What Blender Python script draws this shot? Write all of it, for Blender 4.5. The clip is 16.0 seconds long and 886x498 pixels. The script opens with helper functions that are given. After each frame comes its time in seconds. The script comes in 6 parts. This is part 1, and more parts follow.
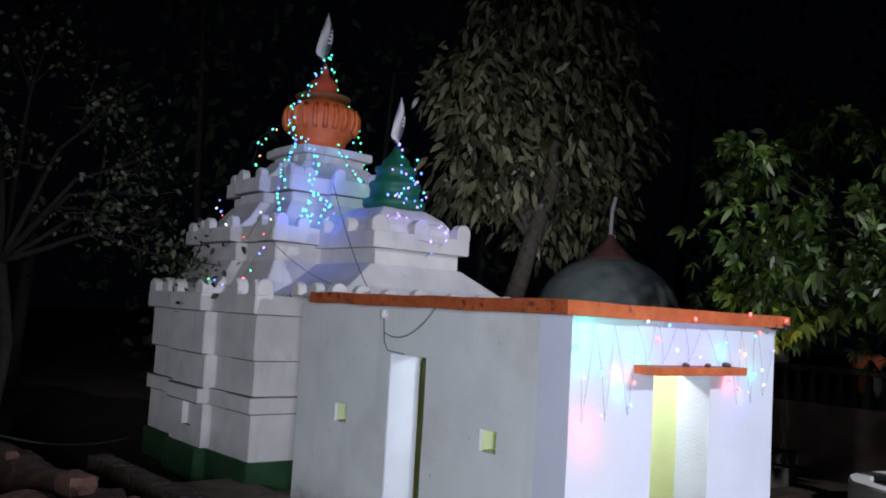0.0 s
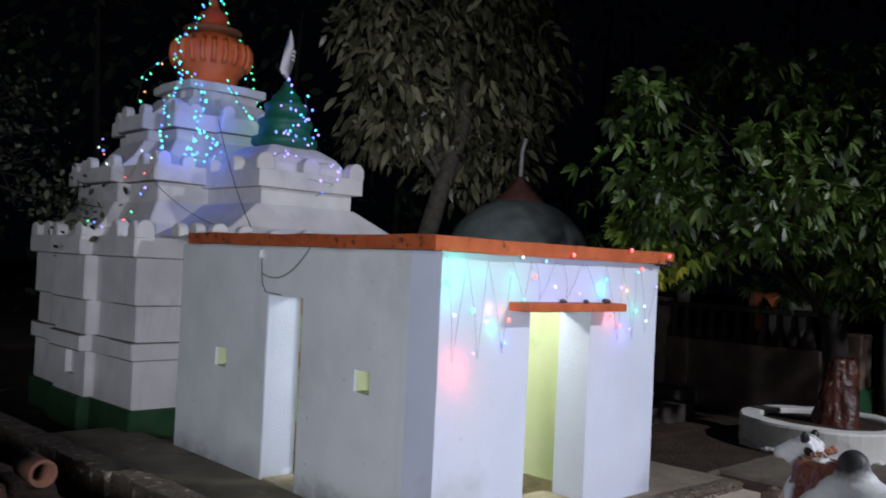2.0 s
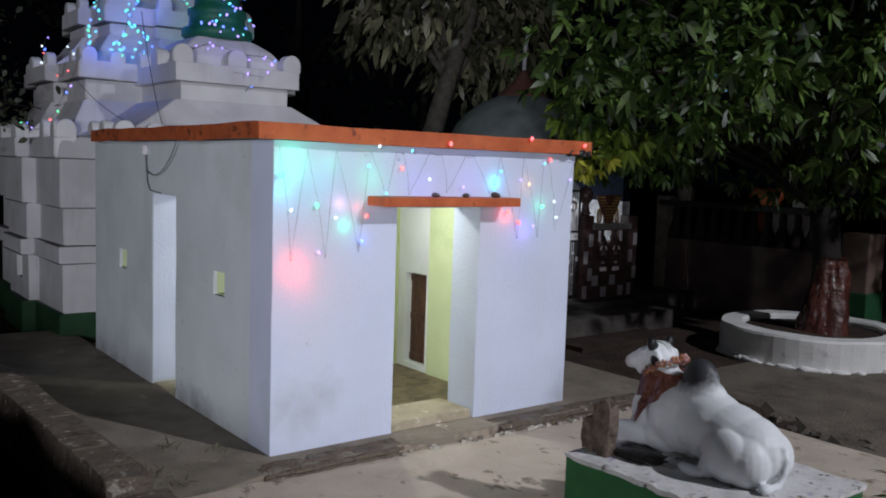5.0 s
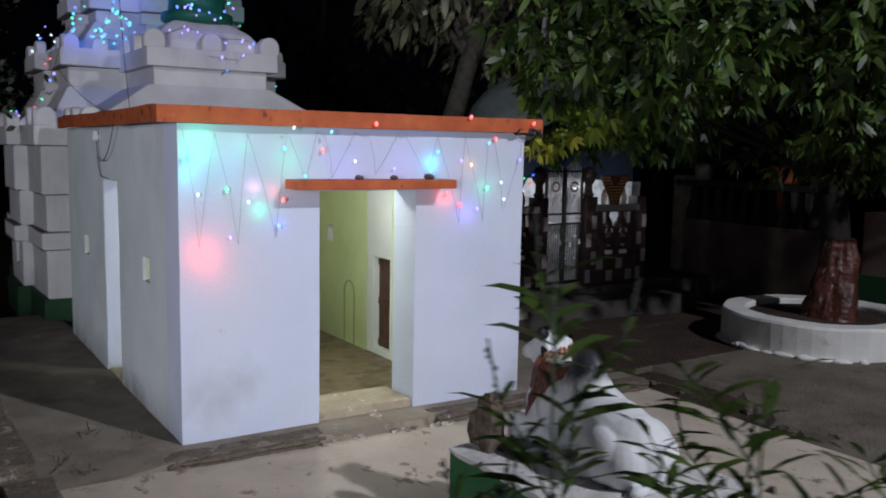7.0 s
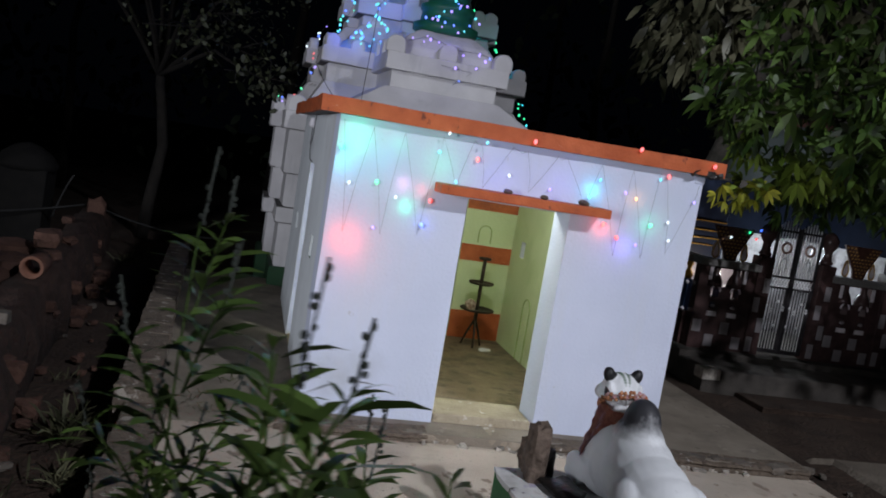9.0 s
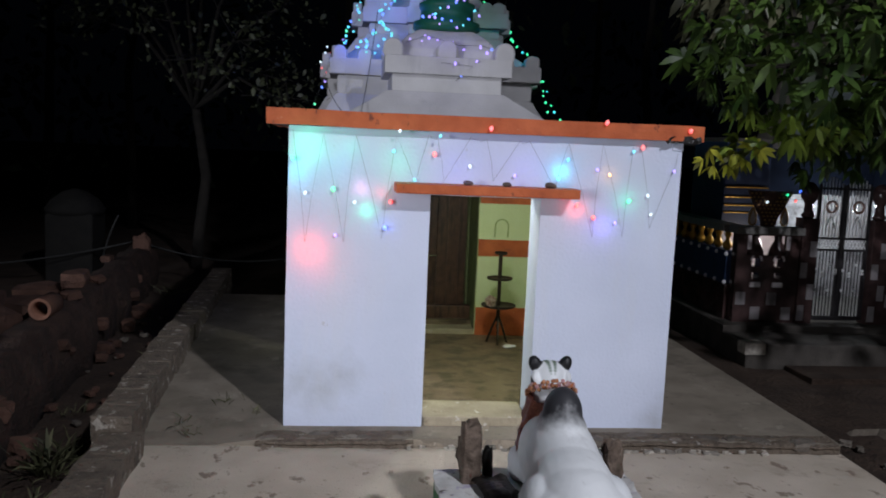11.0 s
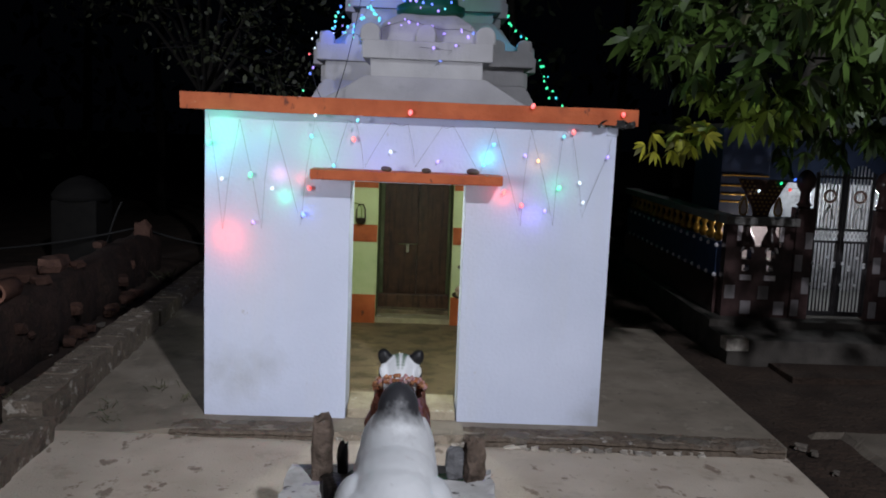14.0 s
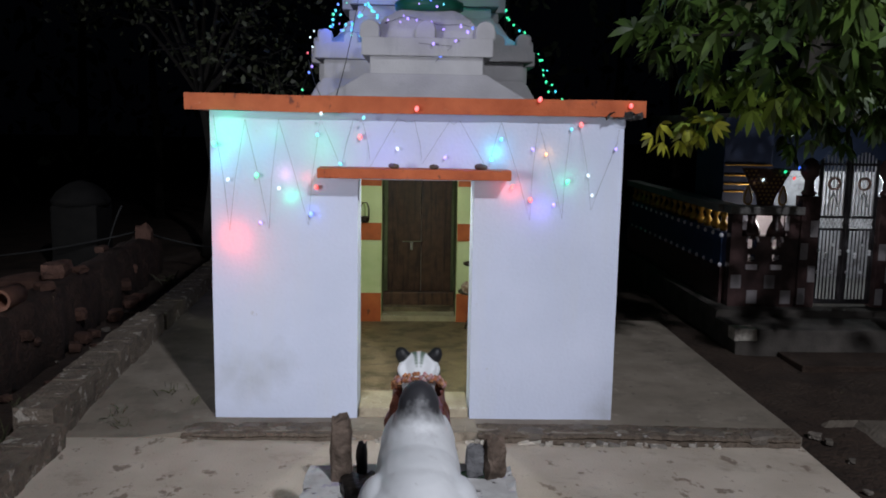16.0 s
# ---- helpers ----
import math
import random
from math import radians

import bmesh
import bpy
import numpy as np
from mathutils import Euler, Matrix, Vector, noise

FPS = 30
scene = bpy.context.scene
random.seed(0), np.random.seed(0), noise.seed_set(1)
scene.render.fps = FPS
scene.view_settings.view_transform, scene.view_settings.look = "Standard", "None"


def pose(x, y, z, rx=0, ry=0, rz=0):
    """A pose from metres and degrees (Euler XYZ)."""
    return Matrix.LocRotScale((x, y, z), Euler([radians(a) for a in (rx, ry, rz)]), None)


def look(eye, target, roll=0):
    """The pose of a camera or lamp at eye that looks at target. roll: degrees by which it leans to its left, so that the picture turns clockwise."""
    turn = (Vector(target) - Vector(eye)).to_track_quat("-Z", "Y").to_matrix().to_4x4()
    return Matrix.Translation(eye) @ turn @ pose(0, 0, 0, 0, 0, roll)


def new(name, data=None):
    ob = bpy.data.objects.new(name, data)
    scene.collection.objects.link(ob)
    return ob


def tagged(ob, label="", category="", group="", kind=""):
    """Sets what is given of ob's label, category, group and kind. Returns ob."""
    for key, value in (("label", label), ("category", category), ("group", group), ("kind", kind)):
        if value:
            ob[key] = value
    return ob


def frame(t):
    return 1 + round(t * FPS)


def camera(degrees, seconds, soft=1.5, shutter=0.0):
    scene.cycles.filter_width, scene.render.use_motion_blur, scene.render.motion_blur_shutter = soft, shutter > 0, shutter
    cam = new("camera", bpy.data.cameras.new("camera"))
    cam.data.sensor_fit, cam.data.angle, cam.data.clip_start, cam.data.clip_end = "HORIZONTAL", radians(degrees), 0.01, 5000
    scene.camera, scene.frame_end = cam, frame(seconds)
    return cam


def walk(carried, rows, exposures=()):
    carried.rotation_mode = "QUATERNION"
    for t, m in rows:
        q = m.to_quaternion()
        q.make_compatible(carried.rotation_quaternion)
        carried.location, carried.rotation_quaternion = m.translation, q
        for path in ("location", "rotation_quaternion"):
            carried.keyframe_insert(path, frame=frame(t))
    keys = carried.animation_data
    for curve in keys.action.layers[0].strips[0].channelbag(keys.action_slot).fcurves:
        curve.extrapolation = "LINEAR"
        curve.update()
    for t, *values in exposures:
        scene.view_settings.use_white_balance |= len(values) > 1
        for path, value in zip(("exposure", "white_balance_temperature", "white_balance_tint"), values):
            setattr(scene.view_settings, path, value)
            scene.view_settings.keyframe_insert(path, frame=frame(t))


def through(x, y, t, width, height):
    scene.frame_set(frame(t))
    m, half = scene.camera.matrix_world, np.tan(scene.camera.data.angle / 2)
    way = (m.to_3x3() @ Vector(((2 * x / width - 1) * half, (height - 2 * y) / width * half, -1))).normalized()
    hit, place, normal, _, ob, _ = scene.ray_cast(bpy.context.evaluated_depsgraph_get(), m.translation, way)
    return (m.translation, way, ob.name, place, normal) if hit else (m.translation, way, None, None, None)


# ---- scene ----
cam = camera(54.1, 16.0, soft=1.8, shutter=0.5)
PATH = [
    (0, (0.151, -0.14, 1.899), (1.399, 1.416, 2.045), 3.3),
    (0.5, (0.18, -0.219, 1.89), (1.426, 1.339, 2.028), 3.1),
    (1, (0.246, -0.276, 1.875), (1.496, 1.28, 1.999), 2.9),
    (1.5, (0.41, -0.264, 1.86), (1.672, 1.286, 1.936), 2.8),
    (2, (0.636, -0.254, 1.852), (2.007, 1.202, 1.885), 2.7),
    (2.5, (0.83, -0.42, 1.839), (2.209, 1.028, 1.855), 2.7),
    (3, (1.06, -0.521, 1.829), (2.446, 0.921, 1.799), 2.5),
    (3.5, (1.347, -0.582, 1.821), (2.738, 0.855, 1.768), 2.7),
    (4, (1.642, -0.661, 1.814), (3.018, 0.784, 1.687), 2.6),
    (4.5, (1.881, -0.777, 1.808), (3.139, 0.769, 1.638), 2.1),
    (5, (2.156, -0.831, 1.804), (3.374, 0.744, 1.616), 1.9),
    (5.2, (2.236, -0.861, 1.796), (3.452, 0.715, 1.603), 1.7),
    (7.3, (3.267, -1.344, 1.817), (4.254, 0.377, 1.566), 0.6),
    (7.5, (3.397, -1.447, 1.817), (4.248, 0.346, 1.572), 0.7),
    (8, (3.557, -1.585, 1.827), (4.049, 0.338, 1.582), 0.0),
    (8.5, (3.709, -1.574, 1.785), (4.206, 0.348, 1.543), 4.7),
    (8.7, (3.83, -1.59, 1.8), (4.32, 0.33, 1.58), 10.0),
    (9.1, (4.016, -1.6, 1.811), (4.459, 0.33, 1.587), 9.0),
    (9.7, (4.294, -1.615, 1.828), (4.667, 0.329, 1.598), 5.0),
    (10.8, (4.804, -1.642, 1.859), (5.048, 0.328, 1.618), 2.4),
    (11, (4.871, -1.613, 1.863), (5.089, 0.36, 1.619), 2.4),
    (11.5, (5.018, -1.612, 1.872), (5.111, 0.37, 1.624), 2.2),
    (12, (5.244, -1.597, 1.874), (5.309, 0.386, 1.619), 2.4),
    (12.5, (5.402, -1.551, 1.859), (5.468, 0.431, 1.595), 2.4),
    (13, (5.565, -1.493, 1.857), (5.634, 0.487, 1.582), 1.9),
    (13.5, (5.679, -1.484, 1.859), (5.75, 0.496, 1.583), 1.9),
    (14, (5.798, -1.505, 1.873), (5.859, 0.475, 1.598), 2.3),
    (14.5, (5.831, -1.5, 1.872), (5.892, 0.48, 1.596), 2.5),
    (15, (5.799, -1.486, 1.875), (5.858, 0.494, 1.6), 1.8),
    (15.5, (5.756, -1.476, 1.878), (5.817, 0.504, 1.604), 1.0),
    (16, (5.721, -1.47, 1.864), (5.79, 0.509, 1.582), 1.0),
]
walk(cam, [(t, look(eye, target, roll)) for t, eye, target, roll in PATH], [(0, 0.42), (1, 0.36), (2, 0.14), (4, -0.06), (6, -0.15), (16, -0.2)])

# ---- world and lamps ----
world = bpy.data.worlds.new("night")
scene.world = world
world.use_nodes = True
world.node_tree.nodes["Background"].inputs[0].default_value = (0.35, 0.45, 0.8, 1)
world.node_tree.nodes["Background"].inputs[1].default_value = 0.0012


def lamp(name, where, watts, colour=(1, 1, 1), radius=0.05):
    data = bpy.data.lights.new(name, "POINT")
    data.energy, data.color, data.shadow_soft_size = watts, colour, radius
    ob = new(name, data)
    ob.location = where
    return ob


def hooded(name, where, target, watts, cone, blend, colour, radius):
    data = bpy.data.lights.new(name, "SPOT")
    data.energy, data.color, data.shadow_soft_size = watts, colour, radius
    data.spot_size, data.spot_blend = radians(cone), blend
    ob = new(name, data)
    ob.matrix_world = look(where, target)
    return ob


hooded("yard_floodlight", (10.2, -8.2, 9.3), (7.9, 1.5, 0.0), 5800, 62, 1.0, (0.86, 0.885, 0.975), 0.2)
hooded("far_street_lamp", (-3.7, -6.5, 2.1), (4.5, 6.8, 1.5), 4750, 40, 0.8, (0.85, 0.88, 0.965), 1.6)
lamp("porch_bulb_light", (5.74, 4.62, 1.82), 34, (0.95, 1.0, 0.93), 0.04)
lamp("shrine_bulb_light", (10.45, 7.75, 1.30), 20, (0.85, 0.95, 1.0), 0.05)


# ---- materials ----
def mat(name, c1, c2, scale=6.0, rough=0.8, bump=0.2, fine=60.0, metallic=0.0, stain=None, stain_scale=1.2, stain_cut=0.55,
        random=0.0, spec=0.4, bump_dist=0.01):
    """A surface with two colours mixed at one scale, optional stains at a larger one, and a fine relief."""
    m = bpy.data.materials.new(name)
    m.use_nodes = True
    nt = m.node_tree
    b = nt.nodes["Principled BSDF"]
    b.inputs["Roughness"].default_value, b.inputs["Metallic"].default_value = rough, metallic
    b.inputs["Specular IOR Level"].default_value = spec
    geo = nt.nodes.new("ShaderNodeNewGeometry")
    n1 = nt.nodes.new("ShaderNodeTexNoise")
    n1.inputs["Scale"].default_value, n1.inputs["Detail"].default_value = scale, 6
    nt.links.new(geo.outputs["Position"], n1.inputs["Vector"])
    ramp = nt.nodes.new("ShaderNodeValToRGB")
    ramp.color_ramp.elements[0].position, ramp.color_ramp.elements[1].position = 0.3, 0.7
    ramp.color_ramp.elements[0].color, ramp.color_ramp.elements[1].color = (*c1, 1), (*c2, 1)
    nt.links.new(n1.outputs["Fac"], ramp.inputs["Fac"])
    colour = ramp.outputs["Color"]
    if stain:
        n2 = nt.nodes.new("ShaderNodeTexNoise")
        n2.inputs["Scale"].default_value, n2.inputs["Detail"].default_value, n2.inputs["Roughness"].default_value = stain_scale, 8, 0.65
        nt.links.new(geo.outputs["Position"], n2.inputs["Vector"])
        r2 = nt.nodes.new("ShaderNodeValToRGB")
        r2.color_ramp.elements[0].position, r2.color_ramp.elements[1].position = stain_cut, min(1.0, stain_cut + 0.2)
        r2.color_ramp.elements[0].color, r2.color_ramp.elements[1].color = (0, 0, 0, 1), (1, 1, 1, 1)
        nt.links.new(n2.outputs["Fac"], r2.inputs["Fac"])
        mx = nt.nodes.new("ShaderNodeMix")
        mx.data_type = "RGBA"
        nt.links.new(r2.outputs["Color"], mx.inputs["Factor"])
        nt.links.new(colour, mx.inputs["A"])
        mx.inputs["B"].default_value = (*stain, 1)
        colour = mx.outputs["Result"]
    if random:
        info = nt.nodes.new("ShaderNodeObjectInfo")
        hsv = nt.nodes.new("ShaderNodeHueSaturation")
        mr = nt.nodes.new("ShaderNodeMapRange")
        mr.inputs["To Min"].default_value, mr.inputs["To Max"].default_value = 1 - random, 1 + random
        nt.links.new(info.outputs["Random"], mr.inputs["Value"])
        nt.links.new(mr.outputs["Result"], hsv.inputs["Value"])
        nt.links.new(colour, hsv.inputs["Color"])
        colour = hsv.outputs["Color"]
    nt.links.new(colour, b.inputs["Base Color"])
    if bump:
        n3 = nt.nodes.new("ShaderNodeTexNoise")
        n3.inputs["Scale"].default_value, n3.inputs["Detail"].default_value = fine, 5
        nt.links.new(geo.outputs["Position"], n3.inputs["Vector"])
        bp = nt.nodes.new("ShaderNodeBump")
        bp.inputs["Strength"].default_value, bp.inputs["Distance"].default_value = bump, bump_dist
        nt.links.new(n3.outputs["Fac"], bp.inputs["Height"])
        nt.links.new(bp.outputs["Normal"], b.inputs["Normal"])
    return m


def spotted(m, spots, colour, soft=0.02, scale=30):
    """Paint patches of one colour, each round a point (x, y, z, radius), over a material."""
    nt = m.node_tree
    b = nt.nodes["Principled BSDF"]
    src = b.inputs["Base Color"].links[0].from_socket
    geo = nt.nodes.new("ShaderNodeNewGeometry")
    noi = nt.nodes.new("ShaderNodeTexNoise")
    noi.inputs["Scale"].default_value, noi.inputs["Detail"].default_value = scale, 6
    nt.links.new(geo.outputs["Position"], noi.inputs["Vector"])
    total = None
    for x, y, z, r in spots:
        d = nt.nodes.new("ShaderNodeVectorMath")
        d.operation = "DISTANCE"
        d.inputs[1].default_value = (x, y, z)
        nt.links.new(geo.outputs["Position"], d.inputs[0])
        wob = nt.nodes.new("ShaderNodeMath")
        wob.operation = "MULTIPLY_ADD"
        wob.inputs[1].default_value = soft
        nt.links.new(noi.outputs["Fac"], wob.inputs[0])
        nt.links.new(d.outputs["Value"], wob.inputs[2])
        mr = nt.nodes.new("ShaderNodeMapRange")
        mr.inputs["From Min"].default_value, mr.inputs["From Max"].default_value = r + soft, r - soft * 0.5
        nt.links.new(wob.outputs[0], mr.inputs["Value"])
        if total is None:
            total = mr.outputs["Result"]
        else:
            mm = nt.nodes.new("ShaderNodeMath")
            mm.operation = "MAXIMUM"
            nt.links.new(total, mm.inputs[0])
            nt.links.new(mr.outputs["Result"], mm.inputs[1])
            total = mm.outputs[0]
    mx = nt.nodes.new("ShaderNodeMix")
    mx.data_type = "RGBA"
    nt.links.new(total, mx.inputs["Factor"])
    nt.links.new(src, mx.inputs["A"])
    mx.inputs["B"].default_value = (*colour, 1)
    nt.links.new(mx.outputs["Result"], b.inputs["Base Color"])
    return m


def stained(m, colour, scale, cut, soft=0.06, stretch=(1, 1, 1), amount=1.0):
    """Blotches or streaks of one colour, cut from a noise that may be stretched, over a material."""
    nt = m.node_tree
    b = nt.nodes["Principled BSDF"]
    src = b.inputs["Base Color"].links[0].from_socket
    geo = nt.nodes.new("ShaderNodeNewGeometry")
    mp = nt.nodes.new("ShaderNodeMapping")
    mp.inputs["Scale"].default_value = stretch
    mp.inputs["Location"].default_value = (scale * 0.37, scale * 0.11, scale * 0.53)
    nt.links.new(geo.outputs["Position"], mp.inputs["Vector"])
    noi = nt.nodes.new("ShaderNodeTexNoise")
    noi.inputs["Scale"].default_value, noi.inputs["Detail"].default_value, noi.inputs["Roughness"].default_value = scale, 7, 0.6
    nt.links.new(mp.outputs["Vector"], noi.inputs["Vector"])
    mr = nt.nodes.new("ShaderNodeMapRange")
    mr.inputs["From Min"].default_value, mr.inputs["From Max"].default_value, mr.inputs["To Max"].default_value = cut, cut + soft, amount
    nt.links.new(noi.outputs["Fac"], mr.inputs["Value"])
    mx = nt.nodes.new("ShaderNodeMix")
    mx.data_type = "RGBA"
    nt.links.new(mr.outputs["Result"], mx.inputs["Factor"])
    nt.links.new(src, mx.inputs["A"])
    mx.inputs["B"].default_value = (*colour, 1)
    nt.links.new(mx.outputs["Result"], b.inputs["Base Color"])
    return m


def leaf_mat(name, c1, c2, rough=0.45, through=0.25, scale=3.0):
    m = mat(name, c1, c2, scale, rough, 0.0)
    nt = m.node_tree
    b = nt.nodes["Principled BSDF"]
    src = b.inputs["Base Color"].links[0].from_socket
    geo = nt.nodes.new("ShaderNodeNewGeometry")
    hsv = nt.nodes.new("ShaderNodeHueSaturation")
    mr = nt.nodes.new("ShaderNodeMapRange")
    # wide brightness range per leaf imitates leaves in and out of the light
    mr.inputs["To Min"].default_value, mr.inputs["To Max"].default_value = 0.22, 1.6
    nt.links.new(geo.outputs["Random Per Island"], mr.inputs["Value"])
    nt.links.new(mr.outputs["Result"], hsv.inputs["Value"])
    nt.links.new(src, hsv.inputs["Color"])
    nt.links.new(hsv.outputs["Color"], b.inputs["Base Color"])
    tr = nt.nodes.new("ShaderNodeBsdfTranslucent")
    nt.links.new(hsv.outputs["Color"], tr.inputs["Color"])
    mix = nt.nodes.new("ShaderNodeMixShader")
    mix.inputs[0].default_value = through
    nt.links.new(b.outputs[0], mix.inputs[1])
    nt.links.new(tr.outputs[0], mix.inputs[2])
    nt.links.new(mix.outputs[0], nt.nodes["Material Output"].inputs["Surface"])
    return m


def glow_mat(name, colour, strength):
    m = bpy.data.materials.new(name)
    m.use_nodes = True
    b = m.node_tree.nodes["Principled BSDF"]
    b.inputs["Base Color"].default_value = (0.6, 0.6, 0.6, 1)
    b.inputs["Emission Color"].default_value = (*colour, 1)
    b.inputs["Emission Strength"].default_value = strength
    return m


# one porch limewash in copies, each toned to offset the light on its wall
LIME = mat("limewash_wall", (0.70, 0.71, 0.75), (0.80, 0.81, 0.84), 2.2, 0.85, 0.35, 45, stain=(0.60, 0.60, 0.62), stain_scale=0.9, stain_cut=0.56)
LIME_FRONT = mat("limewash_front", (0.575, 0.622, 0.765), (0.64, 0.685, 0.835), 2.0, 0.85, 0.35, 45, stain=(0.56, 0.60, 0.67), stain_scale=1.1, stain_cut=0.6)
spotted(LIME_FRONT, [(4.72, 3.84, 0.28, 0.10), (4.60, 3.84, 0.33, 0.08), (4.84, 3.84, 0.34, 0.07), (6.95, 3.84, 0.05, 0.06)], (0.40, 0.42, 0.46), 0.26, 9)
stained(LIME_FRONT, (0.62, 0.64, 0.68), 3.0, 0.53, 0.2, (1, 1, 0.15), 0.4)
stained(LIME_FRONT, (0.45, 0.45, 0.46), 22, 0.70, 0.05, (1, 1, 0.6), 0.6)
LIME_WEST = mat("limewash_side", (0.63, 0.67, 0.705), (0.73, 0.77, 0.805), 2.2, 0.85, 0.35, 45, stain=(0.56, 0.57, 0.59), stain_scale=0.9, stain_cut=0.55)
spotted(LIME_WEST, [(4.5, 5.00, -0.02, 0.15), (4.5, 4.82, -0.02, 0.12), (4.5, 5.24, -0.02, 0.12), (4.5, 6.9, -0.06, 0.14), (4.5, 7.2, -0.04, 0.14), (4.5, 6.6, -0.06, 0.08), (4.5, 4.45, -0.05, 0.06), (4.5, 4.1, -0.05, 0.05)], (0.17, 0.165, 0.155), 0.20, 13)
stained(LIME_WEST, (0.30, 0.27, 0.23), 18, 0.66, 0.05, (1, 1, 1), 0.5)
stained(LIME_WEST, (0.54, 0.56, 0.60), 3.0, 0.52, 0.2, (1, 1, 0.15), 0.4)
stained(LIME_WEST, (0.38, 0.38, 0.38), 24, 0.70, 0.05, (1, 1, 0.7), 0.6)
# greyer than the porch limewash, to hold down the light on the tower
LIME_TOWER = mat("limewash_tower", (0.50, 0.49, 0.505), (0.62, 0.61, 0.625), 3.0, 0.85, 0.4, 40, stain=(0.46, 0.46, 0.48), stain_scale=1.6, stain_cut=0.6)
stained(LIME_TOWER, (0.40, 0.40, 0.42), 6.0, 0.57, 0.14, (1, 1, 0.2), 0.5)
ORANGE = mat("orange_paint", (0.40, 0.082, 0.024), (0.56, 0.135, 0.045), 7, 0.65, 0.5, 40, stain=(0.25, 0.06, 0.03), stain_scale=4, stain_cut=0.56)
stained(ORANGE, (0.10, 0.03, 0.02), 16, 0.635, 0.05, (1, 1, 0.5), 0.8)
stained(ORANGE, (0.60, 0.30, 0.18), 24, 0.67, 0.04, (1, 1, 1), 0.6)
ORANGE_OLD = mat("weathered_orange", (0.36, 0.075, 0.024), (0.50, 0.12, 0.04), 7, 0.7, 0.7, 40, stain=(0.16, 0.045, 0.025), stain_scale=5, stain_cut=0.50)
stained(ORANGE_OLD, (0.05, 0.022, 0.016), 9, 0.56, 0.07, (1, 1, 1.6), 0.85)
POT_ORANGE = mat("pot_orange", (0.60, 0.11, 0.03), (0.72, 0.18, 0.06), 6, 0.55, 0.3, 40)
# the tower base has a darker green than the statue's plinth
BASE_GREEN = mat("dark_base_green", (0.010, 0.046, 0.020), (0.022, 0.078, 0.030), 4, 0.7, 0.4, 50, stain=(0.045, 0.05, 0.035), stain_scale=3, stain_cut=0.55)
GREEN = mat("green_paint", (0.018, 0.11, 0.036), (0.034, 0.165, 0.052), 4, 0.6, 0.3, 50, stain=(0.06, 0.09, 0.05), stain_scale=2.5, stain_cut=0.6)
SPIRE = mat("spire_green", (0.007, 0.085, 0.048), (0.014, 0.135, 0.08), 6, 0.5, 0.2)
PALE_GREEN = mat("pale_green_distemper", (0.58, 0.65, 0.38), (0.66, 0.72, 0.46), 3, 0.8, 0.25, 40, stain=(0.48, 0.58, 0.28), stain_scale=2, stain_cut=0.58)
ROOF_TOP = mat("weathered_roof", (0.14, 0.14, 0.14), (0.25, 0.24, 0.23), 5, 0.9, 0.5)
CONCRETE = mat("concrete_paving", (0.47, 0.40, 0.325), (0.60, 0.52, 0.435), 2.6, 0.9, 0.5, 70, stain=(0.33, 0.27, 0.215), stain_scale=3.5, stain_cut=0.56)
stained(CONCRETE, (0.22, 0.165, 0.125), 9.0, 0.60, 0.05, (1, 0.7, 1), 0.85)
stained(CONCRETE, (0.56, 0.50, 0.43), 5.0, 0.60, 0.12, (0.6, 1, 1), 0.5)
stained(CONCRETE, (0.15, 0.12, 0.10), 45, 0.655, 0.04, (1, 1, 1), 0.7)
PLATFORM = mat("old_platform", (0.19, 0.16, 0.125), (0.31, 0.265, 0.215), 2.4, 0.9, 0.6, 60, stain=(0.14, 0.118, 0.095), stain_scale=2.2, stain_cut=0.50)
stained(PLATFORM, (0.36, 0.315, 0.26), 7.0, 0.60, 0.08, (1, 0.7, 1), 0.7)
stained(PLATFORM, (0.09, 0.075, 0.06), 16, 0.655, 0.05, (1, 1, 1), 0.8)
KERB = mat("kerb_stone", (0.10, 0.085, 0.072), (0.21, 0.18, 0.15), 7, 0.9, 0.8, 50, random=0.3, bump_dist=0.02)
EDGE = mat("broken_edge", (0.10, 0.076, 0.057), (0.24, 0.19, 0.147), 9, 0.92, 1.0, 40, stain=(0.05, 0.036, 0.028), stain_scale=9, stain_cut=0.49, bump_dist=0.03)
stained(EDGE, (0.46, 0.43, 0.39), 13, 0.645, 0.03, (1, 1, 1.5), 0.9)
DOOR_STEP = mat("trodden_step", (0.25, 0.205, 0.155), (0.38, 0.32, 0.25), 6, 0.88, 0.8, 45, stain=(0.12, 0.095, 0.07), stain_scale=8, stain_cut=0.53)
stained(DOOR_STEP, (0.58, 0.54, 0.48), 12, 0.60, 0.05, (1, 1, 1), 0.85)
STEP_WORN = mat("worn_step", (0.34, 0.285, 0.20), (0.48, 0.41, 0.30), 5, 0.85, 0.7, 45, stain=(0.20, 0.16, 0.11), stain_scale=8, stain_cut=0.56)
stained(STEP_WORN, (0.66, 0.63, 0.57), 12, 0.62, 0.05, (1, 1, 1), 0.9)
FLOOR_IN = mat("cement_floor", (0.15, 0.105, 0.068), (0.245, 0.18, 0.12), 5, 0.5, 0.6, stain=(0.07, 0.06, 0.035), stain_scale=3.5, stain_cut=0.55)
stained(FLOOR_IN, (0.075, 0.052, 0.033), 6.0, 0.50, 0.10, (0.8, 1, 1), 0.85)
stained(FLOOR_IN, (0.34, 0.27, 0.19), 12.0, 0.63, 0.06, (0.8, 1, 1), 0.6)
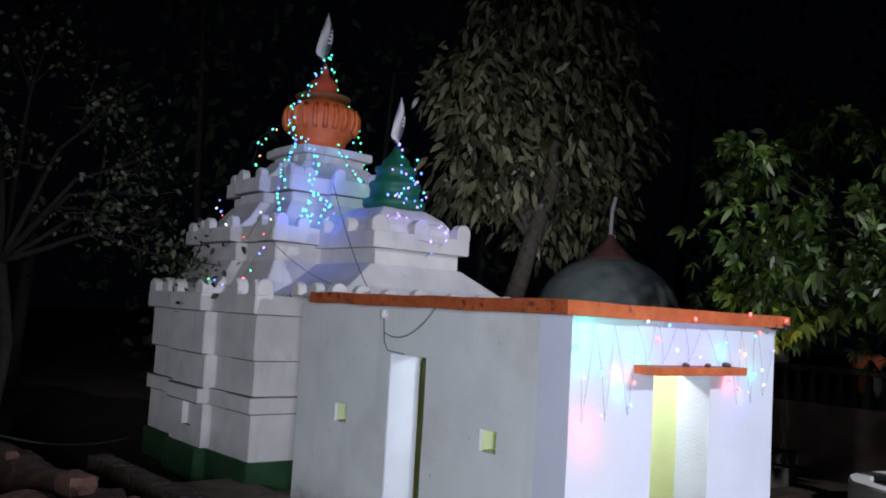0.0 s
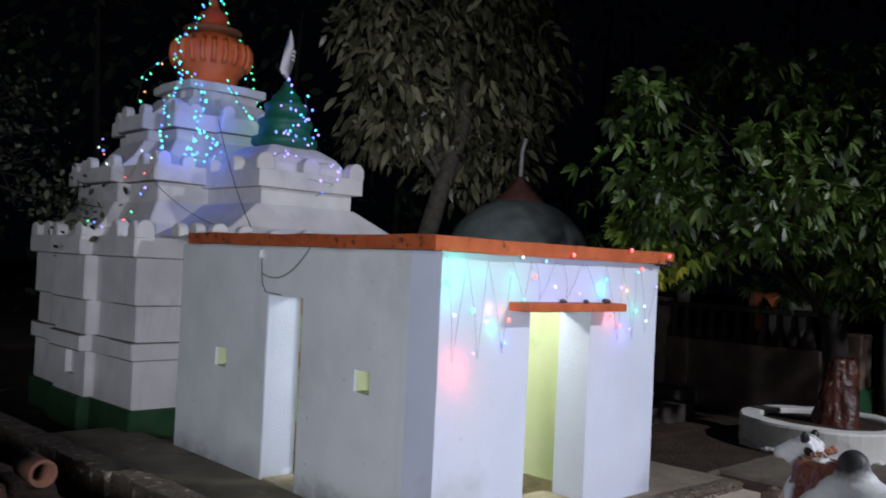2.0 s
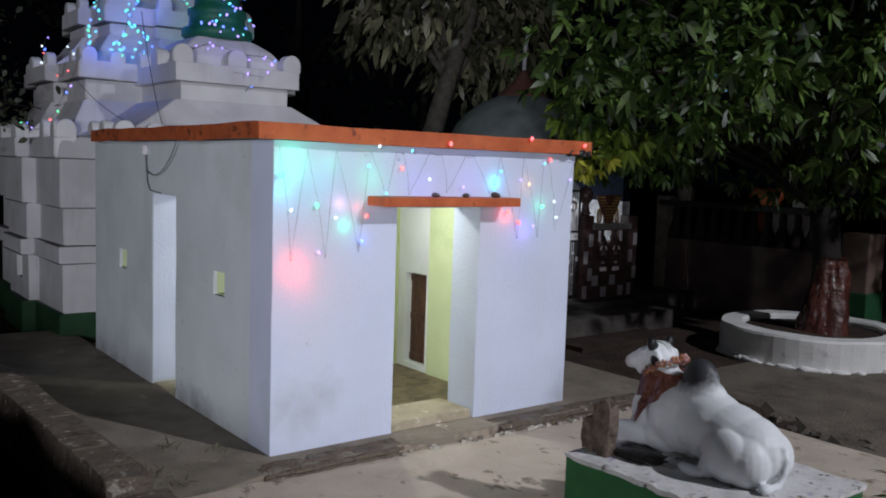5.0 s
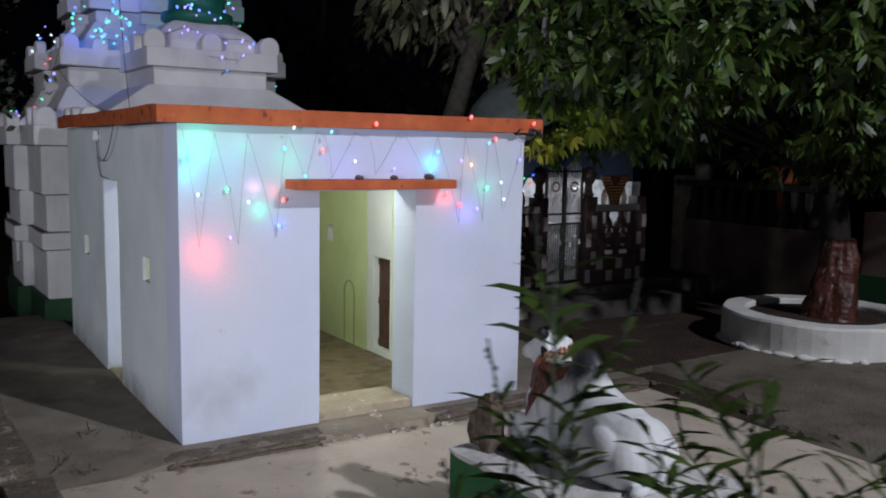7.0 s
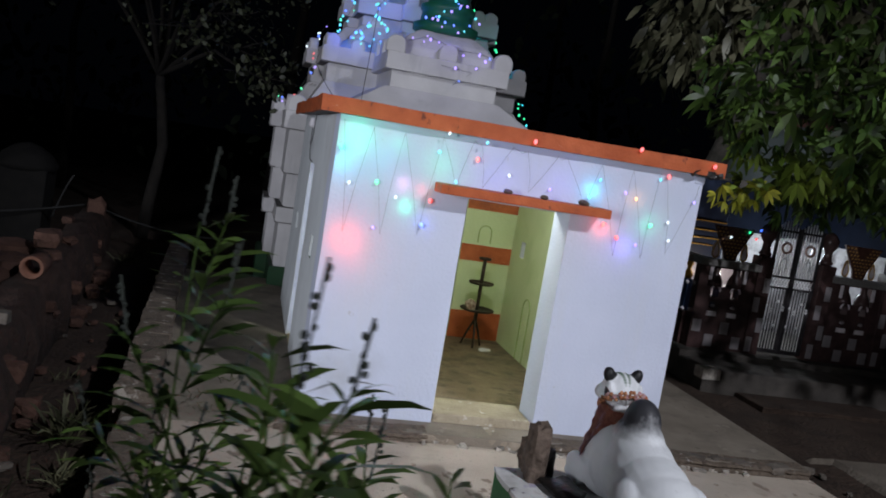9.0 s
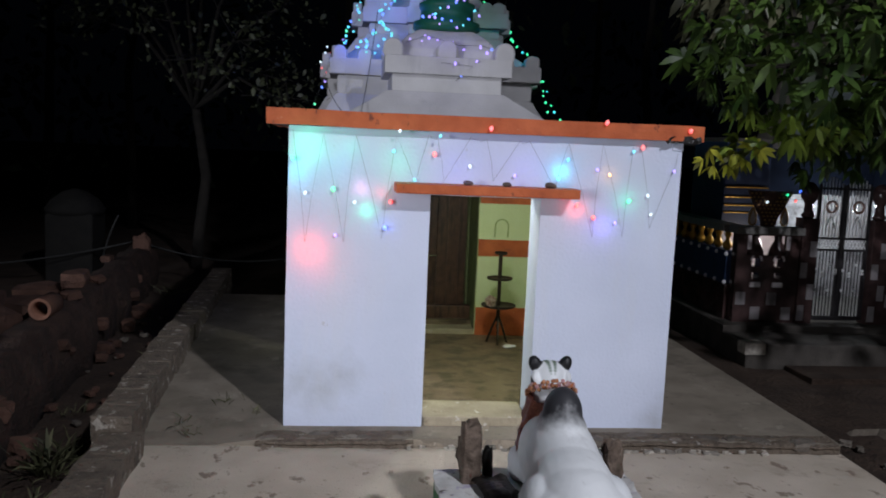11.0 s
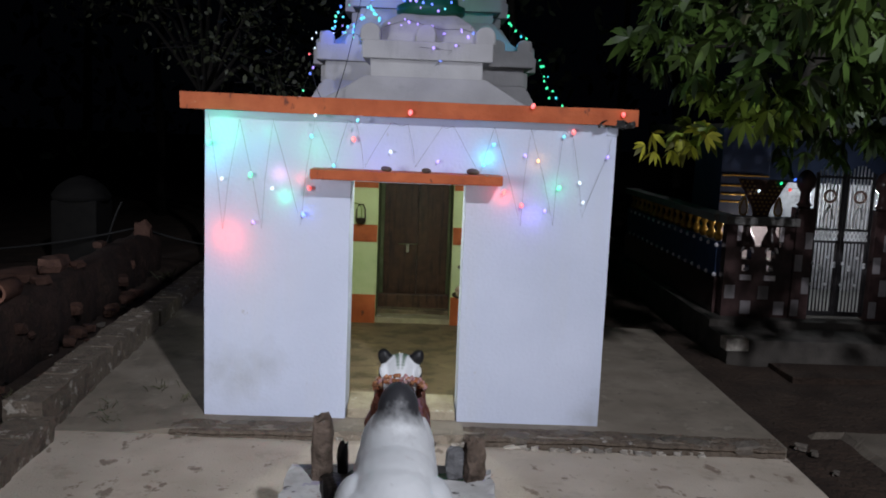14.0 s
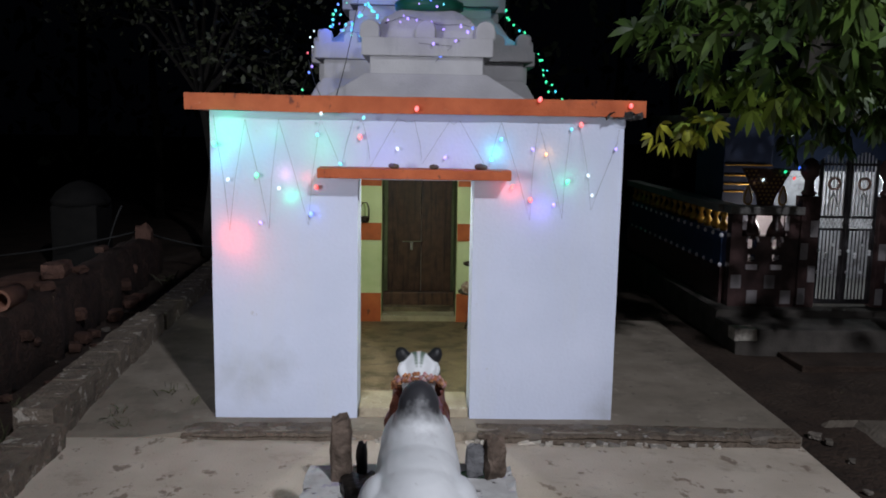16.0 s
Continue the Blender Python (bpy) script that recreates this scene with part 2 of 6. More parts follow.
SOIL = mat("dark_soil", (0.026, 0.015, 0.010), (0.062, 0.039, 0.027), 3, 0.95, 1.0, 25, stain=(0.10, 0.08, 0.06), stain_scale=6, stain_cut=0.62, bump_dist=0.04)
ROCK = mat("laterite_rock", (0.056, 0.027, 0.019), (0.125, 0.064, 0.046), 6, 0.9, 0.9, 30, random=0.35, bump_dist=0.02)
BRICK = mat("old_brick", (0.09, 0.07, 0.055), (0.21, 0.168, 0.13), 9, 0.92, 1.0, 45, random=0.2, stain=(0.06, 0.045, 0.035), stain_scale=9, stain_cut=0.52, bump_dist=0.025)
stained(BRICK, (0.42, 0.38, 0.33), 11, 0.585, 0.05, (1, 1, 1), 0.8)
STONE_DARK = mat("idol_stone", (0.06, 0.042, 0.03), (0.19, 0.14, 0.11), 16, 0.8, 1.0, 35, stain=(0.025, 0.018, 0.014), stain_scale=14, stain_cut=0.54, bump_dist=0.02)
STONE_GREY = mat("grey_idol_stone", (0.12, 0.12, 0.125), (0.24, 0.24, 0.25), 14, 0.8, 0.9, 35, bump_dist=0.02)
STONE_BLACK = mat("oiled_stone", (0.008, 0.007, 0.007), (0.018, 0.016, 0.015), 14, 0.4, 0.6, 35)
WHITE_BLOCK = mat("white_block", (0.42, 0.40, 0.38), (0.55, 0.53, 0.50), 8, 0.85, 0.4)
WOOD_DARK = mat("dark_wood", (0.062, 0.028, 0.018), (0.12, 0.057, 0.038), 14, 0.5, 0.4, 30)
stained(WOOD_DARK, (0.025, 0.011, 0.008), 26, 0.50, 0.12, (1, 1, 0.08), 0.85)
stained(WOOD_DARK, (0.14, 0.075, 0.05), 40, 0.62, 0.06, (1, 1, 0.10), 0.7)
IRON = mat("black_iron", (0.03, 0.022, 0.018), (0.06, 0.04, 0.03), 20, 0.5, 0.3, metallic=0.6)
STEEL = mat("steel", (0.62, 0.62, 0.62), (0.78, 0.78, 0.78), 20, 0.22, 0.1, metallic=1.0)
WIRE = mat("wire_dark", (0.05, 0.055, 0.05), (0.09, 0.095, 0.09), 10, 0.6, 0.0)
CABLE = mat("grey_cable", (0.10, 0.10, 0.11), (0.16, 0.16, 0.17), 10, 0.6, 0.0)
CLOTH_WHITE = mat("white_cloth", (0.62, 0.60, 0.64), (0.74, 0.72, 0.76), 8, 0.9, 0.2)
BARK_PALE = mat("pale_bark", (0.09, 0.08, 0.07), (0.19, 0.17, 0.145), 10, 0.95, 0.7, 20, bump_dist=0.02)
# LEAF and LEAF_GREY: patchy dark-to-bright colour stands in for lit sprays
LEAF = leaf_mat("tree_leaves", (0.008, 0.024, 0.005), (0.105, 0.175, 0.034), 0.45, 0.18, 2.2)
LEAF_RIM_LIT = leaf_mat("young_leaves", (0.10, 0.17, 0.02), (0.24, 0.32, 0.05))
LEAF_YELLOW = leaf_mat("yellow_leaves", (0.30, 0.33, 0.03), (0.42, 0.40, 0.05))
LEAF_GREY = leaf_mat("broad_leaves", (0.026, 0.031, 0.014), (0.46, 0.44, 0.28), 0.30, 0.2, 1.6)
LEAF_SMALL = leaf_mat("small_leaves", (0.024, 0.03, 0.014), (0.07, 0.076, 0.042), 0.5)
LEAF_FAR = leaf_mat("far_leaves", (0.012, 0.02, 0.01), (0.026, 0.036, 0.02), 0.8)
LEAF_WEED = leaf_mat("weed_leaves", (0.04, 0.08, 0.02), (0.11, 0.17, 0.04), 0.42)
GRASS = leaf_mat("dry_grass", (0.07, 0.075, 0.035), (0.15, 0.145, 0.08), 0.7)

# the painted statue: white with dark hump, ears and eyes
STATUE = mat("statue_paint", (0.78, 0.80, 0.83), (0.88, 0.90, 0.93), 8, 0.5, 0.15, 45, stain=(0.60, 0.60, 0.62), stain_scale=7, stain_cut=0.60, spec=0.4)
stained(STATUE, (0.36, 0.35, 0.34), 30, 0.68, 0.06, (1, 1, 1), 0.6)


# ---- mesh helpers ----
def box(bm, x0, x1, y0, y1, z0, z1, bevel=0.0):
    made = bmesh.ops.create_cube(bm, size=1.0, matrix=Matrix.LocRotScale(((x0 + x1) / 2, (y0 + y1) / 2, (z0 + z1) / 2), None, (x1 - x0, y1 - y0, z1 - z0)))
    if bevel:
        edges = {e for v in made["verts"] for e in v.link_edges}
        bmesh.ops.bevel(bm, geom=list(edges), offset=bevel, segments=2, affect="EDGES", profile=0.6)
    return bm


def boxed(x0, x1, y0, y1, z0, z1, bevel=0.0):
    return box(bmesh.new(), x0, x1, y0, y1, z0, z1, bevel)


def loft(bm, rings, cap=True):
    """Skin a list of rings, each with the same number of points."""
    rows = [[bm.verts.new(p) for p in ring] for ring in rings]
    n = len(rows[0])
    for a, b in zip(rows, rows[1:]):
        for i in range(n):
            bm.faces.new((a[i], a[(i + 1) % n], b[(i + 1) % n], b[i]))
    if cap:
        bm.faces.new(list(reversed(rows[0])))
        bm.faces.new(rows[-1])
    return bm


def lathe(profile, centre, steps=32):
    bm = bmesh.new()
    cx, cy = centre
    rings = [[(cx + r * math.cos(2 * math.pi * i / steps), cy + r * math.sin(2 * math.pi * i / steps), z) for i in range(steps)] for r, z in profile]
    return loft(bm, rings)


def tube(points, radius, sides=6, bm=None, taper=1.0):
    bm = bm or bmesh.new()
    pts = [Vector(p) for p in points]
    rings = []
    for i, p in enumerate(pts):
        d = (pts[min(i + 1, len(pts) - 1)] - pts[max(i - 1, 0)]).normalized()
        side = d.cross(Vector((0.31, 0.2, 0.93))).normalized()
        up = side.cross(d)
        r = radius * (1 + (taper - 1) * i / max(1, len(pts) - 1))
        rings.append([p + r * (math.cos(2 * math.pi * k / sides) * side + math.sin(2 * math.pi * k / sides) * up) for k in range(sides)])
    return loft(bm, rings)


def sag(a, b, drop, n=10):
    a, b = Vector(a), Vector(b)
    return [a.lerp(b, i / n) - Vector((0, 0, drop * 4 * (i / n) * (1 - i / n))) for i in range(n + 1)]


def ball(bm, centre, radii, turn=(0, 0, 0), seg=20):
    m = Matrix.LocRotScale(centre, Euler([radians(a) for a in turn]), radii)
    bmesh.ops.create_uvsphere(bm, u_segments=seg, v_segments=seg // 2 + 2, radius=1.0, matrix=m)
    return bm


def jitter(bm, amount, scale=3.0, vertical=True):
    for v in bm.verts:
        d = noise.noise_vector(v.co * scale) * amount
        if not vertical:
            d.z = 0
        v.co += d
    return bm


def wall_slab(u_axis, u0, u1, w0, w1, z0, z1, holes=(), step=0.25, rough=0.004):
    """A wall along u_axis ('x' or 'y') from u0 to u1, between w0 and w1 across, with rectangular holes (u0, u1, z0, z1) through it."""
    def cuts(a, b, extra):
        fixed = sorted({a, b, *[e for e in extra if a < e < b]})
        out = []
        for p, q in zip(fixed, fixed[1:]):
            n = max(1, math.ceil((q - p) / step))
            out += [p + (q - p) * i / n for i in range(n)]
        return out + [b]
    us = cuts(u0, u1, [h for hole in holes for h in hole[:2]])
    zs = cuts(z0, z1, [h for hole in holes for h in hole[2:]])
    def solid(i, k):
        if not (0 <= i < len(us) - 1 and 0 <= k < len(zs) - 1):
            return False
        u, z = (us[i] + us[i + 1]) / 2, (zs[k] + zs[k + 1]) / 2
        return not any(h[0] < u < h[1] and h[2] < z < h[3] for h in holes)
    bm = bmesh.new()
    verts = {}
    def vert(i, w, k):
        if (i, w, k) not in verts:
            a, c = us[i], (w0, w1)[w]
            verts[i, w, k] = bm.verts.new((a, c, zs[k]) if u_axis == "x" else (c, a, zs[k]))
        return verts[i, w, k]
    for i in range(len(us) - 1):
        for k in range(len(zs) - 1):
            if not solid(i, k):
                continue
            for w in (0, 1):
                bm.faces.new([vert(i, w, k), vert(i + 1, w, k), vert(i + 1, w, k + 1), vert(i, w, k + 1)])
            for di, dk, corners in ((-1, 0, ((i, k), (i, k + 1))), (1, 0, ((i + 1, k), (i + 1, k + 1))), (0, -1, ((i, k), (i + 1, k))), (0, 1, ((i, k + 1), (i + 1, k + 1)))):
                if not solid(i + di, k + dk):
                    (a, b), (c, d) = corners
                    bm.faces.new([vert(a, 0, b), vert(a, 1, b), vert(c, 1, d), vert(c, 0, d)])
    bmesh.ops.recalc_face_normals(bm, faces=bm.faces)
    jitter(bm, rough, 2.3)
    return bm


def thing(name, at, label, category, group="", kind=""):
    ob = new(name)
    ob.location = at
    return tagged(ob, label, category, group, kind)


def base_of(ob):
    while ob.parent:
        ob = ob.parent
    return ob.location


def mesh_of(name, bm, material, smooth=False, shift=(0, 0, 0)):
    bmesh.ops.translate(bm, verts=bm.verts, vec=-Vector(shift))
    me = bpy.data.meshes.new(name)
    bm.to_mesh(me)
    bm.free()
    me.materials.append(material)
    if smooth:
        for p in me.polygons:
            p.use_smooth = True
    return me


def part(name, bm, material, parent, label="", smooth=False):
    """A mesh of its own under a thing or under a part, from a bmesh in world places."""
    ob = new(name, mesh_of(name, bm, material, smooth, base_of(parent)))
    ob.parent = parent
    return tagged(ob, label)


def piece(name, mesh, parent, where, turn=(0, 0, 0), scale=(1, 1, 1)):
    """One of many alike pieces, which share a mesh."""
    ob = new(name, mesh)
    ob.parent = parent
    ob.matrix_basis = Matrix.LocRotScale(Vector(where) - base_of(parent), Euler([radians(a) for a in turn]), scale)
    return ob


def setting(name, bm, material, label, category, smooth=False):
    ob = new(name, mesh_of(name, bm, material, smooth))
    return tagged(ob, label, category, "", "structure")


def single(name, bm, material, at, label, category, group="", kind="", smooth=False):
    ob = new(name, mesh_of(name, bm, material, smooth, at))
    ob.location = at
    return tagged(ob, label, category, group, kind)


# ---- ground ----
def sheet(xs, ys, height):
    bm = bmesh.new()
    grid = [[bm.verts.new((x, y, height(x, y))) for y in ys] for x in xs]
    for a, b in zip(grid, grid[1:]):
        for j in range(len(ys) - 1):
            bm.faces.new((a[j], b[j], b[j + 1], a[j + 1]))
    return bm


def spaced(lo, hi, near0, near1, fine, coarse):
    out, v = [], lo
    while v < hi:
        out.append(v)
        v += fine if near0 <= v < near1 else coarse
    return out + [hi]


def ground_height(x, y):
    h = -0.13 + 0.03 * noise.noise((x * 0.7, y * 0.7, 0)) + 0.015 * noise.noise((x * 3, y * 3, 4))
    if 2.45 < x < 3.45:
        h -= 0.06
    return min(h, -0.09) if 3.3 < x < 9 and -5 < y < 8 else h


ground = setting("ground", sheet(spaced(-90, 90, -2, 14, 0.2, 6.0), spaced(-60, 110, -4, 14, 0.2, 6.0), ground_height), SOIL,
                 "dark bare earth round the small temple at night", "ground", True)


def paving_height(x, y):
    return -0.045 + 0.006 * noise.noise((x * 1.1, y * 1.1, 2)) + 0.003 * noise.noise((x * 5, y * 5, 2)) - 0.012 * max(0.0, x - 5.0) + 0.014 * min(1.0, max(0.0, (y - 2.5) / 0.9))


def slab_from_sheet(xs, ys, height, bottom):
    bm = sheet(xs, ys, height)
    edge = [e for e in bm.edges if e.is_boundary]
    made = bmesh.ops.extrude_edge_only(bm, edges=edge)
    for v in made["geom"]:
        if isinstance(v, bmesh.types.BMVert):
            v.co.z = bottom
    bmesh.ops.recalc_face_normals(bm, faces=bm.faces)
    return bm


def yard_height(x, y):
    sunk = 0.10 if x < 8.55 + 0.25 * noise.noise((x, y * 1.3, 2)) and y > 2.3 else 0.0
    return -0.10 - sunk + 0.012 * noise.noise((x * 0.8, y * 0.8, 9)) + 0.008 * noise.noise((x * 4, y * 4, 9))


YARD = mat("packed_earth", (0.115, 0.095, 0.075), (0.19, 0.16, 0.128), 3, 0.95, 0.8, 40, stain=(0.07, 0.055, 0.042), stain_scale=2.5, stain_cut=0.52, bump_dist=0.02)
stained(YARD, (0.24, 0.21, 0.17), 9, 0.62, 0.08, (1, 1, 1), 0.6)
# ends at y 4.3: darker soil beyond stands in for the crown's shade
setting("yard", slab_from_sheet(list(np.arange(8.21, 15.0, 0.2)), list(np.arange(-5.0, 4.3, 0.2)), yard_height, -0.3), YARD, "packed pale earth of the yard beside the paving", "ground")
setting("pavement", slab_from_sheet(list(np.arange(3.64, 8.19, 0.15)), list(np.arange(-4.5, 3.80, 0.15)), paving_height, -0.2), CONCRETE,
        "pale worn concrete paving before the temple door", "paving")


def platform_height(x, y):
    base = 0.018 + 0.008 * noise.noise((x * 1.3, y * 1.3, 7)) - 0.02 * max(0.0, x - 6.8)
    if x < 4.40:
        base -= 0.045 * min(1.0, (4.40 - x) / 0.3) * max(0.0, 1 - (y - 3.5) / 1.2)
    if 4.62 < x < 6.85 and 4.2 < y < 8.3:
        base -= 0.09
    if x > 6.9 and y > 6.85:
        base -= 0.20
    return base


setting("platform", slab_from_sheet(list(np.arange(3.38, 8.20, 0.14)), list(np.arange(3.60, 8.6, 0.14)), platform_height, -0.2), PLATFORM,
        "rough grey cement platform on which the temple stands", "platform")

# ---- the temple ----
temple = thing("temple", (5.75, 3.84, 0.0), "small whitewashed village temple with orange roof edge and lit garlands", "temple")

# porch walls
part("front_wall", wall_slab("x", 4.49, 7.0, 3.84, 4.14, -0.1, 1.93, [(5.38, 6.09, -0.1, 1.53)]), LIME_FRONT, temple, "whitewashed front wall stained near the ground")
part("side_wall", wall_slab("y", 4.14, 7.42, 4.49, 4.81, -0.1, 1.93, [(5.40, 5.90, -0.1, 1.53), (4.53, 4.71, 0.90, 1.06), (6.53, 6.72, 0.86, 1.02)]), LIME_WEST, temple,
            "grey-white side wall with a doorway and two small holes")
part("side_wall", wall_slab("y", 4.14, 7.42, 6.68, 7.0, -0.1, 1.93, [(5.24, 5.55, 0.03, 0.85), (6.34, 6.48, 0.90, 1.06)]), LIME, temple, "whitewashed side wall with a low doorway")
part("inner_wall", wall_slab("x", 4.81, 6.68, 6.75, 7.52, -0.1, 1.93, [(5.42, 6.14, -0.1, 1.42)]), PALE_GREEN, temple, "thick pale green inner wall round the deep-set wooden door")
# pale green coats inside, 4 mm proud of the lime
part("inner_coat", boxed(6.670, 6.676, 4.145, 5.20, -0.02, 1.925), PALE_GREEN, temple)
part("inner_coat", wall_slab("y", 5.66, 6.745, 6.668, 6.674, -0.02, 1.925, [(6.34, 6.48, 0.90, 1.06)], 0.5, 0.0), PALE_GREEN, temple)
part("inner_coat", wall_slab("y", 4.145, 6.745, 4.815, 4.821, -0.02, 1.925, [(5.395, 5.905, -0.02, 1.53), (4.53, 4.71, 0.90, 1.06)], 0.5, 0.0), PALE_GREEN, temple)
for y0, y1, z0, z1 in ((4.53, 4.71, 0.90, 1.06), (6.53, 6.72, 0.86, 1.02)):
    bm = bmesh.new()
    for a in ((4.515, 4.80, y0 + 0.003, y0 + 0.007, z0, z1), (4.515, 4.80, y1 - 0.007, y1 - 0.003, z0, z1), (4.515, 4.80, y0, y1, z0 + 0.003, z0 + 0.007), (4.80, 4.805, y0, y1, z0, z1) if y0 > 6 else (4.515, 4.80, y0, y1, z1 - 0.007, z1 - 0.003)):
        box(bm, *a)
    part("hole_lining", bm, PALE_GREEN, temple, "pale yellow-green lining of a small wall hole")
part("inner_coat", boxed(4.825, 5.36, 4.146, 4.152, -0.02, 1.925), PALE_GREEN, temple)
part("inner_coat", boxed(6.11, 6.665, 4.146, 4.152, -0.02, 1.925), PALE_GREEN, temple)
for x0, x1 in ((4.825, 5.418), (6.142, 6.665)):
    for z0, z1 in ((-0.02, 0.258), (0.772, 0.936), (1.29, 1.50)):
        part("orange_band", jitter(wall_slab("x", x0, x1, 6.738, 6.750, z0, z1, (), 0.06, 0.0), 0.003, 9), ORANGE, temple, "orange painted band on the green wall")
part("porch_floor", jitter(wall_slab("x", 4.78, 6.70, 4.21, 7.40, -0.12, -0.02, (), 0.1, 0.0), 0.004, 3), FLOOR_IN, temple, "worn cement floor inside the porch")
part("side_threshold", jitter(boxed(4.50, 4.83, 5.41, 5.89, -0.1, 0.03, 0.01), 0.004, 6), STEP_WORN, temple, "pale worn sill of the side doorway")
part("ceiling_slab", boxed(4.70, 6.80, 4.05, 7.2, 1.925, 1.95), LIME, temple)
part("threshold", jitter(boxed(5.385, 6.085, 3.86, 4.225, -0.05, 0.08, 0.012), 0.006, 6), STEP_WORN, temple, "pale worn cement threshold")
part("door_step", jitter(jitter(wall_slab("x", 5.27, 6.16, 3.60, 3.87, -0.10, 0.014, (), 0.035, 0.0), 0.016, 9), 0.03, 3, False), DOOR_STEP, temple, "pale worn cement step before the door")

part("jamb_coat", boxed(4.493, 4.80, 5.889, 5.897, 0.05, 1.526), LIME_FRONT, temple, "white painted jamb of the side doorway")

# roof with orange edge
roof = part("roof_slab", jitter(wall_slab("x", 4.38, 7.09, 3.785, 7.08, 1.935, 2.02, (), 0.2, 0.0), 0.006, 1.8), ROOF_TOP, temple, "weathered flat roof slab")
part("roof_edge", wall_slab("x", 4.36, 7.11, 3.765, 3.787, 1.93, 2.028, (), 0.05, 0.009), ORANGE, roof, "orange painted roof edge with chipped paint")
part("roof_edge", wall_slab("y", 3.787, 7.08, 4.36, 4.382, 1.93, 2.028, (), 0.05, 0.012), ORANGE_OLD, roof, "weathered orange roof edge with black grime")
part("roof_edge", wall_slab("y", 3.787, 7.08, 7.088, 7.11, 1.93, 2.028, (), 0.05, 0.009), ORANGE, roof, "orange painted roof edge")
part("plaster_lump", jitter(boxed(6.93, 7.012, 3.828, 3.95, 1.865, 1.929, 0.012), 0.008, 9), LIME_FRONT, roof, "bare white plaster at the broken roof corner")
part("broken_corner", jitter(jitter(wall_slab("x", 6.88, 7.085, 3.758, 3.80, 1.924, 1.958, (), 0.02, 0.0), 0.022, 16), 0.012, 40), STONE_BLACK, roof, "dark broken patch of the roof edge")

# awning over the door
awning = part("awning", jitter(boxed(5.15, 6.30, 3.65, 3.86, 1.545, 1.605, 0.008), 0.005, 4), ORANGE, temple, "orange cement awning over the door")
for x, y, s in ((5.60, 3.72, 0.03), (5.84, 3.70, 0.025), (6.12, 3.72, 0.035)):
    bm = ball(bmesh.new(), (x, y, 1.605 + s * 0.45), (s * 1.2, s, s * 0.6), (0, 0, 30), 10)
    single("oil_lamp_bowl", jitter(bm, 0.006, 25), STONE_DARK, (x, y, 1.605), "small dark clay lamp bowl on the awning", "lamp bowl", "bowls on the awning", smooth=True)

# inner wooden door, deep in the thick wall
sanctum = part("inner_door", jitter(boxed(5.425, 6.135, 7.10, 7.17, -0.06, 0.205, 0.012), 0.006, 8), WOOD_DARK, temple, "closed dark wooden double door behind a heavy sill board")
for x0, x1, seed in ((5.455, 5.803, 0.0), (5.806, 6.145, 3.0)):
    leaf = bmesh.new()
    box(leaf, x0, x1, 7.455, 7.50, 0.0, 1.33, 0.004)
    w = (x1 - x0) / 3
    for i in range(3):
        box(leaf, x0 + w * i + 0.001, x0 + w * (i + 1) - 0.001, 7.448 - 0.002 * (i % 2), 7.46, 0.01, 1.32, 0.002)
    part("door_leaf", jitter(leaf, 0.003, 5), WOOD_DARK, sanctum, "dark brown worn plank door leaf")
JAMB_GREEN = mat("jamb_green", (0.10, 0.12, 0.06), (0.19, 0.22, 0.12), 5, 0.8, 0.4, 40, stain=(0.30, 0.31, 0.24), stain_scale=9, stain_cut=0.60)
part("door_jamb", jitter(boxed(5.421, 5.46, 7.36, 7.45, -0.02, 1.40, 0.004), 0.003, 6), JAMB_GREEN, sanctum, "dull green door jamb")
part("door_jamb", jitter(boxed(6.115, 6.139, 7.36, 7.45, -0.02, 1.40, 0.004), 0.003, 6), JAMB_GREEN, sanctum, "dull green door jamb")
part("reveal_coat", boxed(5.421, 5.425, 6.80, 7.36, -0.02, 1.415), JAMB_GREEN, sanctum, "stained dull green side of the deep doorway")
part("reveal_coat", boxed(6.135, 6.139, 6.80, 7.36, -0.02, 1.415), JAMB_GREEN, sanctum, "stained dull green side of the deep doorway")
latch = bmesh.new()
tube([(5.61, 7.430, 0.667), (5.81, 7.430, 0.672)], 0.009, 8, latch)
box(latch, 5.69, 5.72, 7.426, 7.440, 0.58, 0.672, 0.002)
part("latch", latch, STEEL, sanctum, "steel sliding latch")
part("sill_step", jitter(wall_slab("x", 5.422, 6.138, 6.765, 7.00, -0.06, 0.030, (), 0.06, 0.0), 0.007, 9), STEP_WORN, sanctum, "worn cement step")
part("sill_step", jitter(wall_slab("x", 5.422, 6.138, 6.98, 7.40, -0.06, 0.072, (), 0.06, 0.0), 0.007, 9), FLOOR_IN, sanctum, "worn dark cement step")
# arched wall niches, as shallow grooves of darker paint
NICHE = mat("niche_green", (0.28, 0.36, 0.12), (0.34, 0.42, 0.16))
for x in (5.20, 6.366):
    arch = [(x - 0.064 * math.cos(a), 6.742, 1.075 + 0.064 * math.sin(a)) for a in [math.pi * i / 10 for i in range(11)]]
    part("niche_outline", tube([(x - 0.064, 6.742, 0.963)] + arch + [(x + 0.064, 6.742, 0.963)], 0.006, 6), NICHE, temple)
arch = [(6.664, 5.99 - 0.10 * math.cos(a), 0.47 + 0.10 * math.sin(a)) for a in [math.pi * i / 10 for i in range(11)]]
part("niche_outline", tube([(6.664, 5.89, -0.02)] + arch + [(6.664, 6.09, -0.02)], 0.007, 6), NICHE, temple)
part("door_frame", boxed(4.825, 4.875, 5.80, 5.90, -0.02, 1.53, 0.004), mat("olive_paint", (0.07, 0.09, 0.02), (0.12, 0.14, 0.035), 6, 0.6), temple, "dark olive door frame")
